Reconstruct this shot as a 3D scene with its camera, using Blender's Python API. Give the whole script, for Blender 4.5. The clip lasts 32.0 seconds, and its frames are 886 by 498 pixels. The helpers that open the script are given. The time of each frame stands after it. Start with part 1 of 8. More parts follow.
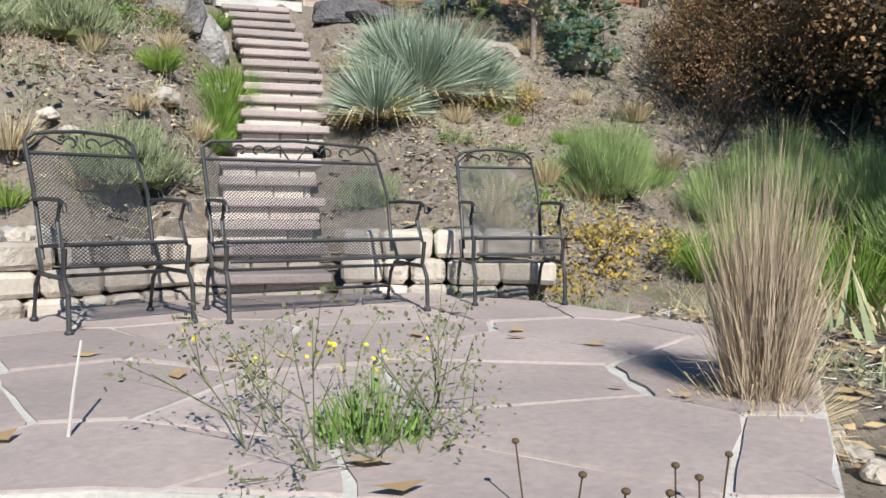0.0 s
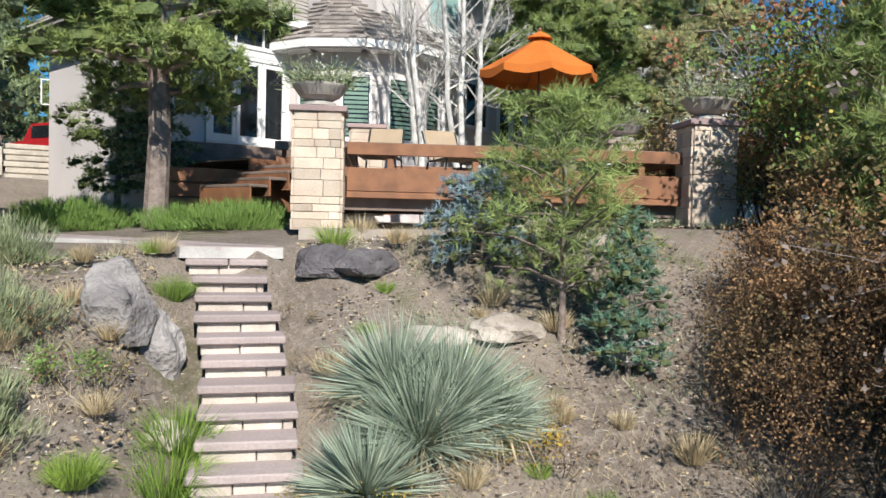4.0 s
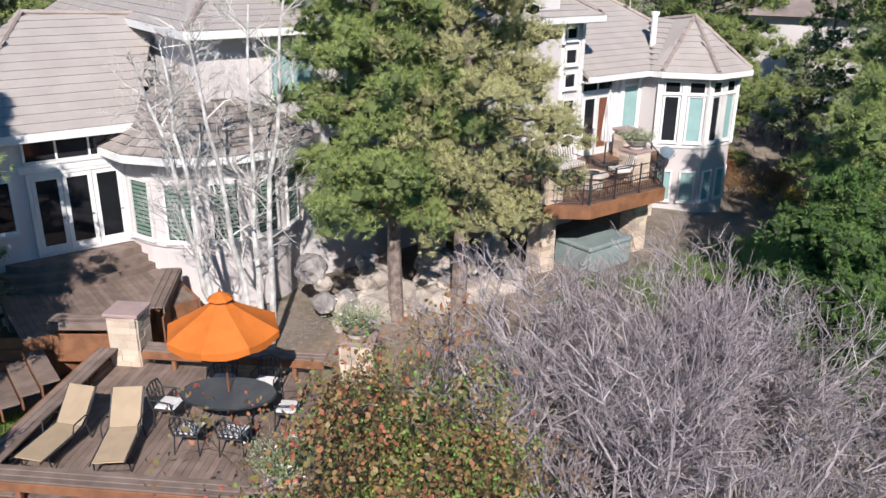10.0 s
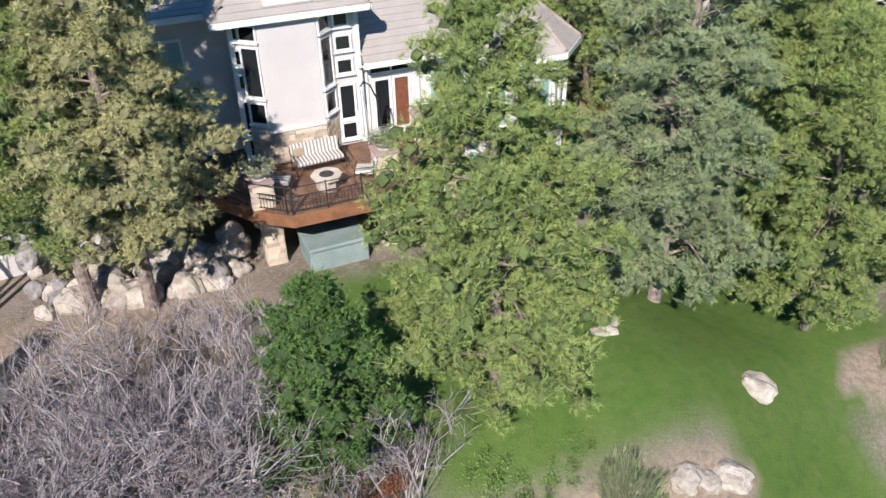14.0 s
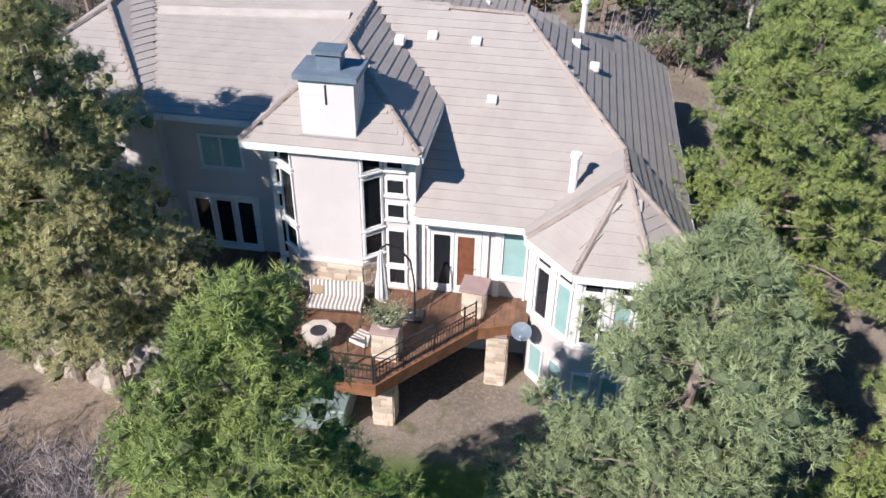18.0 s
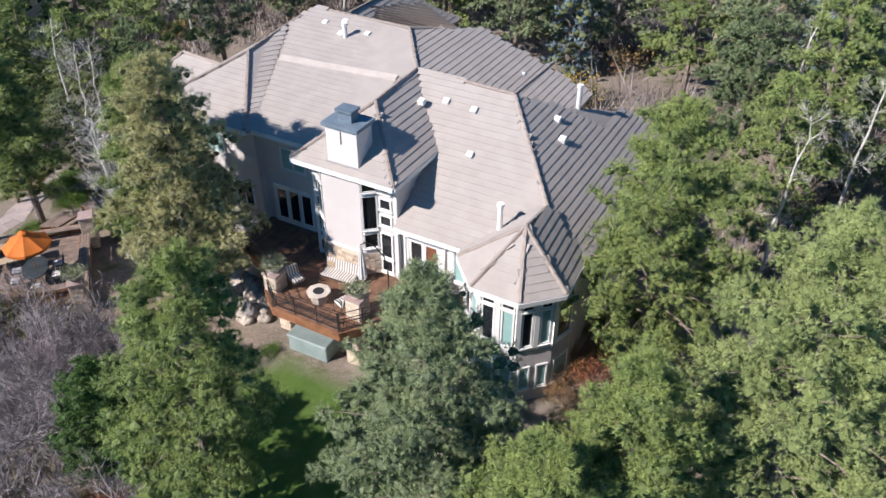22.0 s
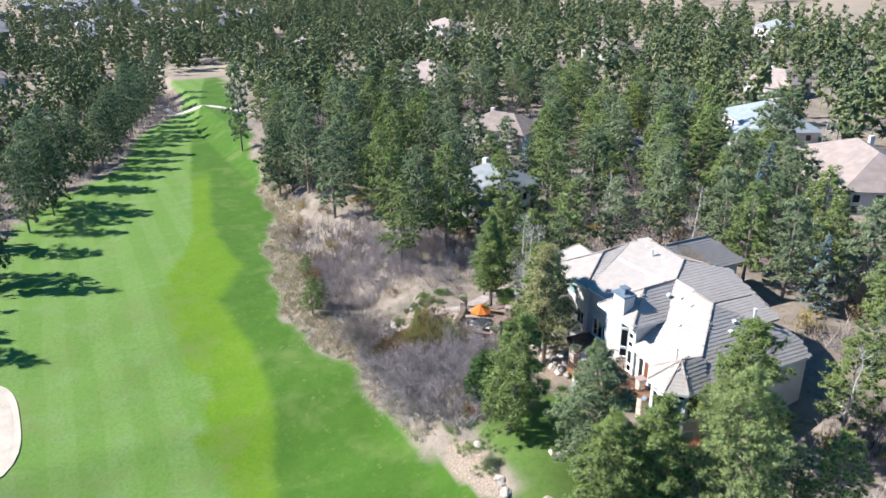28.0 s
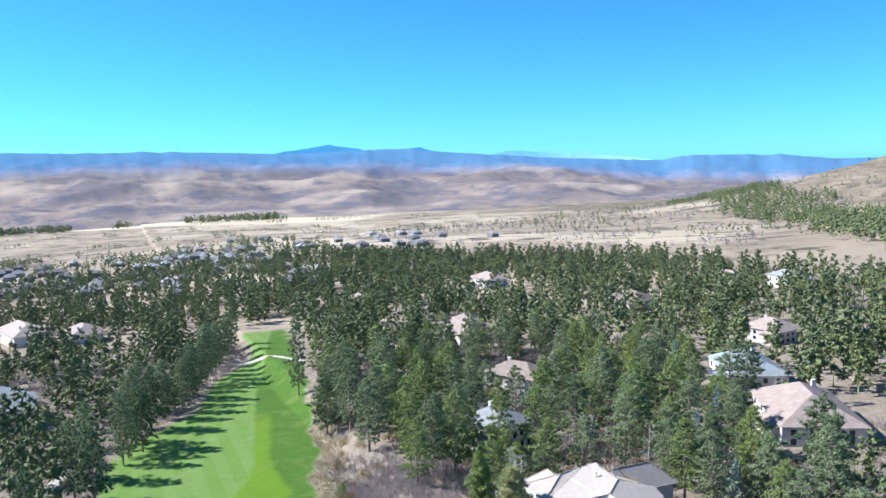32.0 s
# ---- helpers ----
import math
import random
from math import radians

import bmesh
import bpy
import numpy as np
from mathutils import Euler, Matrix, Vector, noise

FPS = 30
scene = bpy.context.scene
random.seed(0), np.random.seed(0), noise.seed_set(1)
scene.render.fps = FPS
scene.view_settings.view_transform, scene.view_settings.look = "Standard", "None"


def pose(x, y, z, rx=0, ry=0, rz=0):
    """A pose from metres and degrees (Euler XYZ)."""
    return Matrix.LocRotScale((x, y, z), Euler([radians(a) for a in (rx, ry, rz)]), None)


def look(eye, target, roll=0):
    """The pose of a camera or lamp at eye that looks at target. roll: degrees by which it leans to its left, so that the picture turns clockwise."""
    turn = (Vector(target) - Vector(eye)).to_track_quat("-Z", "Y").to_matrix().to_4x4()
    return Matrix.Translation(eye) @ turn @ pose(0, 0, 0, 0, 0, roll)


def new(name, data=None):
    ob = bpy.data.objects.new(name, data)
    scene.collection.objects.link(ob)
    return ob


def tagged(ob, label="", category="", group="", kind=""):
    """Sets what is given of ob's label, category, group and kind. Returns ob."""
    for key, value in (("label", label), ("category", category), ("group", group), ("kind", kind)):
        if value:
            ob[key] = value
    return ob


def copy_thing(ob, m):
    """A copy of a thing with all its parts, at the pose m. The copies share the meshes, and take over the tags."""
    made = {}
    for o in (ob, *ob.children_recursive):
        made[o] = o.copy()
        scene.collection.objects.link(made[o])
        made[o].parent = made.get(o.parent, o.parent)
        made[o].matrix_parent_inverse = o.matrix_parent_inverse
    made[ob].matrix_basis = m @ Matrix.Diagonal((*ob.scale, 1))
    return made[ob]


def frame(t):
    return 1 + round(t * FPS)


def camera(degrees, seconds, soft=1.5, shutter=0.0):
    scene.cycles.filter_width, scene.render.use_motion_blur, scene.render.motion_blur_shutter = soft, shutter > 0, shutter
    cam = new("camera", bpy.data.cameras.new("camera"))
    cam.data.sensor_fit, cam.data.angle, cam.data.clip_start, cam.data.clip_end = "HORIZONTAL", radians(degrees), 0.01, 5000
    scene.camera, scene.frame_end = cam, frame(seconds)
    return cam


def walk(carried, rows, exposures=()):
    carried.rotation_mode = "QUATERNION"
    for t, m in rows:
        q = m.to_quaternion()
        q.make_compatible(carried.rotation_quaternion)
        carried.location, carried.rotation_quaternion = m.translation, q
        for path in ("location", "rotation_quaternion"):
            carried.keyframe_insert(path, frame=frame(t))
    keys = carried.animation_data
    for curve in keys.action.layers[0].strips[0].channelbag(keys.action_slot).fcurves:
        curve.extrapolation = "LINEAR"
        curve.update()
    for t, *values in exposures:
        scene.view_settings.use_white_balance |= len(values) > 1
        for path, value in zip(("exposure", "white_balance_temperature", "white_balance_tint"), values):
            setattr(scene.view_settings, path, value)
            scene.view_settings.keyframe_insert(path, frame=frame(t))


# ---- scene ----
cam = camera(58.0, 32.0)
# seconds, place (x, y, z), tilt, lean and heading in degrees
PATH = [
    (0, -31.47, -17.72, -5.60, 86.58, -0.50, -47.85),
    (0.5, -31.50, -17.67, -5.31, 86.71, -0.62, -48.14),
    (1, -31.36, -17.50, -4.82, 86.32, -0.41, -47.76),
    (1.5, -31.30, -17.34, -4.51, 86.75, -0.65, -47.67),
    (2, -31.13, -17.21, -4.24, 87.07, -0.69, -47.52),
    (2.5, -30.90, -17.07, -3.91, 87.15, -0.51, -47.28),
    (3, -30.71, -16.88, -3.59, 87.72, -0.57, -47.43),
    (3.5, -30.29, -16.56, -3.06, 87.65, -0.79, -47.26),
    (4, -29.99, -16.28, -2.47, 88.14, -1.38, -47.44),
    (4.5, -29.73, -16.07, -1.70, 87.72, -0.89, -47.48),
    (6.5, -28.00, -16.74, 1.28, 86.70, -0.30, -41.75),
    (7, -27.48, -16.99, 2.19, 86.21, -0.65, -41.40),
    (7.5, -26.98, -17.36, 3.18, 84.51, -0.76, -41.03),
    (8, -26.44, -17.94, 4.13, 81.15, -1.03, -40.38),
    (8.5, -25.72, -18.57, 4.97, 77.67, -1.44, -39.36),
    (9, -24.91, -19.23, 5.72, 74.76, -1.14, -38.88),
    (9.5, -23.95, -20.11, 6.52, 72.18, -1.03, -38.19),
    (10, -22.65, -21.20, 7.50, 69.49, -0.66, -36.86),
    (10.5, -21.06, -22.33, 8.51, 67.03, -0.27, -35.10),
    (11, -19.24, -23.39, 9.56, 64.53, -0.04, -33.05),
    (11.5, -17.36, -24.33, 10.42, 62.54, 0.13, -31.26),
    (12, -15.56, -25.23, 11.21, 60.80, 0.28, -30.25),
    (12.5, -13.66, -25.95, 11.77, 59.48, 0.60, -28.68),
    (13, -11.80, -26.66, 12.27, 58.42, 0.97, -26.60),
    (13.5, -9.89, -27.18, 12.67, 57.72, 1.18, -24.29),
    (14, -8.01, -27.49, 13.15, 57.02, 1.29, -22.02),
    (14.5, -6.26, -27.37, 13.65, 55.99, 1.17, -19.64),
    (17, 0.80, -23.50, 15.35, 55.11, -1.27, 0.35),
    (17.5, 2.19, -22.18, 15.79, 55.13, -1.12, 5.37),
    (18, 3.61, -20.75, 16.30, 55.04, -0.85, 9.50),
    (18.5, 4.89, -19.59, 16.95, 54.68, -0.34, 12.17),
    (19, 5.95, -19.28, 17.68, 54.45, -0.18, 13.98),
    (19.5, 7.00, -19.60, 18.37, 54.45, -0.17, 15.51),
    (20, 8.32, -20.35, 19.16, 54.53, -0.30, 17.47),
    (20.5, 9.86, -21.38, 20.05, 54.52, -0.38, 19.96),
    (21, 11.62, -22.61, 21.05, 54.37, -0.51, 22.96),
    (21.5, 13.45, -23.79, 22.00, 54.24, -0.36, 25.91),
    (22, 15.54, -25.08, 23.07, 54.08, -0.05, 28.97),
    (22.5, 17.88, -26.58, 24.23, 53.93, 0.12, 32.07),
    (23, 20.39, -28.28, 25.50, 53.74, 0.16, 35.18),
    (23.5, 22.79, -30.07, 26.74, 53.69, 0.18, 37.88),
    (24, 25.31, -31.88, 28.01, 53.78, -0.08, 40.89),
    (24.5, 28.02, -33.65, 29.30, 53.99, -0.16, 43.98),
    (26.5, 39.70, -40.27, 34.83, 55.85, -0.60, 57.02),
    (27, 42.65, -41.64, 36.71, 59.41, -0.54, 59.97),
    (27.5, 45.96, -42.83, 38.65, 63.35, -0.26, 62.46),
    (28, 49.61, -43.95, 40.57, 66.68, 0.11, 64.29),
    (28.5, 53.57, -45.02, 42.44, 69.71, 0.63, 65.51),
    (29, 57.66, -45.88, 44.20, 72.41, 1.17, 66.64),
    (29.5, 61.59, -46.55, 45.67, 74.90, 1.62, 67.81),
    (30, 65.28, -47.07, 46.75, 77.18, 1.76, 68.60),
    (30.5, 68.96, -47.46, 47.72, 79.23, 1.81, 68.76),
    (31, 72.75, -47.85, 48.65, 81.00, 1.89, 68.60),
    (31.5, 76.67, -48.28, 49.54, 82.50, 1.88, 68.41),
    (32, 80.65, -48.75, 50.41, 83.77, 1.84, 68.21),
]
walk(cam, [(t, pose(x, y, z, a, b, c)) for t, x, y, z, a, b, c in PATH], [(0, 0.47, 6350, 7), (4.5, 0.44, 6450, 10), (9, 0.34, 6400, 16), (11.3, 0.34, 6400, 15), (13.5, 0.46, 6400, 14), (16.8, 0.52, 6400, 16), (19, 0.46, 6380, 17), (24, 0.69, 6400, 15), (28, 1.06, 6200, 11), (32, 1.04, 6000, 11)])

# ---- light ----
SUN_FROM = Vector((-0.55, -0.83, 0.0)).normalized()
SUN_ELEV = radians(38)
sun = new("sun", bpy.data.lights.new("sun", "SUN"))
sun.data.energy, sun.data.angle, sun.data.color = 5.0, radians(0.53), (1.0, 0.955, 0.88)
sun_dir = Vector((SUN_FROM.x * math.cos(SUN_ELEV), SUN_FROM.y * math.cos(SUN_ELEV), math.sin(SUN_ELEV)))
sun.matrix_world = look(sun_dir * 100, (0, 0, 0))
world = bpy.data.worlds.new("sky")
scene.world = world
world.use_nodes = True
wt = world.node_tree
sky = wt.nodes.new("ShaderNodeTexSky")
sky.sky_type, sky.sun_disc = "NISHITA", False
sky.sun_elevation, sky.sun_rotation = SUN_ELEV, math.atan2(sun_dir.x, sun_dir.y)
sky.altitude, sky.dust_density, sky.ozone_density = 1900, 0.3, 1.5
wt.nodes["Background"].inputs[1].default_value = 0.062
tint = wt.nodes.new("ShaderNodeMix")
tint.data_type, tint.blend_type = "RGBA", "MULTIPLY"
tint.inputs[0].default_value = 1.0
wt.links.new(sky.outputs[0], tint.inputs[6])
tint.inputs[7].default_value = (0.34, 1.03, 1.40, 1)
wt.links.new(tint.outputs[2], wt.nodes["Background"].inputs[0])
scene.view_settings.exposure = 0.5

# ---- materials ----
def mat(name, base, rough=0.8, second=None, scale=3.0, fine=40.0, bump=0.3, dist=0.01, metal=0.0, spread=0.12, island=False, sat=0.0):
    """A procedural surface: two colours mixed by broad noise, a fine grain, per-piece variation and relief."""
    m = bpy.data.materials.new(name)
    m.use_nodes = True
    t = m.node_tree
    bs = t.nodes["Principled BSDF"]
    co = t.nodes.new("ShaderNodeTexCoord")
    n1 = t.nodes.new("ShaderNodeTexNoise")
    n1.inputs["Scale"].default_value, n1.inputs["Detail"].default_value = scale, 6
    n2 = t.nodes.new("ShaderNodeTexNoise")
    n2.inputs["Scale"].default_value, n2.inputs["Detail"].default_value = fine, 4
    geo = t.nodes.new("ShaderNodeNewGeometry")
    for n in (n1, n2):
        t.links.new(geo.outputs["Position"], n.inputs["Vector"])
    mix = t.nodes.new("ShaderNodeMix")
    mix.data_type = "RGBA"
    a, b = [x for x in mix.inputs if x.type == "RGBA"]
    a.default_value = (*base, 1)
    b.default_value = (*(second or [c * 0.7 for c in base]), 1)
    ramp = t.nodes.new("ShaderNodeMapRange")
    ramp.inputs["From Min"].default_value, ramp.inputs["From Max"].default_value = 0.38, 0.62
    t.links.new(n1.outputs["Fac"], ramp.inputs["Value"])
    t.links.new(ramp.outputs[0], mix.inputs[0])
    hsv = t.nodes.new("ShaderNodeHueSaturation")
    t.links.new(mix.outputs[2], hsv.inputs["Color"])
    val = t.nodes.new("ShaderNodeMath")
    val.operation = "MULTIPLY_ADD"
    src = geo.outputs["Random Per Island"] if island else t.nodes.new("ShaderNodeObjectInfo").outputs["Random"]
    t.links.new(src, val.inputs[0])
    val.inputs[1].default_value, val.inputs[2].default_value = 2 * spread, 1 - spread
    mul = t.nodes.new("ShaderNodeMath")
    mul.operation = "MULTIPLY_ADD"
    t.links.new(n2.outputs["Fac"], mul.inputs[0])
    mul.inputs[1].default_value, mul.inputs[2].default_value = 0.5, 0.75
    both = t.nodes.new("ShaderNodeMath")
    both.operation = "MULTIPLY"
    t.links.new(val.outputs[0], both.inputs[0])
    t.links.new(mul.outputs[0], both.inputs[1])
    t.links.new(both.outputs[0], hsv.inputs["Value"])
    t.links.new(hsv.outputs[0], bs.inputs["Base Color"])
    bs.inputs["Roughness"].default_value, bs.inputs["Metallic"].default_value = rough, metal
    if bump:
        bp = t.nodes.new("ShaderNodeBump")
        bp.inputs["Strength"].default_value, bp.inputs["Distance"].default_value = bump, dist
        t.links.new(n2.outputs["Fac"], bp.inputs["Height"])
        t.links.new(bp.outputs[0], bs.inputs["Normal"])
    return m


M_STUCCO = mat("stucco", (0.66, 0.61, 0.595), 0.9, (0.605, 0.56, 0.545), 0.6, 60, 0.25)
M_TRIM = mat("white_trim", (0.80, 0.79, 0.77), 0.55, (0.74, 0.73, 0.71), 1.5, 30, 0.05)
M_ROOF = mat("roof_tile", (0.395, 0.355, 0.325), 0.85, (0.365, 0.325, 0.298), 1.2, 50, 0.3, island=True, spread=0.02)
M_ROOF_GREY = mat("weathered_shake", (0.34, 0.30, 0.27), 0.9, (0.24, 0.21, 0.19), 1.5, 40, 0.4, island=True, spread=0.2)
M_GLASS_DARK = mat("window_glass", (0.02, 0.025, 0.03), 0.06, (0.03, 0.035, 0.04), 1, 3, 0)
M_STONE = mat("cut_sandstone", (0.58, 0.49, 0.39), 0.9, (0.52, 0.41, 0.32), 2.5, 45, 0.5, spread=0.25)
M_CAP = mat("pink_flagstone", (0.36, 0.26, 0.24), 0.85, (0.30, 0.22, 0.21), 2, 40, 0.3, spread=0.15)
M_WOOD = mat("cedar", (0.28, 0.125, 0.06), 0.7, (0.19, 0.085, 0.042), 3, 60, 0.3, spread=0.15)
M_DECK = mat("deck_board", (0.235, 0.175, 0.145), 0.75, (0.17, 0.125, 0.10), 3, 60, 0.3, spread=0.2)
M_IRON = mat("black_iron", (0.025, 0.025, 0.028), 0.5, (0.04, 0.04, 0.042), 8, 60, 0.1)
M_BARK = mat("pine_bark", (0.31, 0.25, 0.215), 0.95, (0.17, 0.13, 0.11), 6, 30, 0.8, 0.03)


# ---- helpers ----
def part(name, bm, material, parent=None, label=""):
    """Links a bmesh as one mesh object, under a thing or a part if given."""
    me = bpy.data.meshes.new(name)
    bm.to_mesh(me)
    bm.free()
    me.materials.append(material)
    ob = new(name, me)
    if parent:
        ob.parent = parent
    if label:
        ob["label"] = label
    return ob


def empty(name, m=None, label="", category="", group="", kind=""):
    ob = new(name)
    if m is not None:
        ob.matrix_world = m
    return tagged(ob, label, category, group, kind)


def box(bm, x0, x1, y0, y1, z0, z1, m=None, bevel=0.0):
    vs = [bm.verts.new((x, y, z)) for x in (x0, x1) for y in (y0, y1) for z in (z0, z1)]
    fs = [(0, 1, 3, 2), (4, 6, 7, 5), (0, 4, 5, 1), (2, 3, 7, 6), (0, 2, 6, 4), (1, 5, 7, 3)]
    faces = [bm.faces.new([vs[i] for i in f]) for f in fs]
    if bevel:
        r = bmesh.ops.bevel(bm, geom=list({e for f in faces for e in f.edges}), offset=bevel, segments=1, affect="EDGES")
        vs = list({v for f in r["faces"] for v in f.verts})
    if m is not None:
        bmesh.ops.transform(bm, matrix=m, verts=[v for v in vs if v.is_valid])
    return bm


def boxed(x0, x1, y0, y1, z0, z1, m=None, bevel=0.0):
    return box(bmesh.new(), x0, x1, y0, y1, z0, z1, m, bevel)


def tube(bm, pts, r0, r1=None, n=6):
    """A tapered tube along a line of points."""
    r1 = r0 if r1 is None else r1
    pts = [Vector(p) for p in pts]
    rings = []
    for i, p in enumerate(pts):
        d = (pts[min(i + 1, len(pts) - 1)] - pts[max(i - 1, 0)]).normalized()
        u = d.orthogonal().normalized() if abs(d.z) > 0.95 else d.cross(Vector((0, 0, 1))).normalized()
        v = d.cross(u)
        r = r0 + (r1 - r0) * i / max(1, len(pts) - 1)
        rings.append([bm.verts.new(p + r * (math.cos(a) * u + math.sin(a) * v)) for a in [2 * math.pi * k / n for k in range(n)]])
    for a, b in zip(rings, rings[1:]):
        for k in range(n):
            bm.faces.new((a[k], a[(k + 1) % n], b[(k + 1) % n], b[k]))
    for ring in (rings[0][::-1], rings[-1]):
        bm.faces.new(ring)
    return bm


def prism(bm, poly, z0, z1):
    """An upright prism over a plan outline."""
    lo = [bm.verts.new((x, y, z0)) for x, y in poly]
    hi = [bm.verts.new((x, y, z1)) for x, y in poly]
    n = len(poly)
    for k in range(n):
        bm.faces.new((lo[k], lo[(k + 1) % n], hi[(k + 1) % n], hi[k]))
    bm.faces.new(hi)
    bm.faces.new(lo[::-1])
    bmesh.ops.recalc_face_normals(bm, faces=bm.faces)
    return bm


def smooth(a, b, v):
    k = min(1.0, max(0.0, (v - a) / (b - a)))
    return k * k * (3 - 2 * k)

# ---- ground ----
def ramp_of(x, table):
    """Straight lines between the given (x, value) pairs."""
    for (x0, v0), (x1, v1) in zip(table, table[1:]):
        if x <= x1:
            return v0 + (v1 - v0) * max(0.0, (x - x0) / (x1 - x0))
    return table[-1][1]


def edge_y(x):
    """The brow of the bank in front of the house."""
    return ramp_of(x, [(-60, -6), (-26, -8.1), (-24, -8.5), (-18, -13.4), (-8, -15.2), (40, -15.5)])


def fair_right(x):
    """The fairway's edge on the house's side."""
    y = ramp_of(x, [(-260, 12), (-165, 0), (-120, -8), (-78, -15.5), (-51, -22.5), (-30, -22.5), (-18, -20.8), (-5, -18.4), (3, -17.5), (30, -20), (80, -18)])
    return y + 0.8 * math.sin(x * 0.21) + 0.5 * math.sin(x * 0.53 + 1)


def fair_left(x):
    return ramp_of(x, [(-260, -4), (-203, -13), (-162, -28.6), (-133, -38.5), (-113, -50.8), (-84, -56), (-40, -66), (90, -84)]) + 2 * math.sin(x * 0.08)


def ground_z(x, y):
    d = max(0.0, -20 - x)
    z = -2.5 - 150 * (1 - math.exp(-d * 0.072 / 150))
    k = min(1.0, max(0.0, (edge_y(x) - y) / 6.0))
    z -= 3.0 * k * smooth(-5, -20, x)
    z -= 2.0 * smooth(3, 11, x) * smooth(4, -9, y)
    z -= 3.6 * smooth(-12.5, -22, y) * smooth(-22, -8, x)
    z -= 2.0 * smooth(-18, -34, y) * smooth(-60, -20, x)
    if x < 60 and d < 300:
        z += 0.25 * noise.noise((x * 0.12, y * 0.12, 3.0)) * smooth(0, 6, abs(y + 6))
    z += 2.0 * smooth(5, 17, y) * smooth(-90, -40, x)
    far = math.hypot(x + 10, y + 10)
    if far > 260:
        z += 14 * noise.noise((x * 0.0016, y * 0.0016, 7.0)) * smooth(260, 900, far)
        # a hill to the north of the valley
        z += 125 * math.exp(-(((x + 800) / 420) ** 2 + ((y - 1420) / 420) ** 2)) * (1 + 0.35 * noise.noise((x * 0.006, y * 0.006, 1.0)))
        z += 35 * smooth(150, 900, y) * smooth(-900, 100, x)
    # the flat place of the patio
    p = max(abs((x + 29.6) * 0.74 - (y + 15.0) * 0.67) / 4.2, abs((x + 29.6) * 0.67 + (y + 15.0) * 0.74) / 2.6)
    z += (-6.42 - z) * smooth(1.35, 1.0, p)
    # the bed of the garden stair
    f = ((x + 27.88) * 3.1 + (y + 13.28) * 4.85) / 33.13
    if -0.05 < f < 1.0:
        off = abs((x + 27.88) * 4.85 - (y + 13.28) * 3.1) / 5.756
        z += (-6.62 + 3.33 * f - z) * smooth(1.2, 0.6, off)
    return z


def zone(x, y):
    """How much lawn, fairway stripe and leaf litter cover the ground here."""
    n = 1.2 * noise.noise((x * 0.35, y * 0.35, 0.0)) + 0.5 * noise.noise((x * 1.1, y * 1.1, 4.0))
    r, l = fair_right(x), fair_left(x)
    g = smooth(0.5, -0.5, y - r + n * 0.7) * smooth(-0.5, 0.5, y - l + n) * smooth(-262, -255, x)
    yard = smooth(1.25, 0.95, max(abs(x - 5.5) / 8.4, abs(y + 10.2) / 4.6) + 0.05 * n) if y > -19 else smooth(-6, -2, x) * smooth(19, 15, x)
    yard2 = smooth(1.2, 0.9, math.hypot((x + 2.4) / 2.4, (y + 7.2) / 1.5))
    yard = max(yard, smooth(4.4, 5.4, x) * smooth(11, 9.5, x) * smooth(-8, -10, y)) if y > -20 else yard
    bed = smooth(1.06, 0.94, math.hypot((x - 0.5) / 4.6, (y + 17.1 - 0.12 * (x - 0.5)) / 1.4) + 0.05 * n) + smooth(1.1, 0.9, math.hypot((x - 13.0) / 2.3, (y + 14.3) / 0.8))
    bed = max(bed, 0.85 * smooth(1.15, 0.8, math.hypot((x + 11.2) / 6.2, (y + 6.6) / 3.2) + 0.12 * n))
    g = max(g, yard, yard2) * (1 - min(1.0, bed))
    mow = y - ramp_of(x, [(-260, 6), (-200, -6), (-150, -17), (-94, -25.7), (-81, -27.4), (-70, -31), (-60, -35.0), (-48, -36.6), (-36, -36.4), (-29, -34.6), (-24, -35.8), (-19, -37.2), (-11, -36), (3, -32.2), (80, -44)])
    mow = smooth(0.6, -0.6, mow + 0.3 * n)
    mow = max(mow, 0.5 * smooth(1.0, -1.0, y - r)) if yard < 0.5 or y < -17.5 else 0.0
    cut = y - ramp_of(x, [(-120, -18), (-83, -24.4), (-70, -24.8), (-61, -23.9), (-55, -26.5), (-49, -29.6), (-42, -29.2), (-32, -28.5), (-20, -30), (-12, -32.2), (-3, -32.9), (6, -31.5)])
    cut = smooth(0.7, -0.7, cut + 0.5 * n) * smooth(-130, -110, x) * smooth(10, 2, x)
    return g, mow, min(1.0, bed), cut


def steps(*spans):
    out = []
    for a, b, s in spans:
        k = max(1, round((b - a) / s))
        out += [a + (b - a) * i / k for i in range(k)]
    return out + [spans[-1][1]]


GX = steps((-4600, -1600, 260), (-1600, -600, 60), (-600, -270, 14), (-270, -45, 2.0), (-45, 20, 0.6), (20, 95, 2.5), (95, 400, 24), (400, 2400, 300))
GY = steps((-3500, -900, 260), (-900, -300, 45), (-300, -90, 9), (-90, -34, 1.6), (-34, 6, 0.6), (6, 120, 3.0), (120, 320, 10), (320, 1600, 50), (1600, 4200, 260))
verts = [(x, y, ground_z(x, y)) for x in GX for y in GY]
ny = len(GY)
faces = [(i * ny + k, (i + 1) * ny + k, (i + 1) * ny + k + 1, i * ny + k + 1) for i in range(len(GX) - 1) for k in range(ny - 1)]
me = bpy.data.meshes.new("ground")
me.from_pydata(verts, [], faces)
cover = me.attributes.new("cover", "FLOAT_COLOR", "POINT")
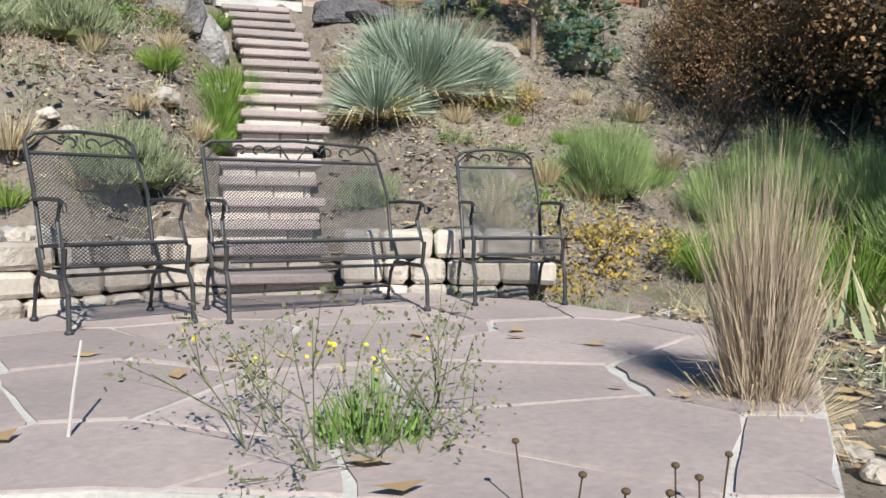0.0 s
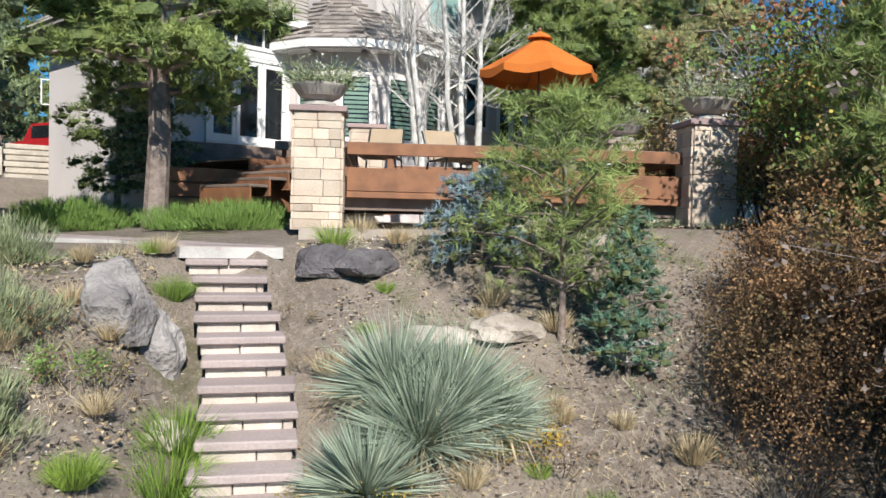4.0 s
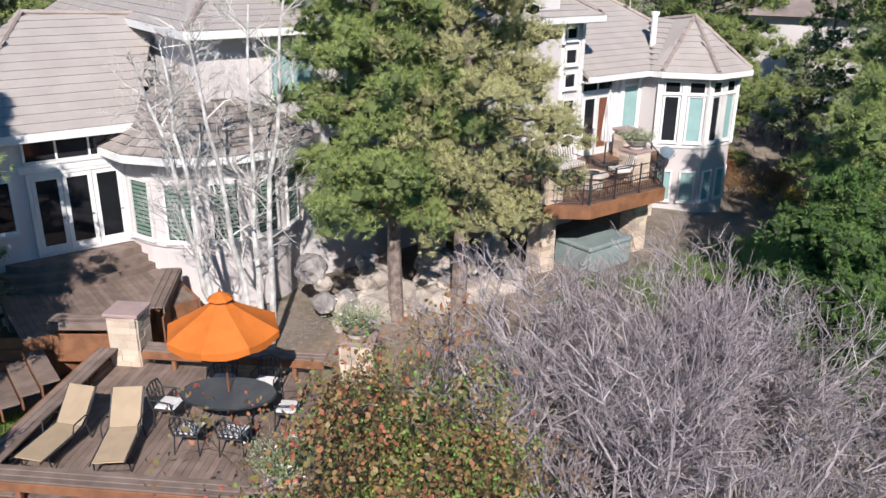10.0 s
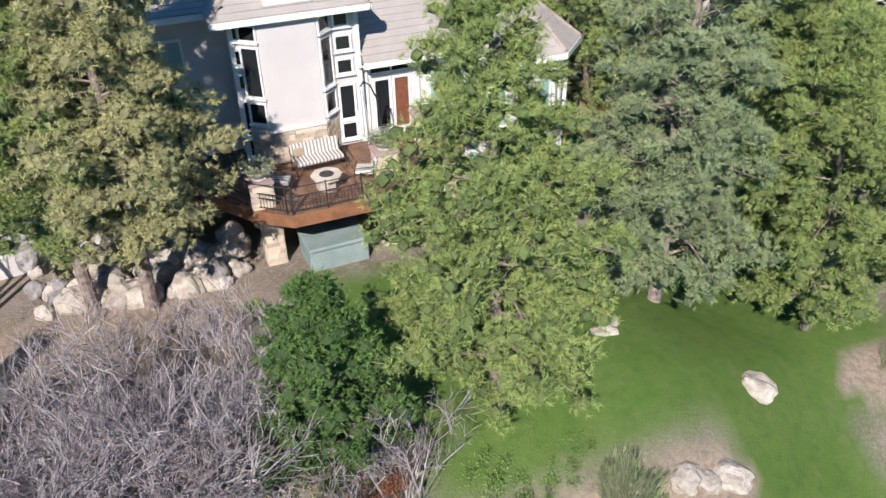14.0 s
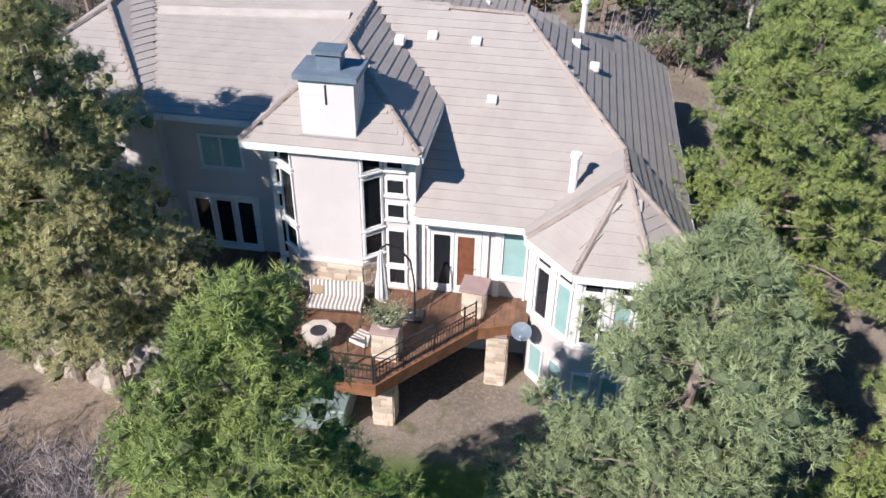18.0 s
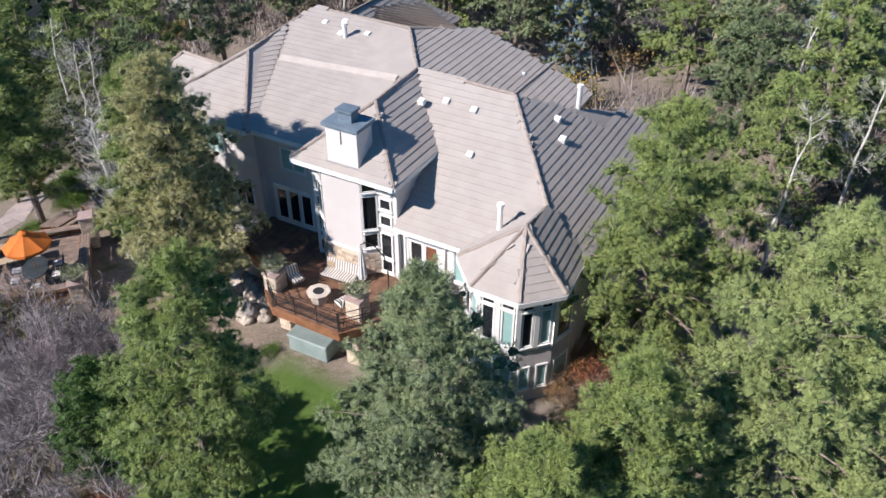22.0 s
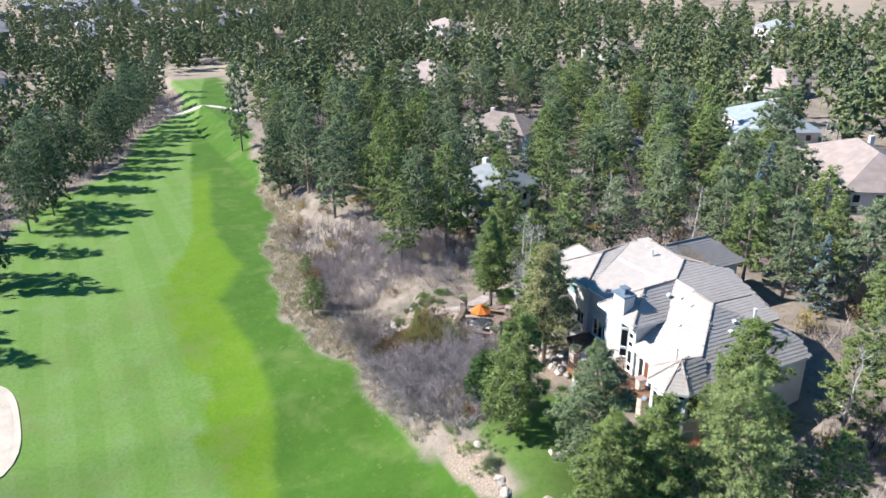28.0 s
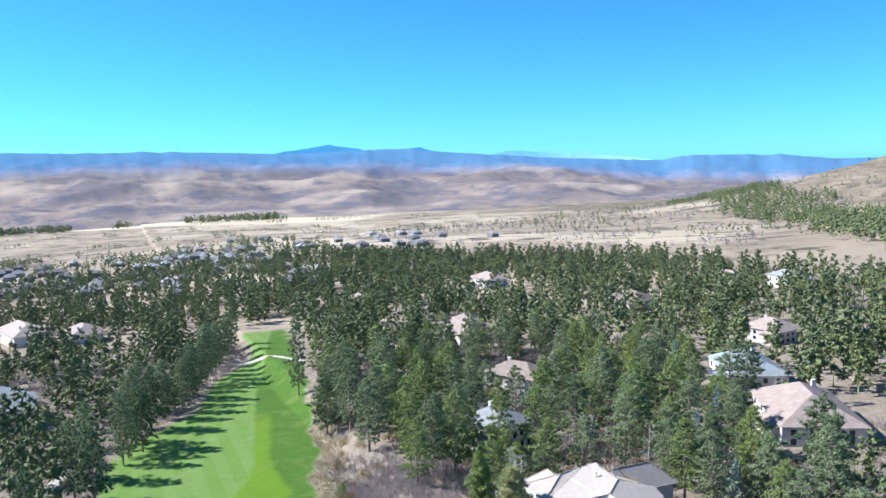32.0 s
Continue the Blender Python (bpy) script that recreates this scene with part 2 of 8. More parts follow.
cover.data.foreach_set("color", np.array([zone(x, y) if abs(x + 85) < 190 and -95 < y < 30 else (0, 0, 0, 1) for x, y, _ in verts], dtype=np.float32).ravel())
me.polygons.foreach_set("use_smooth", [True] * len(faces))


def ground_material():
    m = bpy.data.materials.new("ground_cover")
    m.use_nodes = True
    t = m.node_tree
    L, N = t.links.new, t.nodes.new
    bs = t.nodes["Principled BSDF"]
    bs.inputs["Roughness"].default_value = 0.95
    bs.inputs["Specular IOR Level"].default_value = 0.15
    geo, att = N("ShaderNodeNewGeometry"), N("ShaderNodeVertexColor")
    att.layer_name = "cover"
    sep = N("ShaderNodeSeparateColor")
    L(att.outputs["Color"], sep.inputs[0])

    def nz(scale, detail=5, rough=0.6):
        n = N("ShaderNodeTexNoise")
        n.inputs["Scale"].default_value, n.inputs["Detail"].default_value, n.inputs["Roughness"].default_value = scale, detail, rough
        L(geo.outputs["Position"], n.inputs["Vector"])
        return n.outputs["Fac"]

    def rng(v, a, b, lo=0.0, hi=1.0):
        r = N("ShaderNodeMapRange")
        for i, k in enumerate((a, b, lo, hi)):
            r.inputs[i + 1].default_value = k
        L(v, r.inputs[0])
        return r.outputs[0]

    def mix(f, a, b):
        n = N("ShaderNodeMix")
        n.data_type = "RGBA"
        ca, cb = [s for s in n.inputs if s.type == "RGBA"]
        L(f, n.inputs[0])
        for s, v in ((ca, a), (cb, b)):
            if isinstance(v, tuple):
                s.default_value = (*v, 1)
            else:
                L(v, s)
        return n.outputs[2]

    def mul(a, b):
        n = N("ShaderNodeMath")
        n.operation = "MULTIPLY"
        L(a, n.inputs[0])
        L(b, n.inputs[1])
        return n.outputs[0]

    # earth: soil, pale dry grass, litter flecks
    soil = mix(rng(nz(0.35), 0.4, 0.6), (0.19, 0.155, 0.128), (0.29, 0.242, 0.20))
    soil = mix(rng(nz(9, 6, 0.75), 0.48, 0.62), soil, (0.33, 0.28, 0.23))
    soil = mix(rng(nz(38, 3, 0.8), 0.56, 0.66), soil, (0.07, 0.05, 0.035))
    soil = mix(rng(nz(0.9, 6), 0.56, 0.72), soil, (0.115, 0.12, 0.05))
    vor = N("ShaderNodeTexVoronoi")
    vor.inputs["Scale"].default_value = 16
    L(geo.outputs["Position"], vor.inputs["Vector"])
    soil = mix(rng(vor.outputs["Distance"], 0.22, 0.14, 0, 0.75), soil, (0.34, 0.29, 0.23))
    # wide open country
    sepp = N("ShaderNodeSeparateXYZ")
    L(geo.outputs["Position"], sepp.inputs[0])
    plain = mix(rng(nz(0.012, 8, 0.6), 0.42, 0.62), (0.34, 0.275, 0.205), (0.22, 0.18, 0.14))
    plain = mix(rng(nz(0.004, 6, 0.55), 0.50, 0.60), plain, (0.44, 0.37, 0.28))
    plain = mix(rng(nz(0.02, 8, 0.75), 0.52, 0.60), plain, (0.085, 0.075, 0.06))
    hillgreen = mix(rng(nz(0.05, 6, 0.7), 0.4, 0.62), (0.09, 0.085, 0.06), (0.25, 0.20, 0.15))
    plain = mix(mul(rng(sepp.outputs["Y"], 800, 1150), rng(nz(0.009, 6, 0.6), 0.36, 0.5)), plain, hillgreen)
    along, acr = N("ShaderNodeVectorMath"), N("ShaderNodeVectorMath")
    for node, way in ((along, (0.404, 0.915, 0)), (acr, (0.915, -0.404, 0))):
        node.operation = "DOT_PRODUCT"
        L(geo.outputs["Position"], node.inputs[0])
        node.inputs[1].default_value = way
    strip = mul(mul(rng(acr.outputs["Value"], -2330, -2300), rng(acr.outputs["Value"], -1990, -2030)), mul(rng(along.outputs["Value"], -1150, -1080), rng(along.outputs["Value"], -260, -330)))
    plain = mix(strip, plain, (0.56, 0.47, 0.35))
    soil = mix(rng(sepp.outputs["X"], -180, -330), soil, plain)
    # grass
    wav = N("ShaderNodeTexWave")
    wav.inputs["Scale"].default_value, wav.inputs["Distortion"].default_value = 0.06, 0.6
    wav.bands_direction = "Y"
    L(geo.outputs["Position"], wav.inputs["Vector"])
    rough_g = mix(rng(nz(0.5, 5), 0.35, 0.65), (0.092, 0.158, 0.032), (0.118, 0.18, 0.045))
    fair_a = mix(rng(wav.outputs["Fac"], 0.4, 0.6), (0.132, 0.238, 0.047), (0.154, 0.258, 0.062))
    fair_a = mix(rng(nz(0.25, 5), 0.5, 0.75), fair_a, (0.18, 0.27, 0.095))
    rough_b = mix(rng(nz(0.4, 5), 0.35, 0.65), (0.054, 0.128, 0.014), (0.072, 0.150, 0.019))
    lawn = mix(rng(sep.outputs[1], 0.0, 0.5), rough_g, rough_b)
    lawn = mix(att.outputs["Alpha"], lawn, mix(rng(nz(0.3, 5), 0.35, 0.65), (0.112, 0.215, 0.011), (0.135, 0.235, 0.016)))
    lawn = mix(rng(sep.outputs[1], 0.55, 0.95), lawn, fair_a)
    lawn = mix(rng(nz(1.1, 6, 0.7), 0.58, 0.72), lawn, (0.17, 0.185, 0.07))
    lawn = mix(rng(nz(60, 3, 0.7), 0.45, 0.75, 0, 0.45), lawn, (0.03, 0.06, 0.012))
    lawn = mix(rng(nz(2.6, 6, 0.75), 0.45, 0.70, 0, 0.4), lawn, (0.035, 0.085, 0.018))
    lawn = mix(rng(nz(0.18, 4, 0.6), 0.52, 0.7, 0, 0.5), lawn, (0.15, 0.19, 0.06))
    col = mix(sep.outputs[0], soil, lawn)
    col = mix(sep.outputs[2], col, mix(rng(nz(5, 5), 0.4, 0.6), (0.36, 0.285, 0.22), (0.25, 0.19, 0.145)))
    L(col, bs.inputs["Base Color"])
    bp = N("ShaderNodeBump")
    bp.inputs["Strength"].default_value, bp.inputs["Distance"].default_value = 0.7, 0.06
    L(nz(14, 8, 0.8), bp.inputs["Height"])
    L(bp.outputs[0], bs.inputs["Normal"])
    return m


me.materials.append(ground_material())
ground = tagged(new("ground", me), "sloping ground of dry soil, leaf litter and mown green fairway", "ground", kind="structure")

# sand bunker beside the fairway
bm = bmesh.new()
rim = []
for k in range(28):
    a = 2 * math.pi * k / 28
    q = 1 + 0.12 * math.sin(2 * a + 1) + 0.05 * math.sin(3 * a)
    rim.append((-30 + 8.5 * q * math.cos(a), -56.5 + 3.6 * q * math.sin(a)))
top = [bm.verts.new((x, y, ground_z(x, y) + 0.10)) for x, y in rim]
low = [bm.verts.new((-30 + (x + 30) * 0.85, -56.5 + (y + 56.5) * 0.8, ground_z(x, y) + 0.04)) for x, y in rim]
for k in range(28):
    bm.faces.new((top[k], top[(k + 1) % 28], low[(k + 1) % 28], low[k]))
bm.faces.new(low)
tagged(part("sand_bunker", bm, mat("bunker_sand", (0.50, 0.43, 0.35), 0.95, (0.43, 0.37, 0.30), 0.8, 8, 0.3)), "pale raked sand bunker beside the fairway", "bunker", kind="structure")


def ribbon(name, line, half, lift, material, label):
    """A narrow path laid over the ground along a line."""
    bm = bmesh.new()
    pts = [Vector((*a, 0)).lerp(Vector((*b, 0)), i / 8) for a, b in zip(line, line[1:]) for i in range(8)]
    rows = []
    for i, p in enumerate(pts):
        d = (pts[min(i + 1, len(pts) - 1)] - pts[max(0, i - 1)]).normalized()
        u = Vector((-d.y, d.x, 0)) * half
        rows.append([bm.verts.new((q.x, q.y, ground_z(q.x, q.y) + lift)) for q in (p - u, p + u)])
    for a, b in zip(rows, rows[1:]):
        bm.faces.new((a[0], a[1], b[1], b[0]))
    return tagged(part(name, bm, material), label, "path", kind="structure")


M_CART = mat("pale_concrete", (0.46, 0.42, 0.38), 0.9, (0.38, 0.35, 0.31), 0.6, 12, 0.2)
ribbon("cart_path_1", [(-60, -74), (-84, -67), (-100, -63), (-112, -60)], 1.2, 0.08, M_CART, "pale concrete cart path beside the fairway")
ribbon("cart_path_2", [(-172, 4), (-190, -3), (-205, -14), (-216, -15)], 1.2, 0.10, M_CART, "pale concrete cart path curving before the green")

# ---- plants ----
def leaf_mat(name, a, b, spread=0.3, trans=0.1, rough=0.6):
    """Leaves and needles: colour varies from leaf to leaf, and light passes through a little."""
    m = mat(name, a, rough, b, 1.1, 9, 0, island=True, spread=spread)
    t = m.node_tree
    bs, out = t.nodes["Principled BSDF"], t.nodes["Material Output"]
    bs.inputs["Specular IOR Level"].default_value = 0.25
    tr, mx = t.nodes.new("ShaderNodeBsdfTranslucent"), t.nodes.new("ShaderNodeMixShader")
    src = bs.inputs["Base Color"].links[0].from_socket
    t.links.new(src, tr.inputs["Color"])
    mx.inputs[0].default_value = trans
    t.links.new(bs.outputs[0], mx.inputs[1])
    t.links.new(tr.outputs[0], mx.inputs[2])
    t.links.new(mx.outputs[0], out.inputs["Surface"])
    return m


M_PINE = leaf_mat('pine_needles_green', (0.31, 0.375, 0.12), (0.225, 0.29, 0.095), 0.18)
M_PINE_LIME = leaf_mat('pine_needles_lime', (0.36, 0.42, 0.165), (0.27, 0.33, 0.13), 0.18)
M_PINE_OLD = leaf_mat('pine_needles_olive', (0.51, 0.48, 0.235), (0.39, 0.385, 0.18), 0.18)
M_PINE_BLUE = leaf_mat('pine_needles_grey_green', (0.32, 0.375, 0.195), (0.235, 0.29, 0.15), 0.18)
M_PINE_FAR = leaf_mat('pine_needles_far', (0.21, 0.27, 0.13), (0.15, 0.205, 0.1), 0.35)
# dark colour for foliage hearts, standing in for the shade within
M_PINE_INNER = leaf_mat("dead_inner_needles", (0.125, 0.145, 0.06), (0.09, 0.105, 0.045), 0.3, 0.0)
M_WOODS = mat("distant_pine_needles", (0.165, 0.19, 0.072), 0.9, (0.09, 0.125, 0.06), 0.11, 2.0, 0, island=True, spread=0.12)
M_SPRUCE = leaf_mat("blue_spruce_needles", (0.27, 0.37, 0.42), (0.19, 0.27, 0.3), 0.3)
M_JUNIPER = leaf_mat("juniper_sprays", (0.13, 0.22, 0.06), (0.085, 0.155, 0.04), 0.3)
M_SPRUCE_GREEN = leaf_mat("green_spruce_needles", (0.17, 0.29, 0.20), (0.12, 0.22, 0.15), 0.25)
M_TWIG = leaf_mat("bare_grey_twigs", (0.41, 0.36, 0.36), (0.24, 0.205, 0.21), 0.35, 0.05, 0.9)
M_TWIG_DARK = leaf_mat("brown_twigs", (0.095, 0.075, 0.06), (0.055, 0.042, 0.035), 0.35, 0.05, 0.9)
M_TWIG_BROWN = leaf_mat("grey_brown_twigs", (0.25, 0.205, 0.18), (0.16, 0.13, 0.115), 0.3, 0.05, 0.9)
M_LEAF_RUST = leaf_mat("rusty_leaves", (0.27, 0.145, 0.07), (0.21, 0.18, 0.075), 0.35)
M_LEAF_BROWN = leaf_mat("brown_oak_leaves", (0.33, 0.19, 0.095), (0.22, 0.145, 0.07), 0.4)
M_LEAF_GOLD = leaf_mat("golden_leaves", (0.42, 0.29, 0.05), (0.28, 0.24, 0.07), 0.35)
M_LEAF_GREEN = leaf_mat("green_leaves", (0.18, 0.28, 0.07), (0.13, 0.22, 0.05), 0.35)
M_LEAF_OLIVE = leaf_mat("olive_autumn_leaves", (0.16, 0.20, 0.06), (0.34, 0.16, 0.07), 0.45)
M_LEAF_RED = leaf_mat("red_autumn_leaves", (0.36, 0.10, 0.065), (0.30, 0.155, 0.065), 0.35)
M_GRASS = leaf_mat("fresh_grass_blades", (0.24, 0.34, 0.06), (0.17, 0.27, 0.05), 0.3)
M_STRAW = leaf_mat("straw_grass_blades", (0.56, 0.46, 0.3), (0.45, 0.35, 0.21), 0.3)
M_FEATHER = leaf_mat("feather_grass_blades", (0.52, 0.42, 0.31), (0.42, 0.33, 0.235), 0.4)
M_YUCCA = leaf_mat("yucca_blades", (0.4, 0.46, 0.36), (0.3, 0.36, 0.27), 0.3)
M_SAGE = leaf_mat("grey_green_brush", (0.31, 0.34, 0.2), (0.24, 0.28, 0.15), 0.35)
M_STEM = leaf_mat("dull_green_stems", (0.20, 0.215, 0.11), (0.15, 0.16, 0.08), 0.3)
M_BROOM = leaf_mat("green_broom", (0.34, 0.42, 0.17), (0.25, 0.33, 0.13), 0.35)
M_FLOWER = leaf_mat("yellow_petals", (0.75, 0.62, 0.04), (0.68, 0.55, 0.03), 0.1)
M_SEED = leaf_mat("dry_seed_heads", (0.13, 0.085, 0.045), (0.09, 0.06, 0.03), 0.2)
M_BIRCH = mat("white_bark", (0.66, 0.64, 0.60), 0.8, (0.42, 0.40, 0.37), 5, 30, 0.3, 0.01, spread=0.05)
M_PALE_TWIG = leaf_mat("pale_twigs", (0.60, 0.57, 0.53), (0.46, 0.43, 0.40), 0.25, 0.05, 0.9)


# the dense inside of needle tufts, coloured darker to imitate inner shade
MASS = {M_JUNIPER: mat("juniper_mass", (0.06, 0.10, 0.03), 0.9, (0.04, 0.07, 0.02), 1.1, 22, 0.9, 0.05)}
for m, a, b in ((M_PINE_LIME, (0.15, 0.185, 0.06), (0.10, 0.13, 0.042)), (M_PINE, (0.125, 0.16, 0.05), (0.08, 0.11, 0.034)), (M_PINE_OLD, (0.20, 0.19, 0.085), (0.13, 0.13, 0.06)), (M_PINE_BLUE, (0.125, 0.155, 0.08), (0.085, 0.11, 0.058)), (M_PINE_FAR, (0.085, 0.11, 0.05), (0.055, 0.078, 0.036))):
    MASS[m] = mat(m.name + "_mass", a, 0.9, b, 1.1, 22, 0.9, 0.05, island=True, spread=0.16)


def mesh_of(name, verts, faces, material):
    me = bpy.data.meshes.new(name)
    me.from_pydata(verts, [], faces)
    me.materials.append(material)
    return me


ICO = [(0, 0, 1)] + [(0.894 * math.cos(1.2566 * k), 0.894 * math.sin(1.2566 * k), 0.447) for k in range(5)] + [(0.894 * math.cos(1.2566 * (k + 0.5)), 0.894 * math.sin(1.2566 * (k + 0.5)), -0.447) for k in range(5)] + [(0, 0, -1)]
ICO_F = [(0, 1 + k, 1 + (k + 1) % 5) for k in range(5)] + [(1 + k, 6 + k, 1 + (k + 1) % 5) for k in range(5)] + [(1 + (k + 1) % 5, 6 + k, 6 + (k + 1) % 5) for k in range(5)] + [(11, 6 + (k + 1) % 5, 6 + k) for k in range(5)]


def lumps(centres, radius, rng):
    """Uneven dense hearts of needle tufts."""
    n = len(centres)
    v = np.array(ICO)[None] * np.reshape(radius, (-1, 1, 1)) * rng.uniform(0.6, 1.15, (n, 12, 1)) * np.array([1, 1, 0.75]) + np.asarray(centres)[:, None]
    f = np.array(ICO_F)[None] + (np.arange(n) * 12)[:, None, None]
    return v.reshape(-1, 3), f.reshape(-1, 3)


def blade_mesh(name, base, tip, width, material, rng, bend=0.0, heart=None):
    """Many thin blades from base points to tips; with bend, each has a middle joint and droops."""
    base, tip = np.asarray(base, float), np.asarray(tip, float)
    n = len(base)
    d = tip - base
    side = np.cross(d, rng.normal(size=(n, 3)))
    side /= np.linalg.norm(side, axis=1, keepdims=True) + 1e-9
    w = (np.broadcast_to(width, (n,))[:, None] / 2) * side
    if bend:
        mid = base + d * 0.55
        t2 = tip + np.array([0, 0, -1.0]) * bend * np.linalg.norm(d[:, :2], axis=1, keepdims=True)
        v = np.stack([base - w, base + w, mid + w * 0.8, mid - w * 0.8, t2], 1).reshape(-1, 3)
        i = np.arange(n)[:, None] * 5
        faces = np.concatenate([i + [0, 1, 2], i + [0, 2, 3], i + [3, 2, 4]]).tolist()
    else:
        v = np.stack([base - w, base + w, tip], 1).reshape(-1, 3)
        faces = (np.arange(n)[:, None] * 3 + [0, 1, 2]).tolist()
    v = v.tolist()
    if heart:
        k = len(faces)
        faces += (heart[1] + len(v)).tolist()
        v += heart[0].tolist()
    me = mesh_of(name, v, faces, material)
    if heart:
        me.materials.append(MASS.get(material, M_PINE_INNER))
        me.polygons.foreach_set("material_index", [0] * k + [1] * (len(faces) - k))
    return me


def child(name, me, parent, label=""):
    ob = new(name, me)
    ob.parent = parent
    if label:
        ob["label"] = label
    return ob


def pine(seed, height, radius, bare, material, limbs=60, tufts=12, per=190, needle=0.18, width=0.0165, puff=0.36, heart=0.60, spray=10, droop=0.10, lean=(0, 0), point=0.6, sides=9):
    """A conifer: tapered trunk, limbs in whorls, and rounded tufts of needle sprays on their outer parts. Returns meshes for trunk, limbs and crown."""
    rng = np.random.default_rng(seed)
    bm = bmesh.new()
    line = [(lean[0] * (k / 6) ** 1.3 + 0.05 * height / 10 * rng.normal() * (0 < k < 6), lean[1] * (k / 6) ** 1.3 + 0.05 * height / 10 * rng.normal() * (0 < k < 6), height * k / 6 * 0.97 - 0.15) for k in range(7)]
    tube(bm, line, 0.019 * height, 0.004 * height, sides)
    trunk = bpy.data.meshes.new("trunk")
    bm.to_mesh(trunk)
    bm.free()
    trunk.materials.append(M_BARK)
    bm = bmesh.new()
    cen, out, rad = [], [], []
    for k in range(limbs):
        f = (k + rng.random()) / limbs
        z = height * (bare + (1 - bare) * f * 0.985)
        r = radius * min(1.0, 1.2 * (1 - f) ** point + 0.05) * (0.66 + 0.34 * min(1, f / 0.15)) * rng.uniform(0.62, 1.15)
        a = k * 2.4 + rng.uniform(-0.5, 0.5)
        fx = z / height
        x0, y0 = lean[0] * fx ** 1.3, lean[1] * fx ** 1.3
        up = rng.uniform(-0.10, 0.28) + 0.35 * f
        e = np.array([x0 + r * math.cos(a), y0 + r * math.sin(a), z + r * up - droop * r])
        s = np.array([x0, y0, z])
        tube(bm, [s, s * 0.5 + e * 0.5 + [0, 0, 0.08 * r], e], 0.018 * height * (1 - f) * 0.28 + 0.012, 0.008, 3 if sides < 7 else 4)
        side = np.array([-(e - s)[1], (e - s)[0], 0]) / (r + 1e-6)
        n = max(2, round(tufts * (0.35 + 0.65 * r / radius)))
        for j in range(n):
            q = 1.0 if j == 0 else 0.30 + 0.70 * (j - rng.random() * 0.7) / n
            w = 0.34 * r * min(1, 1.5 - q) * (j > 0)
            c = s + (e - s) * q + side * rng.uniform(-1, 1) * w + np.array([0, 0, 0.10 * r * math.sin(q * 3) + rng.normal() * 0.35 * puff])
            cen.append(c)
            o = (c - s) / (np.linalg.norm(c - s) + 1e-6)
            out.append(o * 0.45 + np.array([0, 0, 0.5]))
            rad.append(puff * rng.uniform(0.65, 1.2) * min(1, 0.45 + 0.9 * r / radius))
    limb = bpy.data.meshes.new("branchwork")
    bm.to_mesh(limb)
    bm.free()
    limb.materials.append(M_BARK)
    shoots = max(4, per // spray)
    tc, to, tr = np.repeat(np.array(cen), shoots, 0), np.repeat(np.array(out), shoots, 0), np.repeat(np.array(rad), shoots)[:, None]
    d = rng.normal(size=tc.shape) + np.array([0, 0, 0.25])
    d /= np.linalg.norm(d, axis=1, keepdims=True)
    axis = d + to * 0.7 + rng.normal(size=d.shape) * 0.22
    axis /= np.linalg.norm(axis, axis=1, keepdims=True)
    root = tc + d * tr * rng.uniform(0.45, 0.92, (len(d), 1)) * np.array([1, 1, 0.8])
    root, axis = np.repeat(root, spray, 0), np.repeat(axis, spray, 0)
    fan = rng.normal(size=axis.shape)
    fan -= axis * np.sum(fan * axis, axis=1, keepdims=True)
    fan /= np.linalg.norm(fan, axis=1, keepdims=True) + 1e-9
    n = len(axis)
    way = axis * rng.uniform(0.25, 1.0, (n, 1)) + fan * rng.uniform(0.35, 0.95, (n, 1))
    way /= np.linalg.norm(way, axis=1, keepdims=True)
    b0 = root + axis * needle * 0.55 * rng.random((n, 1))
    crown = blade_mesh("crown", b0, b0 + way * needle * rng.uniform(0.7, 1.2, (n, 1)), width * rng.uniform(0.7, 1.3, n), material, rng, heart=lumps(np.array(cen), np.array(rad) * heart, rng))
    return trunk, limb, crown


def plant_tree(name, meshes, x, y, z=None, turn=0.0, scale=1.0, label="", category="tree", group=""):
    z = ground_z(x, y) if z is None else z
    e = empty(name, pose(x, y, z, 0, 0, turn) @ Matrix.Scale(scale, 4), label, category, group)
    for me in meshes:
        child(me.name.split(".")[0], me, e)
    return e


# ---- the house ----
def hip(bm, x0, x1, y0, y1, z, slope):
    h = min(x1 - x0, y1 - y0) / 2
    a = [bm.verts.new(p) for p in ((x0, y0, z), (x1, y0, z), (x1, y1, z), (x0, y1, z))]
    if x1 - x0 > y1 - y0:
        r = [bm.verts.new((x0 + h, (y0 + y1) / 2, z + slope * h)), bm.verts.new((x1 - h, (y0 + y1) / 2, z + slope * h))]
        fs = ((a[0], a[1], r[1], r[0]), (a[1], a[2], r[1]), (a[2], a[3], r[0], r[1]), (a[3], a[0], r[0]))
    else:
        r = [bm.verts.new(((x0 + x1) / 2, y0 + h, z + slope * h)), bm.verts.new(((x0 + x1) / 2, y1 - h, z + slope * h))]
        fs = ((a[0], a[1], r[0]), (a[1], a[2], r[1], r[0]), (a[2], a[3], r[1]), (a[3], a[0], r[0], r[1]))
    for f in fs:
        bm.faces.new(f)
    bm.faces.new(a[::-1])


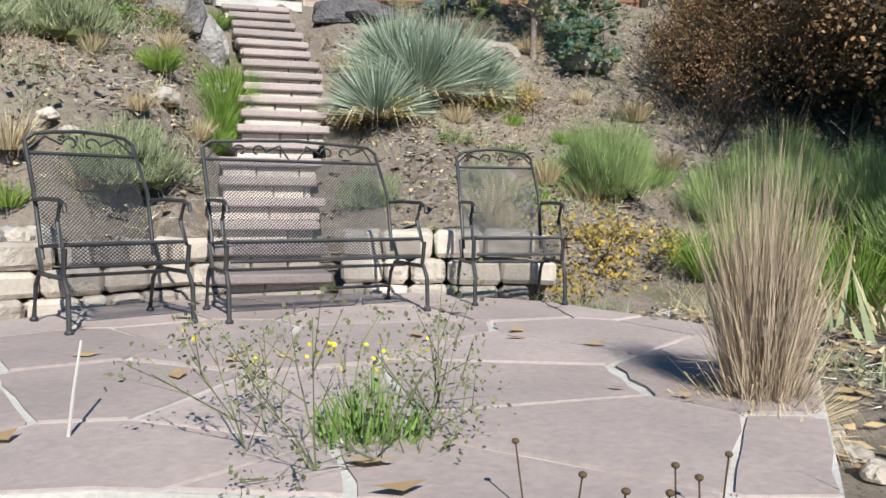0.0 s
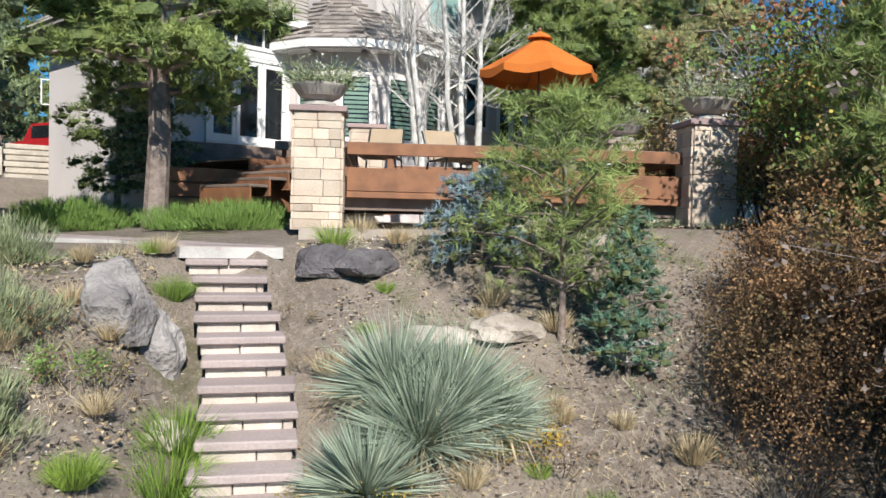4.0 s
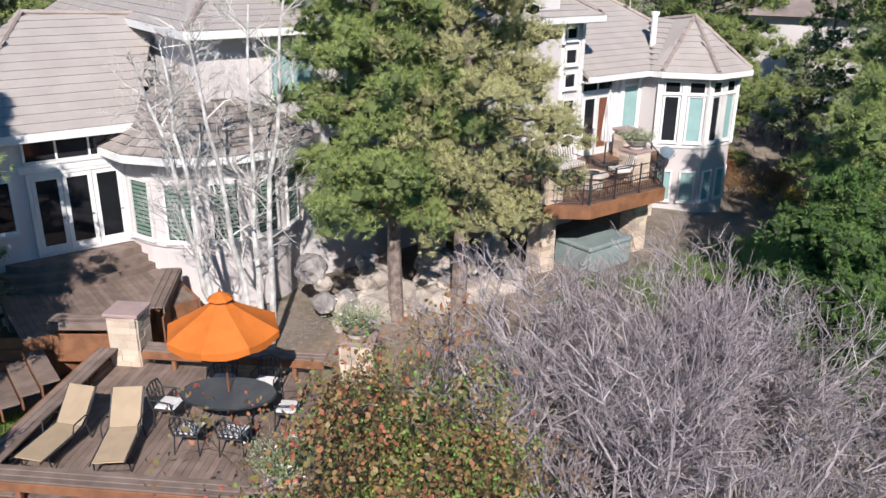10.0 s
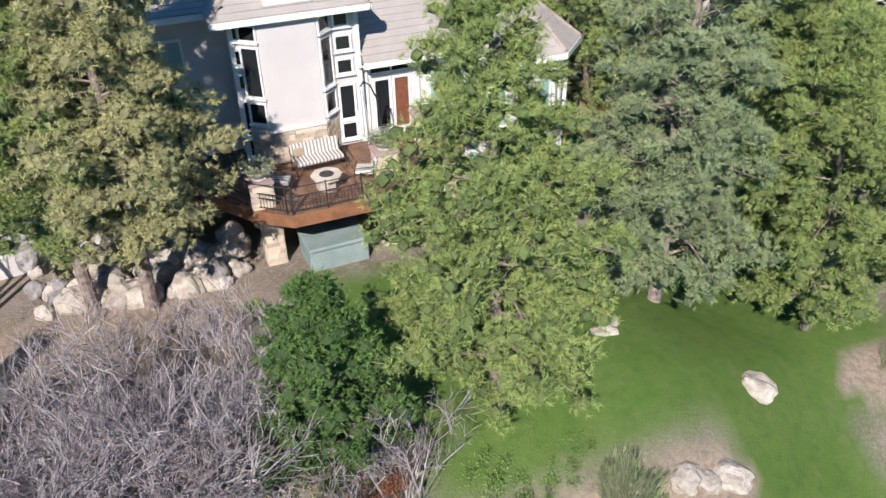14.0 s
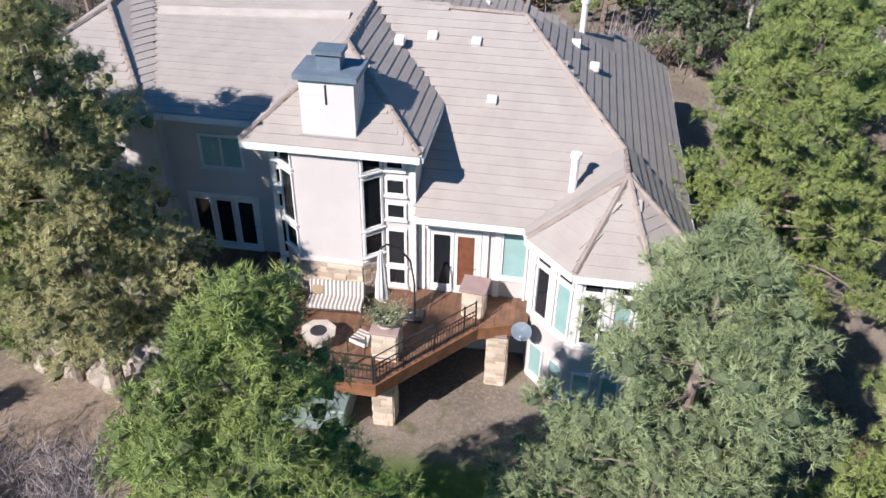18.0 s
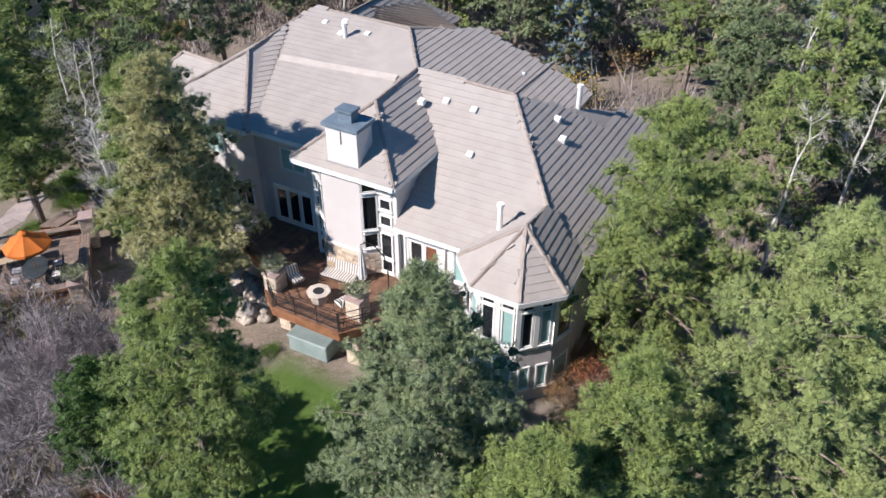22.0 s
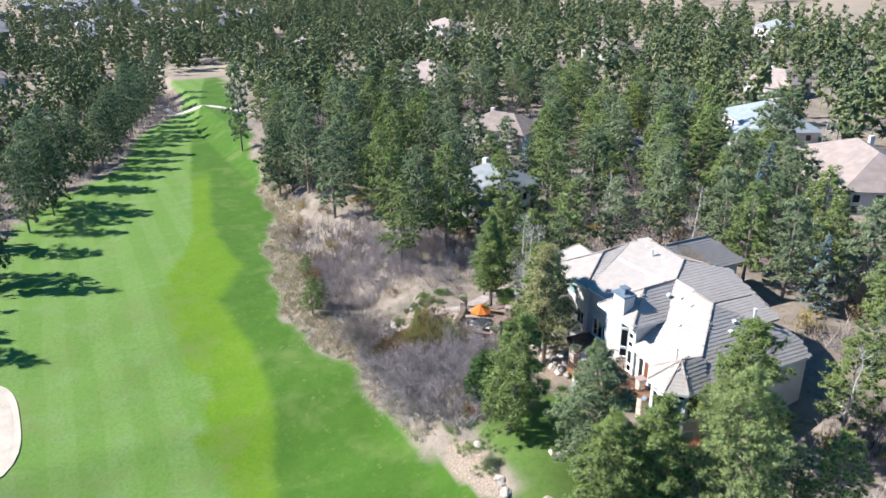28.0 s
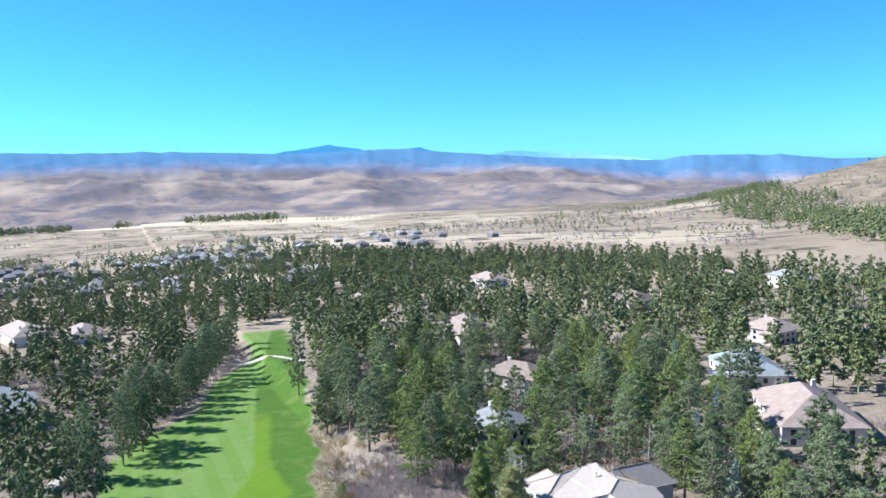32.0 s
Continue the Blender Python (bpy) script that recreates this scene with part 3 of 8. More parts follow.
house = empty("house", None, "large stucco house with hipped tile roofs and an octagonal room", "house")
M_TILE_RIDGE = mat("ridge_tile", (0.36, 0.30, 0.265), 0.85, (0.30, 0.25, 0.22), 2, 40, 0.3)
M_FLASH = mat("blue_grey_metal", (0.17, 0.22, 0.27), 0.6, (0.13, 0.175, 0.22), 2, 30, 0.05, metal=0.1)
M_TEAL = mat("teal_blind", (0.30, 0.47, 0.45), 0.7, (0.26, 0.42, 0.41), 2, 40, 0.05)
M_SHUTTER = mat("green_shutter", (0.17, 0.27, 0.21), 0.6, (0.14, 0.23, 0.18), 2, 40, 0.1)
M_DOORWOOD = mat("dark_red_wood", (0.20, 0.075, 0.04), 0.5, (0.15, 0.055, 0.03), 4, 60, 0.1)
M_PANE = mat("clear_dark_glass", (0.012, 0.014, 0.017), 0.04, (0.02, 0.022, 0.026), 0.4, 2, 0, spread=0.3)
M_CURTAIN = mat("cream_curtain", (0.55, 0.50, 0.40), 0.9, (0.48, 0.43, 0.34), 4, 50, 0.1)


def wall(name, poly, z0, z1, material=M_STUCCO, label=""):
    return part(name, prism(bmesh.new(), poly, z0, z1), material, house, label)


def rect(x0, x1, y0, y1):
    return [(x0, y0), (x1, y0), (x1, y1), (x0, y1)]


def window(parent, x, y, z, turn, w, h, name="window", cols=1, rows=1, frame=0.09, pane=None, proud=0.07, label=""):
    """A framed window on a wall face: x runs along the wall, -y outward, turned about z. Frame bars, a sill and panes."""
    m = pose(x, y, z, 0, 0, turn)
    bm = bmesh.new()
    f = frame
    for a, b, c, d in ((0, w, 0, f), (0, w, h - f, h), (0, f, f, h - f), (w - f, w, f, h - f)):
        box(bm, a, b, -proud, 0.02, c, d, m)
    win = part(name, bm, M_TRIM, parent, label)
    for k in range(1, cols):
        part("mullion", boxed(w * k / cols - f * 0.4, w * k / cols + f * 0.4, -proud + 0.01, 0.0, f, h - f, m), M_TRIM, win)
    for k in range(1, rows):
        part("mullion", boxed(f, w - f, -proud + 0.012, 0.0, h * k / rows - f * 0.4, h * k / rows + f * 0.4, m), M_TRIM, win)
    part("pane", boxed(f, w - f, -0.022, 0.0, f, h - f, m), pane or M_PANE, win)
    part("sill", boxed(-0.04, w + 0.04, -proud - 0.05, 0.0, -0.05, 0, m), M_TRIM, win)
    return win


def french_door(parent, x, y, z, turn, w, h, leaves, panes=None, name="door"):
    m = pose(x, y, z, 0, 0, turn)
    bm = bmesh.new()
    for a, b, c, d in ((0, 0.1, 0, h), (w - 0.1, w, 0, h), (0.1, w - 0.1, h - 0.1, h), (0, w, -0.04, 0.03)):
        box(bm, a, b, -0.09, 0.02, c, d, m)
    d_ = part(name, bm, M_TRIM, parent, "white glazed patio door")
    lw = (w - 0.2) / leaves
    for k in range(leaves):
        a = 0.1 + lw * k
        bm = bmesh.new()
        for p, q, c, e in ((a + 0.01, a + 0.12, 0.04, h - 0.11), (a + lw - 0.12, a + lw - 0.01, 0.04, h - 0.11), (a + 0.12, a + lw - 0.12, h - 0.23, h - 0.11), (a + 0.12, a + lw - 0.12, 0.04, 0.24)):
            box(bm, p, q, -0.065, 0.0, c, e, m)
        leaf = part("door_leaf", bm, M_TRIM, d_)
        part("pane", boxed(a + 0.12, a + lw - 0.12, -0.03, 0.0, 0.24, h - 0.23, m), (panes or {}).get(k, M_PANE), d_)
        bm = bmesh.new()
        tube(bm, [m @ Vector((a + lw - 0.065, -0.065, 1.0)), m @ Vector((a + lw - 0.065, -0.11, 1.0)), m @ Vector((a + lw - 0.16, -0.11, 1.0))], 0.012, n=5)
        part("handle", bm, M_IRON, d_)
    return d_


# walls
wall("wall", rect(-4.95, -0.45, -0.25, 8.5), -2.7, 5.3)
wall("wall", [(-4.75, -0.25), (-4.1, -0.78), (-2.1, -0.78), (-1.5, -0.25)], 1.28, 5.35)
wall("wall", rect(-0.45, 3.2, 0.0, 12), -2.7, 3.15)
wall("wall", rect(3.2, 7.9, 0.0, 12.3), -4.6, 3.15)
wall("wall", rect(-9.1, -4.95, 1.05, 9), -2.7, 5.4)
wall("wall", rect(-14.6, -9.1, 0.6, 9.5), -2.7, 5.4)
wall("wall", rect(-20.2, -14.6, 1.95, 9), -2.7, 2.95)
wall("wall", rect(-14.5, -9.5, 9, 21), -2.7, 4.0)
wall("wall", rect(-9.5, 1.2, 9, 14), -2.7, 5.2)
wall("wall", [(3.2, 0.1), (3.35, -0.95), (4.65, -2.32), (6.42, -2.32), (7.55, -1.15), (7.9, 0.1)], -4.6, 3.12)
wall("string_course", [(-4.78, -0.27), (-4.12, -0.84), (-2.08, -0.84), (-1.47, -0.27)], 1.2, 1.32, M_STUCCO)

# bay tower windows
for x0 in (-4.93, -1.42):
    for z, h, p in ((3.62, 0.62, None), (2.75, 0.62, None), (0.98, 1.42, M_CURTAIN if x0 > -3 else None), (0.18, 0.74, None)):
        window(house, x0 if x0 < -3 else x0, -0.25, z, 0, 0.62 if x0 < -3 else 0.66, h, frame=0.08)
    window(house, x0, -0.25, 4.5, 0, 0.62, 0.55, frame=0.08)
for (xa, ya), turn in (((-4.68, -0.31), -39.2), ((-2.06, -0.75), 41.5)):
    for z, h in ((1.5, 0.85), (2.5, 1.85), (4.5, 0.6)):
        window(house, xa, ya, z, turn, 0.72, h, frame=0.07, pane=M_PANE)
for x in (-5.02, -0.62):
    part("trim_board", boxed(x, x + 0.16, -0.33, -0.22, 0, 5.3), M_TRIM, house)

# the garden door wall
french_door(house, -0.15, 0, 0.02, 0, 1.75, 2.42, 2, {0: M_PANE, 1: M_DOORWOOD})
window(house, -0.15, 0, 2.46, 0, 1.75, 0.42, cols=2, frame=0.07)
window(house, 2.2, 0, 0.75, 0, 0.95, 1.85, pane=M_TEAL)
for x in (-0.42, 1.62, 2.02, 3.1):
    part("pilaster", boxed(x, x + 0.2, -0.1, 0.02, 0, 3.05), M_TRIM, house)

# octagon windows
octo = [(3.35, -0.95), (4.65, -2.32), (6.42, -2.32), (7.55, -1.15), (7.9, 0.1)]
for (xa, ya), (xb, yb) in zip(octo, octo[1:]):
    ln, turn = math.hypot(xb - xa, yb - ya), math.degrees(math.atan2(yb - ya, xb - xa))
    ux, uy = (xb - xa) / ln, (yb - ya) / ln
    n = 2 if ln > 1.4 else 1
    for k in range(n):
        w = ln / n - 0.28
        a = ln * k / n + 0.14
        window(house, xa + ux * a, ya + uy * a, 0.35, turn, w, 1.9, frame=0.08, pane=(M_TEAL if k else M_PANE))
        window(house, xa + ux * a, ya + uy * a, 2.3, turn, w, 0.5, frame=0.06)
        window(house, xa + ux * a, ya + uy * a, -2.1, turn, w, 1.3, frame=0.07, pane=M_TEAL)
    for a in (0.0, ln / 2):
        if n == 2 or a == 0:
            part("pilaster", boxed(-0.11, 0.11, -0.09, 0.02, 0.2, 3.0, pose(xa + ux * a, ya + uy * a, 0, 0, 0, turn)), M_TRIM, house)
part("band", prism(bmesh.new(), [(3.28, 0.05), (3.30, -0.98), (4.62, -2.37), (6.45, -2.37), (7.6, -1.17), (7.95, 0.05)], 0.14, 0.24), M_TRIM, house)

# recessed wall behind the upper deck
french_door(house, -8.65, 1.05, 0.02, 0, 2.5, 2.15, 3)
window(house, -7.95, 1.05, 3.2, 0, 1.5, 1.25, cols=2, pane=M_TEAL)
window(house, -12.6, 0.6, 3.35, 0, 1.5, 1.5, cols=2, pane=M_TEAL)
window(house, -10.8, 0.6, 0.6, 0, 1.2, 1.5, cols=2)

# the garden room with its three glazed doors
french_door(house, -19.15, 1.95, -0.55, 0, 2.55, 2.33, 3)
part("head_board", boxed(-19.3, -16.5, 1.86, 1.97, 1.79, 2.0), M_TRIM, house)
window(house, -19.15, 1.95, 2.02, 0, 2.55, 0.72, cols=3, frame=0.07)
window(house, -20.1, 1.95, 0.2, 0, 0.6, 1.5, frame=0.08)

# the round room with shuttered windows
TX, TY, TR = -14.05, 1.95, 2.55
ring = [(TX + TR * math.cos(radians(a)), TY + TR * math.sin(radians(a))) for a in range(180, 361, 12)]
wall("round_wall", ring, -2.7, 2.35, M_STUCCO, "rounded stucco wall")
ring2 = [(TX + (TR + 0.07) * math.cos(radians(a)), TY + (TR + 0.07) * math.sin(radians(a))) for a in range(180, 361, 12)]
part("sill_band", prism(bmesh.new(), ring2, -0.45, -0.33), M_STUCCO, house)
for a in (200, 228, 256, 284, 312, 340):
    t = a + 90
    x, y = TX + (TR + 0.0) * math.cos(radians(a)), TY + (TR + 0.0) * math.sin(radians(a))
    c, s = math.cos(radians(t)), math.sin(radians(t))
    win = window(house, x - c * 0.42, y - s * 0.42, -0.3, t, 0.84, 1.75, frame=0.07, pane=M_PANE)
    m = pose(x - c * 0.42, y - s * 0.42, -0.3, 0, 0, t)
    for k in range(13):
        part("slat", boxed(0.1, 0.74, -0.045, -0.022, 0.12 + 0.12 * k, 0.20 + 0.12 * k, m), M_SHUTTER, win)

# chimney on the bay roof
ch = part("chimney", boxed(-3.75, -2.15, -0.62, 0.55, 5.4, 7.35), M_STUCCO, house, "square stucco chimney")
part("cap_sheet", boxed(-3.88, -2.02, -0.75, 0.68, 7.35, 7.52), M_FLASH, ch)
part("flue_box", boxed(-3.3, -2.6, -0.28, 0.25, 7.52, 7.9), M_FLASH, ch)
part("flue_lid", boxed(-3.38, -2.52, -0.36, 0.33, 7.96, 8.08), M_FLASH, ch)
part("slot", boxed(-3.0, -2.94, -0.63, -0.6, 6.6, 7.2), M_IRON, ch)
part("flashing", boxed(-3.83, -2.07, -0.70, 0.62, 5.4, 5.62), M_FLASH, ch)


# roofs: planes of laid tiles over a closed deck


def inside(p, poly):
    hit = False
    for (x0, y0), (x1, y1) in zip(poly, poly[1:] + poly[:1]):
        if (y0 > p[1]) != (y1 > p[1]) and p[0] < (x1 - x0) * (p[1] - y0) / (y1 - y0) + x0:
            hit = not hit
    return hit




def roof_plane(points, tile=0.34, wide=0.42, material=None, loose=False, near=False, ragged=0.0, sink=0.0):
    """Tiles over a sloping polygon whose first two corners are its eave."""
    material = material or M_ROOF
    P = [Vector(p) for p in points]
    u = (P[1] - P[0]).normalized()
    n = u.cross(P[2] - P[0]).normalized() if len(P) == 3 else u.cross((P[2] + P[-1]) / 2 - P[0]).normalized()
    if n.z < 0:
        n = -n
    v = n.cross(u).normalized()
    poly = [((p - P[0]).dot(u), (p - P[0]).dot(v)) for p in P]
    bm = bmesh.new()
    top = [bm.verts.new(p - Vector((0, 0, sink))) for p in P]
    low = [bm.verts.new(p - Vector((0, 0, 0.16 + sink))) for p in P]
    bm.faces.new(top)
    bm.faces.new(low[::-1])
    k = len(P)
    for i in range(k):
        bm.faces.new((top[i], low[i], low[(i + 1) % k], top[(i + 1) % k]))
    bmesh.ops.recalc_face_normals(bm, faces=bm.faces)
    deck = part("roof", bm, material, house)
    vs, fs = [], []
    s1, t1 = max(p[0] for p in poly), max(p[1] for p in poly)
    s0 = min(p[0] for p in poly)
    row = 0
    rnd = random.Random(int(abs(P[0].x * 100 + P[2].y * 10)))
    t = -0.03
    while t < t1:
        s = s0 - 0.5 * wide * (row % 2)
        while s < s1:
            if inside((s + wide / 2, t + tile * 0.55), poly):
                lift = 0.034 + rnd.uniform(0, 0.004) + (rnd.uniform(0, ragged) if ragged else 0)
                du = rnd.uniform(-0.006, 0.006) if ragged else 0.0
                gap = 0.004 if ragged else 0.0005
                q = []
                for a, b, h in ((gap, -0.02 + du, lift), (wide - gap, -0.02 + du, lift), (wide - gap, tile, 0.008), (gap, tile, 0.008)):
                    q.append(P[0] + u * (s + a) + v * (t + b) + n * h)
                lo = [q[0] - n * lift * 0.9, q[1] - n * lift * 0.9]
                i = len(vs)
                vs += q + lo
                fs += [(i, i + 1, i + 2, i + 3), (i, i + 4, i + 5, i + 1), (i, i + 3, i + 4), (i + 1, i + 5, i + 2)]
            s += wide
        t += tile
        row += 1
    if vs:
        me = bpy.data.meshes.new("tile_run")
        me.from_pydata([tuple(x) for x in vs], [], fs)
        me.materials.append(material)
        ob = new("tile_run", me)
        ob.parent = deck
        ob["kind"] = "stuff"
    return deck


def ridge_cap(a, b, material=M_TILE_RIDGE, r=0.10):
    a, b = Vector(a), Vector(b)
    n = max(2, int((b - a).length / 0.4))
    bm = bmesh.new()
    for k in range(n):
        p, q = a.lerp(b, k / n), a.lerp(b, (k + 1.12) / n)
        tube(bm, [p + Vector((0, 0, 0.03)), q + Vector((0, 0, 0.02))], r, r * 0.82, 6)
    part("ridge_tiles", bm, material, house)


A, B, C, D, E2 = (-3.1, 2.35, 7.35), (-3.25, 6.3, 7.4), (-5.2, 8.9, 8.2), (-11.4, 9.3, 8.1), (-12.0, 7.6, 7.65)
O, P_, O2, Q = (-5.6, -0.95, 5.42), (-0.2, -0.95, 5.42), (-5.6, 0.3, 5.45), (-0.2, 2.95, 5.42)
H, I_, J = (2.1, 6.0, 7.35), (5.7, 1.8, 4.77), (5.7, -0.45, 5.1)
R1, R2 = (-0.45, -0.65, 3.2), (2.98, -0.65, 3.2)
V0, O1, OC2, OC3 = (3.05, -1.2, 3.2), (4.46, -2.76, 3.2), (6.6, -2.76, 3.2), (7.97, -1.35, 3.2)
G = (-12.0, 4.2, 7.3)
roof_plane([O, P_, A])
roof_plane([P_, Q, B, A])
roof_plane([O2, O, A, B])
roof_plane([(-9.0, 0.3, 5.45), O2, B, C, D, E2])
roof_plane([(-15.1, 0.0, 5.45), (-9.0, 0.0, 5.45), G])
roof_plane([(-9.0, 0.0, 5.45), (-8.8, 0.3, 5.45), E2, G])
roof_plane([(-15.1, 10.2, 5.45), (-15.1, 0.0, 5.45), G, E2, (-12.0, 10.0, 7.4)])
roof_plane([R1, R2, I_, H, B, (-0.35, 2.95, 5.42)])
roof_plane([R2, V0, J, I_])
roof_plane([V0, O1, J])
roof_plane([O1, OC2, J])
roof_plane([OC2, OC3, J])
roof_plane([OC3, (7.85, 0.3, 3.2), (7.85, 1.2, 3.2), I_, J])
roof_plane([(7.85, 1.2, 3.2), (7.85, 12.8, 3.2), (6.3, 12.8, 4.32), (5.5, 11.9, 4.89), (5.45, 9.5, 4.93), (3.7, 8.35, 6.19), H, I_], sink=0.05)
bm = bmesh.new()
bm.faces.new([bm.verts.new(p) for p in ((7.85, 12.8, 3.15), (1.0, 13.6, 3.15), (2.0, 6.2, 7.25), (3.7, 8.35, 6.1), (5.45, 9.5, 4.85), (5.5, 11.9, 4.8), (6.3, 12.8, 4.25))])
part("roof", bm, M_ROOF, house)
roof_plane([(3.4, 6.2, 4.73), (3.4, 13.4, 4.73), (-3.1, 13.0, 7.33), C, B], sink=0.04)
roof_plane([(1.6, 13.8, 5.2), (-10, 13.8, 5.2), (-9.0, 10.5, 7.4), C, (-3.1, 13.0, 7.33)])
roof_plane([(-20.9, 1.5, 2.95), (-16.2, 1.5, 2.95), (-14.2, 5.2, 5.5), (-18.0, 5.4, 5.65)])
roof_plane([(-20.9, 9.6, 2.95), (-20.9, 1.5, 2.95), (-18.0, 5.4, 5.65)])
roof_plane([(-14.0, 9.6, 2.95), (-20.9, 9.6, 2.95), (-18.0, 5.4, 5.65), (-14.2, 5.2, 5.5)])
roof_plane([(-15.1, 9.0, 4.05), (-9.0, 9.0, 4.05), (-12.0, 12.5, 6.2), (-12.0, 12.5, 6.2)][:3])
roof_plane([(-9.0, 9.0, 4.05), (-9.0, 21.6, 4.05), (-12.0, 18.5, 6.5), (-12.0, 12.5, 6.5)])
roof_plane([(-15.1, 21.6, 4.05), (-15.1, 9.0, 4.05), (-12.0, 12.5, 6.5), (-12.0, 18.5, 6.5)])
for a, b in ((P_, A), (O, A), (A, B), (C, D), (B, C), (H, B), (I_, H), (J, I_), (O1, J), (OC2, J), (OC3, J), (V0, J), ((-9, 0, 5.45), G), ((-15.1, 0, 5.45), G), (D, E2), (G, E2), ((-18, 5.4, 5.65), (-14.2, 5.2, 5.5)), ((-20.9, 1.5, 2.95), (-18, 5.4, 5.65)), ((2.1, 10.6, 7.2), H), ((-3.1, 13, 7.1), C), ((1.6, 13.4, 5.2), (-3.1, 13, 7.1)), ((-12, 12.5, 6.5), (-12, 18.5, 6.5))):
    ridge_cap(a, b)
# round roof of weathered shakes
apex = (TX, TY + 0.6, 4.75)
pts = [(TX + 3.15 * math.cos(radians(a)), TY + 3.15 * math.sin(radians(a)), 2.3) for a in range(176, 371, 28)]
for p, q in zip(pts, pts[1:]):
    roof_plane([p, q, apex], 0.3, 0.22, M_ROOF_GREY, ragged=0.05)


# gutters and fascia boards along the eaves
def fascia(a, b):
    a, b = Vector(a), Vector(b)
    d = (b - a)
    ang = math.degrees(math.atan2(d.y, d.x))
    bm = boxed(0, d.length, -0.09, 0.03, -0.24, -0.03, pose(a.x, a.y, a.z, 0, 0, ang))
    box(bm, 0, d.length, 0.0, 0.5, -0.27, -0.235, pose(a.x, a.y, a.z, 0, 0, ang))
    part("fascia", bm, M_TRIM, house)


for a, b in ((O, P_), (P_, Q), (R1, R2), (R2, V0), (V0, O1), (O1, OC2), (OC2, OC3), (OC3, (7.85, 0.3, 3.2)), ((7.85, 0.3, 3.2), (7.85, 12.6, 3.2)), ((-9, 0.3, 5.45), O2), ((-15.1, 0, 5.45), (-9, 0, 5.45)), ((-20.9, 1.5, 2.95), (-16.2, 1.5, 2.95)), ((-15.1, 10.2, 5.45), (-15.1, 0, 5.45)), ((-15.1, 9, 4.05), (-9, 9, 4.05)), *zip(pts, pts[1:])):
    fascia(a, b)
# downpipes
for x, y, z in ((-0.55, -0.12, 3.0), (3.05, -0.12, 3.0), (-20.3, 1.8, 2.8)):
    bm = bmesh.new()
    tube(bm, [(x, y - 0.35, z), (x, y, z - 0.3), (x, y, 0.0 if x > -10 else -2.3)], 0.045, n=6)
    part("downpipe", bm, M_TRIM, house)


# vents and flue pipes on the roofs
def roof_z(x, y):
    return 3.2 + 0.624 * (y + 0.65)


for x, y in ((1.4, 3.0), (-0.9, 5.0), (0.6, 4.9)):
    bm = boxed(-0.16, 0.16, -0.16, 0.16, -0.05, 0.16, pose(x, y, roof_z(x, y), 30, 0, 0), 0.02)
    part("roof_vent", bm, M_TRIM, house)
for x, y, z in ((-8.6, 7.6, 7.7), (-7.2, 8.0, 7.8), (-10.0, 8.2, 7.85), (-9.0, 8.6, 7.95), (-1.9, 4.4, 6.75), (3.9, 7.0, 6.1), (4.6, 6.0, 5.7), (0.2, 11.2, 5.9)):
    part("roof_vent", boxed(-0.16, 0.16, -0.16, 0.16, -0.1, 0.14, pose(x, y, z, 15, 0, 0), 0.02), M_TRIM, house)
for x, y, z, h in ((4.2, 0.35, 4.0, 1.15), (4.1, 9.2, 5.9, 1.0), (-8.2, 7.4, 7.6, 0.7)):
    bm = bmesh.new()
    tube(bm, [(x, y, z - 0.3), (x, y, z + h)], 0.12, n=10)
    tube(bm, [(x, y, z + h), (x, y, z + h + 0.14)], 0.17, n=10)
    part("flue_pipe", bm, M_TRIM, house)
# pale weathered strip across the main roof
bm = bmesh.new()
path = [(-10.65, 4.95, 6.93), (-7.1, 5.2, 7.0), (-3.85, 5.35, 7.1)]
rows_ = [[bm.verts.new((x, y + o, z + 0.02 + 0.62 * o + h)) for o, h in ((-0.14, 0.0), (-0.14, 0.05), (0.14, 0.05), (0.14, 0.0))] for x, y, z in path]
for a, b in zip(rows_, rows_[1:]):
    for k in range(3):
        bm.faces.new((a[k], b[k], b[k + 1], a[k + 1]))
bm.faces.new(rows_[0])
bm.faces.new(rows_[-1][::-1])
bmesh.ops.recalc_face_normals(bm, faces=bm.faces)
part("roof_strip", bm, mat("pale_roof_membrane", (0.47, 0.42, 0.385), 0.85, (0.42, 0.37, 0.335), 2, 30, 0.2), house, "pale weathered strip across the roof")
# satellite dish
bm = bmesh.new()
r0 = [bm.verts.new((0.34 * math.cos(a), 0.30 * math.sin(a), 0.06)) for a in [k * math.pi / 8 for k in range(16)]]
c0, c1 = bm.verts.new((0, 0, -0.02)), bm.verts.new((0, 0, -0.05))
for k in range(16):
    bm.faces.new((r0[k], r0[(k + 1) % 16], c0))
    bm.faces.new((r0[(k + 1) % 16], r0[k], c1))
bmesh.ops.transform(bm, matrix=pose(3.15, -1.75, 0.05, 40, 0, -20), verts=bm.verts)
dish = tagged(part("satellite_dish", bm, M_FLASH), "grey-blue satellite dish on the wall beside the octagon", "satellite dish")
bm = bmesh.new()
tube(bm, [(3.15, -1.75, 0.02), (3.35, -1.2, -0.15), (3.4, -0.8, -0.15)], 0.025)
part("arm", bm, M_IRON, dish)
bm = bmesh.new()
tube(bm, [(3.15, -1.95, -0.15), (3.12, -2.2, 0.25)], 0.02)
part("feed_horn", bm, M_TRIM, dish)



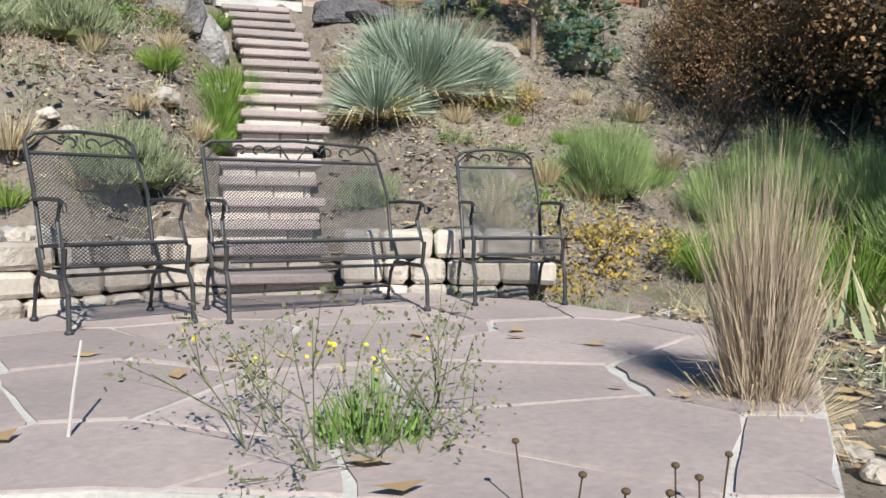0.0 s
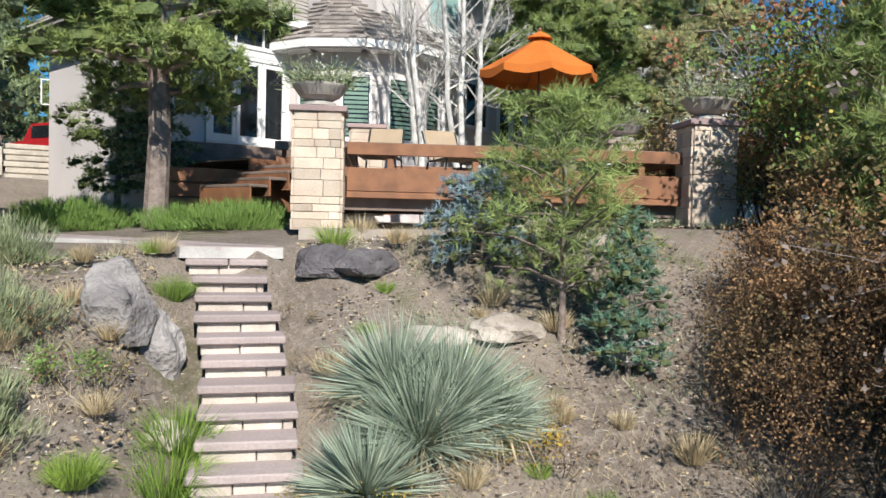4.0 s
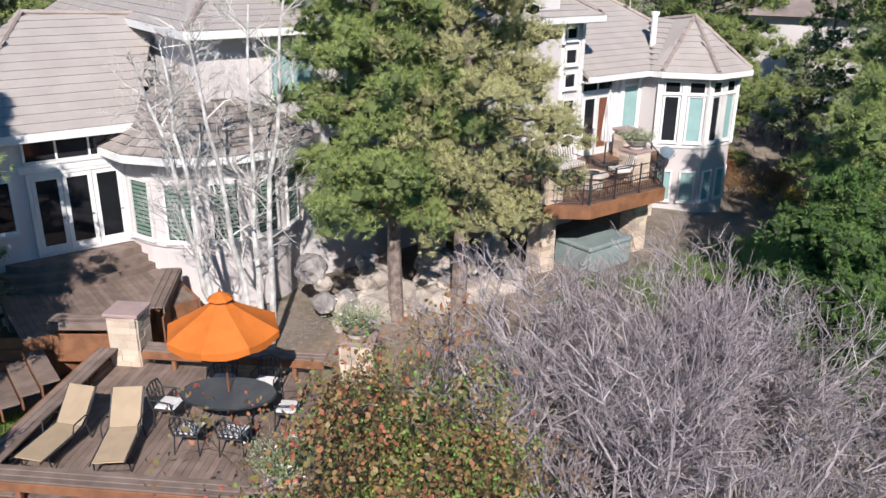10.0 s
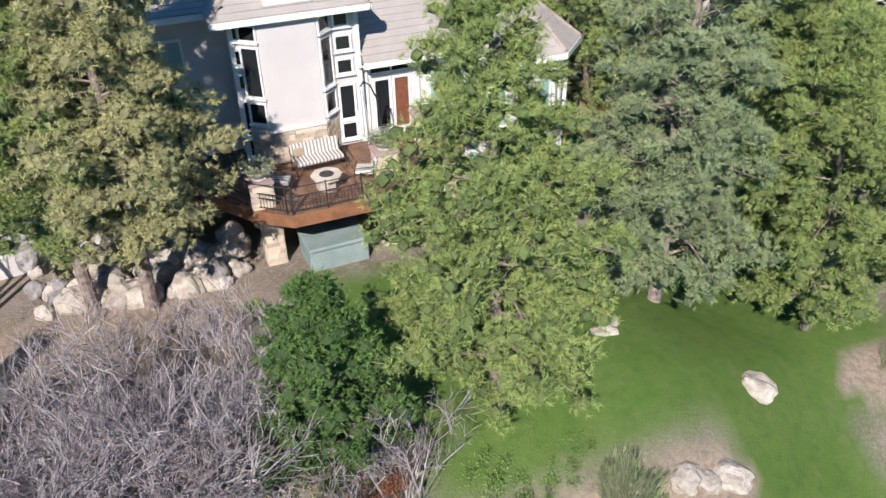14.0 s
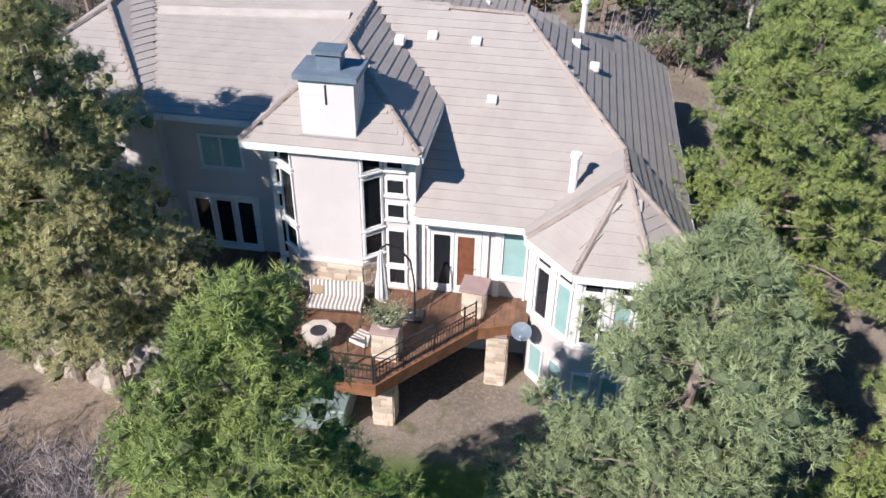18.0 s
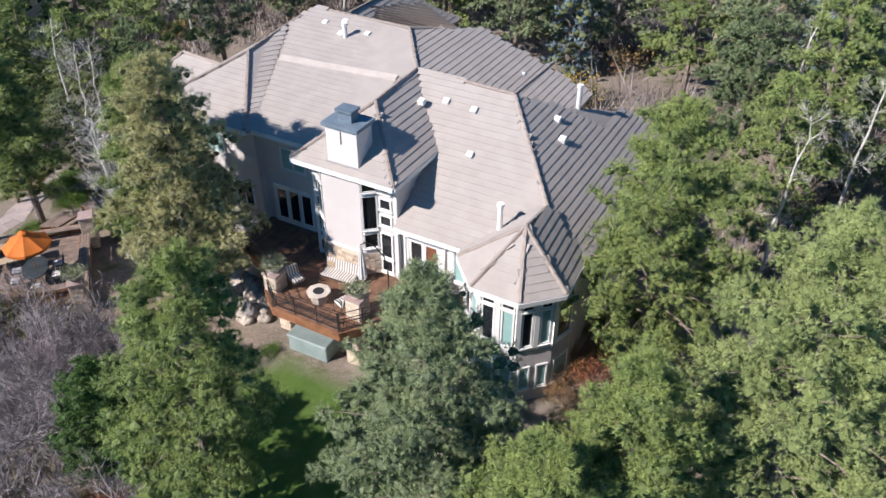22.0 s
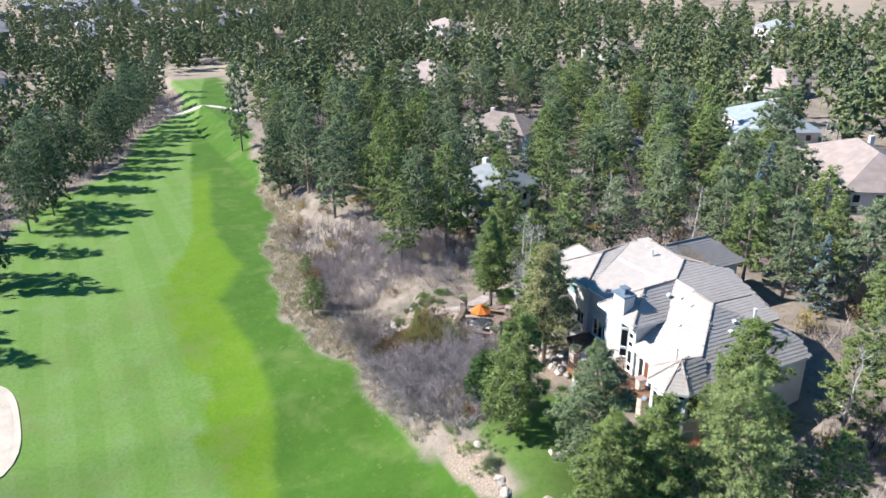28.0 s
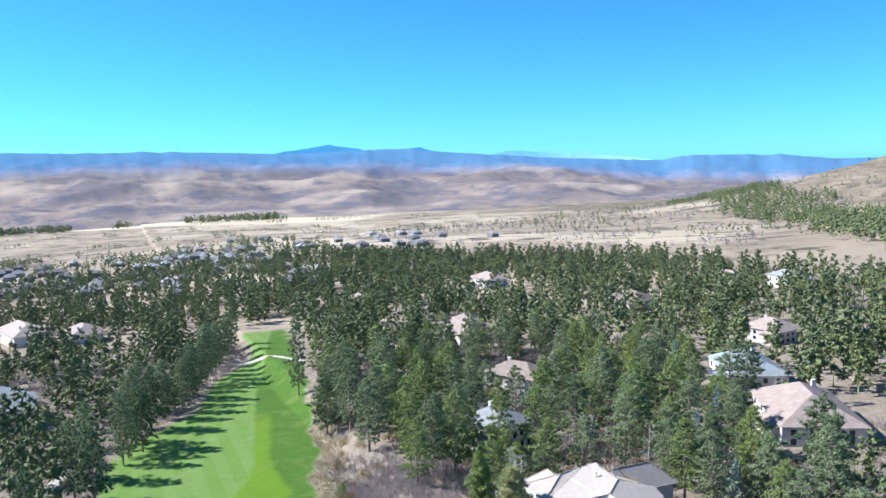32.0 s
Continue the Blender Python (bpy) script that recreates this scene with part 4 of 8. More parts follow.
# ---- decks, stairs and walls outside ----
M_GRAVEL = mat("pale_gravel", (0.46, 0.40, 0.34), 0.95, (0.36, 0.31, 0.26), 4, 50, 0.6)
M_SLAB = mat("pink_sandstone_slab", (0.40, 0.325, 0.305), 0.85, (0.34, 0.28, 0.265), 1.6, 35, 0.35, spread=0.14)
M_RISER = mat("cream_sandstone", (0.58, 0.51, 0.44), 0.9, (0.48, 0.41, 0.35), 3, 40, 0.5, spread=0.14)
M_MORTAR = mat("pale_mortar", (0.50, 0.48, 0.45), 0.95, (0.40, 0.385, 0.36), 3, 50, 0.5)
M_ROCK = mat("grey_boulder", (0.36, 0.33, 0.31), 0.95, (0.20, 0.185, 0.18), 3, 20, 0.9, 0.05, spread=0.2)
M_ROCK_DARK = mat("dark_pitted_boulder", (0.17, 0.155, 0.16), 0.95, (0.10, 0.09, 0.095), 4, 22, 1.0, 0.06, spread=0.2)
M_ROCK_PALE = mat("pale_boulder", (0.50, 0.44, 0.38), 0.95, (0.34, 0.29, 0.245), 3, 20, 0.8, 0.04, spread=0.2)
M_PLANTER = mat("cast_stone", (0.50, 0.46, 0.41), 0.85, (0.38, 0.345, 0.31), 4, 40, 0.35, spread=0.15)
M_CANVAS = mat("orange_canvas", (0.58, 0.155, 0.018), 0.8, (0.52, 0.135, 0.015), 3, 90, 0.1)
M_TAN = mat("tan_sling", (0.41, 0.31, 0.205), 0.8, (0.37, 0.28, 0.185), 4, 120, 0.15)
M_CUSHION = mat("white_cushion", (0.72, 0.71, 0.69), 0.85, (0.64, 0.63, 0.61), 6, 60, 0.1)
M_TABLE = mat("dark_glass_top", (0.045, 0.055, 0.065), 0.12, (0.06, 0.07, 0.08), 2, 20, 0)
M_TARP = mat("grey_green_tarp", (0.27, 0.33, 0.32), 0.6, (0.22, 0.28, 0.27), 2, 20, 0.3)
M_DECK_RED = mat("red_brown_deck", (0.215, 0.118, 0.074), 0.6, (0.15, 0.08, 0.05), 3, 60, 0.3, spread=0.2)


def striped(name, a, b, width, axis=0):
    m = mat(name, a, 0.85, a, 4, 80, 0.1)
    t = m.node_tree
    bs = t.nodes["Principled BSDF"]
    co, sp, ma, cr = t.nodes.new("ShaderNodeTexCoord"), t.nodes.new("ShaderNodeSeparateXYZ"), t.nodes.new("ShaderNodeMath"), t.nodes.new("ShaderNodeMath")
    t.links.new(co.outputs["Object"], sp.inputs[0])
    ma.operation, cr.operation = "FRACT", "GREATER_THAN"
    sc = t.nodes.new("ShaderNodeMath")
    sc.operation = "MULTIPLY"
    sc.inputs[1].default_value = 1 / width
    t.links.new(sp.outputs[axis], sc.inputs[0])
    t.links.new(sc.outputs[0], ma.inputs[0])
    t.links.new(ma.outputs[0], cr.inputs[0])
    cr.inputs[1].default_value = 0.5
    mx = t.nodes.new("ShaderNodeMix")
    mx.data_type = "RGBA"
    t.links.new(cr.outputs[0], mx.inputs[0])
    mx.inputs[6].default_value, mx.inputs[7].default_value = (*a, 1), (*b, 1)
    t.links.new(mx.outputs[2], bs.inputs["Base Color"])
    return m


M_PALE_CLOTH = striped("pale_striped_cloth", (0.74, 0.72, 0.70), (0.50, 0.47, 0.47), 0.09)
M_STRIPE = striped("striped_fabric", (0.66, 0.62, 0.55), (0.26, 0.22, 0.22), 0.13)


def rock(name, seed, sx, sy, sz, material, x, y, z, turn=0, label="", category="rock", group=""):
    """A boulder: a rounded lump pushed about by noise at two scales."""
    bm = bmesh.new()
    bmesh.ops.create_icosphere(bm, subdivisions=3, radius=1)
    for v in bm.verts:
        p = v.co * 1.3 + Vector((seed * 3.1, seed, 0))
        v.co *= 1 + 0.32 * noise.noise(p) + 0.13 * noise.noise(p * 3) + 0.05 * noise.noise(p * 8)
        v.co.x, v.co.y, v.co.z = v.co.x * sx, v.co.y * sy, max(v.co.z, -0.45) * sz
    ob = part(name, bm, material)
    ob.matrix_world = pose(x, y, z, 0, 0, turn)
    return tagged(ob, label, category, group)


BRICKS = {}


def stone_box(parent, w, d, h, seed, m=None, course=0.16):
    """A pier faced with cut stones: a core, and stones of uneven length in courses on its four sides."""
    core = part("core", boxed(-w / 2 + 0.03, w / 2 - 0.03, -d / 2 + 0.03, d / 2 - 0.03, 0, h), M_MORTAR, parent)
    rnd = random.Random(seed)
    z = 0.0
    while z < h - 0.02:
        c = min(h - z, course * rnd.choice((0.7, 1.0, 1.0, 1.5)))
        for side in range(4):
            L = w if side % 2 == 0 else d
            far = (d if side % 2 == 0 else w) / 2
            s = -L / 2
            while s < L / 2 - 0.01:
                ln = min(L / 2 - s, rnd.uniform(0.22, 0.55))
                if L / 2 - s - ln < 0.07:
                    ln = L / 2 - s
                out = rnd.uniform(0.0, 0.018)
                key = (round(ln, 2), round(c, 2))
                if key not in BRICKS:
                    bm = boxed(0.002, key[0] - 0.002, -0.045, 0.0, 0.002, key[1] - 0.002, None, 0.006)
                    me = bpy.data.meshes.new("stone")
                    bm.to_mesh(me)
                    bm.free()
                    me.materials.append(M_STONE)
                    BRICKS[key] = me
                ob = new("stone", BRICKS[key])
                ob.parent = parent
                ob.matrix_basis = pose(0, 0, 0, 0, 0, 90 * side) @ pose(s, -far - out + 0.015, z)
                s += ln
        z += c
    return core


def pier(x, y, z, turn, w, d, h, cap, seed, label):
    e = empty("stone_pier", pose(x, y, z, 0, 0, turn), label, "pier")
    stone_box(e, w, d, h - 0.09, seed)
    bm = boxed(-w / 2 - cap, w / 2 + cap, -d / 2 - cap, d / 2 + cap, h - 0.09, h, None, 0.012)
    part("cap", bm, M_CAP, e, "pink flagstone cap")
    return e


def revolve(profile, n=20):
    bm = bmesh.new()
    rings = [[bm.verts.new((r * math.cos(2 * math.pi * k / n), r * math.sin(2 * math.pi * k / n), z)) for k in range(n)] for r, z in profile]
    for a, b in zip(rings, rings[1:]):
        for k in range(n):
            bm.faces.new((a[k], a[(k + 1) % n], b[(k + 1) % n], b[k]))
    bm.faces.new(rings[0][::-1])
    bm.faces.new(rings[-1])
    return bm


def planter(x, y, z, r, seed, label, bloom=True):
    e = empty("planter", pose(x, y, z, 0, 0, seed * 40), label, "planter")
    part("bowl", revolve([(r * 0.5, 0.0), (r * 0.62, 0.03), (r * 0.60, 0.07), (r * 0.42, 0.10), (r * 0.75, 0.17), (r * 1.0, 0.31), (r * 1.02, 0.34), (r * 0.94, 0.34), (r * 0.85, 0.28)]), M_PLANTER, e)
    part("soil", revolve([(r * 0.88, 0.26), (r * 0.88, 0.29)]), M_TWIG_DARK, e)
    rng = np.random.default_rng(seed)
    n = 1500
    a, q = rng.uniform(0, 6.28, n), np.sqrt(rng.random(n))
    base = np.stack([r * 0.8 * q * np.cos(a), r * 0.8 * q * np.sin(a), np.full(n, 0.28)], 1)
    d = np.stack([np.cos(a) * q * 1.1, np.sin(a) * q * 1.1, rng.uniform(0.4, 1.2, n)], 1) + rng.normal(size=(n, 3)) * 0.25
    mid = base + d * r * rng.uniform(0.1, 0.75, (n, 1))
    child("foliage", blade_mesh("foliage", mid, mid + rng.normal(size=(n, 3)) * 0.05 + d * 0.05, 0.022, M_SAGE, rng), e)
    if bloom:
        tip = base[:80] + d[:80] * r * rng.uniform(0.7, 0.95, (80, 1))
        child("bloom", blade_mesh("bloom", tip, tip + rng.normal(size=(80, 3)) * 0.03, 0.04, M_CUSHION, rng), e)
    return e


# lower deck: local x along the front bench, y towards the house
DK = pose(-22.4, -6.75, 0, 0, 0, -42.6)
DZ = -1.75
gd = empty("garden_deck", DK, "low cedar deck with plank benches between stone piers", "deck")
rnd = random.Random(3)
k = 0
while k * 0.145 < 6.1:
    part("board", boxed(0.1 + k * 0.145, 0.1 + k * 0.145 + 0.138, 0.25, 5.2, DZ - 0.04, DZ + rnd.uniform(-0.002, 0.002)), M_DECK, gd)
    k += 1
part("joist_frame", boxed(0.0, 6.2, 0.2, 5.3, -2.3, DZ - 0.05), M_DECK, gd)


def bench(parent, x0, x1, y, depth, z, posts=4, along="x", skirt=True):
    def bx(a, b, c, d, e, f, name, m):
        part(name, boxed(a, b, c, d, e, f, None, 0.01) if along == "x" else boxed(c, d, a, b, e, f, None, 0.01), m, parent)
    n = 3
    for i in range(n):
        bx(x0, x1, y + depth * i / n + 0.006, y + depth * (i + 1) / n - 0.006, z - 0.05, z, "bench_plank", M_DECK)
    bx(x0, x1, y - 0.05, y - 0.004, z - 0.20, z - 0.012, "bench_face", M_WOOD)
    if skirt:
        bx(x0, x1, y - 0.03, y + 0.03, -2.02, -1.66, "skirt_board", M_WOOD)
        bx(x0, x1, y - 0.045, y + 0.015, -2.12, -2.025, "skirt_board", M_WOOD)
    for i in range(posts):
        c = x0 + (x1 - x0) * (i + 0.5) / posts
        bx(c - 0.05, c + 0.05, y + 0.02, y + 0.12, -2.0, z - 0.05, "post", M_WOOD)


bench(gd, 0.42, 5.65, 0.05, 0.45, -1.27)
bench(gd, 0.42, 4.6, 5.75, -0.45, -1.27, 3, "y")
bench(gd, 0.55, 5.0, 0.05, 0.45, -1.27, 3, "y")
bench(gd, 1.1, 5.4, 4.95, 0.45, -1.27, 3, "x", False)
for lx, ly, h, s, lab in ((0.0, 0.0, 1.82, 1, "front"), (6.0, 0.0, 1.82, 2, "front"), (6.2, 5.0, 1.75, 3, "rear"), (0.65, 5.35, 1.95, 4, "rear")):
    p = DK @ Vector((lx, ly, 0))
    pier(p.x, p.y, -2.62 if lab == "front" else -2.35, -42.6, 0.68, 0.62, h, 0.08, s, "square cream cut-stone pier with a pink slab cap")
for lx, ly, z, s in ((0.0, 0.0, -0.8, 1), (6.0, 0.0, -0.8, 2), (6.2, 5.0, -0.6, 3)):
    p = DK @ Vector((lx, ly, 0))
    planter(p.x, p.y, z, 0.41, s, "round cast stone planter of trailing grey plants on a pier")

# landing, steps to the doors, side benches
ld = empty("landing_deck", None, "raised wooden landing with curved steps up to the patio doors", "deck")
for k in range(28):
    part("board", boxed(-20.4 + k * 0.15, -20.4 + k * 0.15 + 0.143, -1.9, 1.2, -1.24, -1.2), M_DECK, ld)
part("riser_board", boxed(-20.4, -16.2, -1.96, -1.905, -2.3, -1.21), M_WOOD, ld)
part("side_board", boxed(-16.19, -16.1, -1.9, 1.9, -2.3, -1.21), M_WOOD, ld)
for k, z in enumerate((-0.62, -0.82, -1.02)):
    r = 2.05 + 0.32 * k
    arc = [(-17.95 + r * math.cos(radians(a)), 1.93 + (0.75 + 0.3 * k) * math.sin(radians(a))) for a in range(180, 361, 15)]
    part("step", prism(bmesh.new(), arc, z - 0.2, z), M_DECK, ld)
for bx, by, turn, ln in ((-19.85, -2.05, -36, 1.7), (-17.35, -2.75, 61, 2.6)):
    m = pose(bx, by, 0, 0, 0, turn)
    for i in range(3):
        part("bench_plank", boxed(0, ln, 0.17 * i, 0.17 * i + 0.16, -0.86, -0.80, m, 0.01), M_DECK, ld)
    part("bench_face", boxed(0, ln, -0.05, -0.01, -1.0, -0.82, m, 0.01), M_DECK, ld)
    part("skirt_board", boxed(0.03, ln - 0.03, 0.0, 0.05, -1.85, -1.12, m, 0.01), M_WOOD, ld)
    for u in (0.15, ln - 0.25):
        part("post", boxed(u, u + 0.1, 0.1, 0.2, -1.9, -0.86, m), M_WOOD, ld)
for k in range(4):
    part("tread", boxed(-21.7 + 0.42 * k, -21.3 + 0.42 * k, -3.9, -2.2, -1.9 + 0.15 * k, -1.84 + 0.15 * k, None, 0.01), M_DECK, ld)
    part("tread_face", boxed(-21.7 + 0.42 * k, -21.66 + 0.42 * k, -3.9, -2.2, -2.2 + 0.15 * k, -1.9 + 0.15 * k), M_WOOD, ld)
fence = empty("plank_wall", None, "low wall of brown planks beside the landing", "fence")
for k in range(3):
    part("plank", boxed(0, 2.1, -0.025, 0.025, -2.35 + 0.32 * k, -2.06 + 0.32 * k, pose(-21.8, -0.35, 0, 0, 0, -29), 0.01), M_WOOD, fence)
for x in (0.1, 1.0, 1.9):
    part("post", boxed(x, x + 0.1, 0.03, 0.13, -2.9, -1.4, pose(-21.8, -0.35, 0, 0, 0, -29)), M_WOOD, fence)

# upper deck: red-brown boards on stone columns
ud = empty("balcony_deck", None, "raised red-brown wooden deck with a black iron railing", "deck")
UD = [(-9.3, 1.0), (-9.3, -1.6), (-6.3, -2.7), (-5.5, -3.9), (-4.4, -4.75), (-0.8, -4.75), (-0.1, -3.9), (1.75, -1.75), (3.25, -1.2), (3.25, 0.0)]
part("subframe", prism(bmesh.new(), UD, -0.36, -0.06), M_DECK_RED, ud)
k = 0
while -9.3 + 0.15 * k < 3.2:
    x = -9.3 + 0.15 * k
    ys = [y0 + (y1 - y0) * (x + 0.07 - x0) / (x1 - x0) for (x0, y0), (x1, y1) in zip(UD[1:9], UD[2:9]) if min(x0, x1) <= x + 0.07 <= max(x0, x1) and x0 != x1]
    if ys:
        back = 1.04 if x < -5 else (-0.26 if x < -0.5 else -0.01)
        part("board", boxed(x, x + 0.143, min(ys) + 0.03, back, -0.055, -0.012), M_DECK_RED, ud)
    k += 1
for (x0, y0), (x1, y1) in zip(UD[1:9], UD[2:9]):
    ln, a = math.hypot(x1 - x0, y1 - y0), math.degrees(math.atan2(y1 - y0, x1 - x0))
    part("rim_board", boxed(-0.02, ln + 0.02, -0.06, 0.0, -0.45, 0.0, pose(x0, y0, 0, 0, 0, a), 0.006), M_WOOD, ud)
    if x0 > 1:
        continue
    rail = empty("railing", pose(x0, y0, 0, 0, 0, a), "black iron railing with close bars along the raised deck", "railing", "deck railings")
    n = max(2, round(ln / 0.12))
    for z in (0.10, 0.45, 0.62, 0.95):
        part("rail", boxed(0, ln, 0.06, 0.09, z, z + 0.025), M_IRON, rail)
    for i in range(n + 1):
        post = i % 10 == 0 or i == n
        if post:
            part("post", boxed(ln * i / n - 0.02, ln * i / n + 0.02, 0.055, 0.095, -0.2, 1.02), M_IRON, rail)
        else:
            part("baluster", boxed(ln * i / n - 0.007, ln * i / n + 0.007, 0.068, 0.082, 0.1, 0.62), M_IRON, rail)
for x, y, h, w, s in ((-5.15, -3.55, 0.95, 0.7, 11), (-0.75, -3.35, 1.08, 0.72, 12)):
    pier(x, y, -0.01, 0, w, w, h, 0.07, s, "cream stone pier with a slab cap on the raised deck")
    planter(x, y, -0.01 + h, 0.42, s, "shallow round planter of flowers on a deck pier")
pier(1.55, -0.95, -0.01, -5, 0.62, 0.62, 1.1, 0.12, 13, "stone pier with a broad pink slab cap by the garden door")
for x, y, s in ((-4.95, -3.2, 21), (-0.8, -3.6, 22), (2.4, -1.3, 23), (-8.2, -1.5, 24)):
    pier(x, y, -3.0, 0, 0.62, 0.62, 2.62, 0.0, s, "tall stone column under the raised deck")
# stone facing at the foot of the bay
rnd = random.Random(44)
z = 0.01
while z < 1.12:
    h = min(1.19 - z, rnd.choice((0.09, 0.13, 0.18)))
    x = -4.1
    while x < -2.12:
        w = min(-2.1 - x, rnd.uniform(0.2, 0.62))
        if -2.1 - x - w < 0.1:
            w = -2.1 - x
        part("stone", boxed(x + 0.004, x + w - 0.004, -0.85 - rnd.uniform(0, 0.04), -0.74, z + 0.003, z + h - 0.003, None, 0.008), M_STONE, house)
        x += w
    z += h
part("stone_core", boxed(-4.08, -2.12, -0.78, -0.2, 0, 1.2), M_MORTAR, house)
for (xa, ya), (xb, yb) in (((-4.72, -0.26), (-4.1, -0.78)), ((-2.1, -0.78), (-1.52, -0.26))):
    t = math.degrees(math.atan2(yb - ya, xb - xa))
    ln = math.hypot(xb - xa, yb - ya)
    for k in range(7):
        for j in range(3):
            part("stone", boxed(ln * j / 3 + 0.005, ln * (j + 1) / 3 - 0.005, -0.05 - 0.01 * ((j + k) % 3), 0.06, 0.17 * k + 0.004, 0.17 * k + 0.166, pose(xa, ya, 0, 0, 0, t), 0.008), M_STONE, house)

# covered crate below the raised deck
cr = empty("covered_spa", pose(-2.95, -3.7, -2.62, 0, 0, 2), "hot tub under a grey-green cover below the raised deck", "hot tub")
part("body", boxed(-1.05, 1.05, -0.8, 0.8, 0, 0.85, None, 0.04), M_TARP, cr)
part("cover", boxed(-1.1, 1.1, -0.86, 0.86, 0.85, 1.02, None, 0.05), M_TARP, cr)
part("ground_slab", boxed(-1.6, 2.4, -1.3, 1.4, -0.06, 0.0), M_SLAB, cr)

# water feature of stacked boulders beside the pines
rnd = random.Random(8)
for k in range(64):
    f = rnd.random()
    x, y = -12.9 + 6.6 * f + rnd.uniform(-0.5, 0.5), -2.6 - 0.7 * f + rnd.uniform(-0.8, 1.0)
    s = rnd.uniform(0.2, 0.55)
    rock("boulder", k, s * 1.2, s, s * 1.05, M_ROCK_PALE if rnd.random() < 0.75 else M_ROCK, x, y, -2.45 + rnd.uniform(0.2, 0.75) * max(0, y + 3.4), rnd.uniform(0, 360), "pale stacked boulder of the rock garden", "rock", "rock garden")


# lower patio: slabs cut as irregular cells
def clip_cell(poly, a, b):
    """The part of poly nearer to a than to b."""
    mx, my, nx, ny = (a[0] + b[0]) / 2, (a[1] + b[1]) / 2, b[0] - a[0], b[1] - a[1]
    out = []
    for p, q in zip(poly, poly[1:] + poly[:1]):
        dp, dq = (p[0] - mx) * nx + (p[1] - my) * ny, (q[0] - mx) * nx + (q[1] - my) * ny
        if dp <= 0:
            out.append(p)
        if (dp < 0) != (dq < 0):
            t = dp / (dp - dq)
            out.append((p[0] + t * (q[0] - p[0]), p[1] + t * (q[1] - p[1])))
    return out


def flagstones(name, outline, z, step, seed, label, gap=0.03, deep=0.05, material=None, sag=0.004):
    e = empty(name, None, label, "paving", kind="structure")
    part("bed", prism(bmesh.new(), outline, z - 0.14, z - 0.012), M_MORTAR, e)
    rnd = random.Random(seed)
    xs, ys = [p[0] for p in outline], [p[1] for p in outline]
    seeds, x = [], min(xs)
    while x < max(xs) + step:
        y = min(ys)
        while y < max(ys) + step:
            seeds.append((x + rnd.uniform(-0.36, 0.36) * step, y + rnd.uniform(-0.36, 0.36) * step))
            y += step
        x += step
    for s in seeds:
        poly = outline[:]
        for o in seeds:
            if o != s and (o[0] - s[0]) ** 2 + (o[1] - s[1]) ** 2 < (3.2 * step) ** 2:
                poly = clip_cell(poly, s, o)
                if len(poly) < 3:
                    break
        if len(poly) < 3:
            continue
        cx, cy = sum(p[0] for p in poly) / len(poly), sum(p[1] for p in poly) / len(poly)
        rad = max(math.hypot(p[0] - cx, p[1] - cy) for p in poly)
        if rad < 0.15:
            continue
        poly = [(cx + (px - cx) * (1 - gap / rad), cy + (py - cy) * (1 - gap / rad)) for px, py in poly]
        fine = []
        for p, q in zip(poly, poly[1:] + poly[:1]):
            for i in range(4):
                t = i / 4
                w = 0.018 * noise.noise((p[0] * 4 + q[0] * t * 3, p[1] * 4 + q[1] * t * 3, seed)) if i else 0
                fine.append((p[0] + (q[0] - p[0]) * t + w, p[1] + (q[1] - p[1]) * t - w))
        part("slab", prism(bmesh.new(), fine, z - deep, z + rnd.uniform(-sag, sag)), material or M_SLAB, e)
    return e


PZ = -6.27
PATIO = [(-29.5, -17.2), (-28.2, -16.75), (-27.2, -15.9), (-27.0, -14.7), (-27.25, -13.7), (-28.1, -13.0), (-29.0, -12.75), (-30.3, -13.2), (-31.6, -14.3), (-31.4, -15.3), (-30.65, -15.9), (-30.15, -16.55)]
flagstones("patio", PATIO, PZ, 0.78, 4, "patio of pink flagstones with pale mortar joints")
# path and gravel strip above the bank
flagstones("path", [(-25.3, -7.9), (-24.3, -8.5), (-23.4, -7.2), (-23.3, -4.8), (-25.0, -2.0), (-26.5, 2.5), (-27.6, 2.2), (-26.2, -2.6), (-24.9, -5.6)], -2.80, 0.7, 6, "path of pinkish flagstones leading to the house", gap=0.02)
gs = tagged(part("gravel_strip", prism(bmesh.new(), [(-23.4, -7.6), (-18.6, -12.2), (-18.0, -11.2), (-22.4, -6.3)], -2.75, -2.58), M_GRAVEL), "strip of pale gravel before the deck", "gravel", kind="structure")

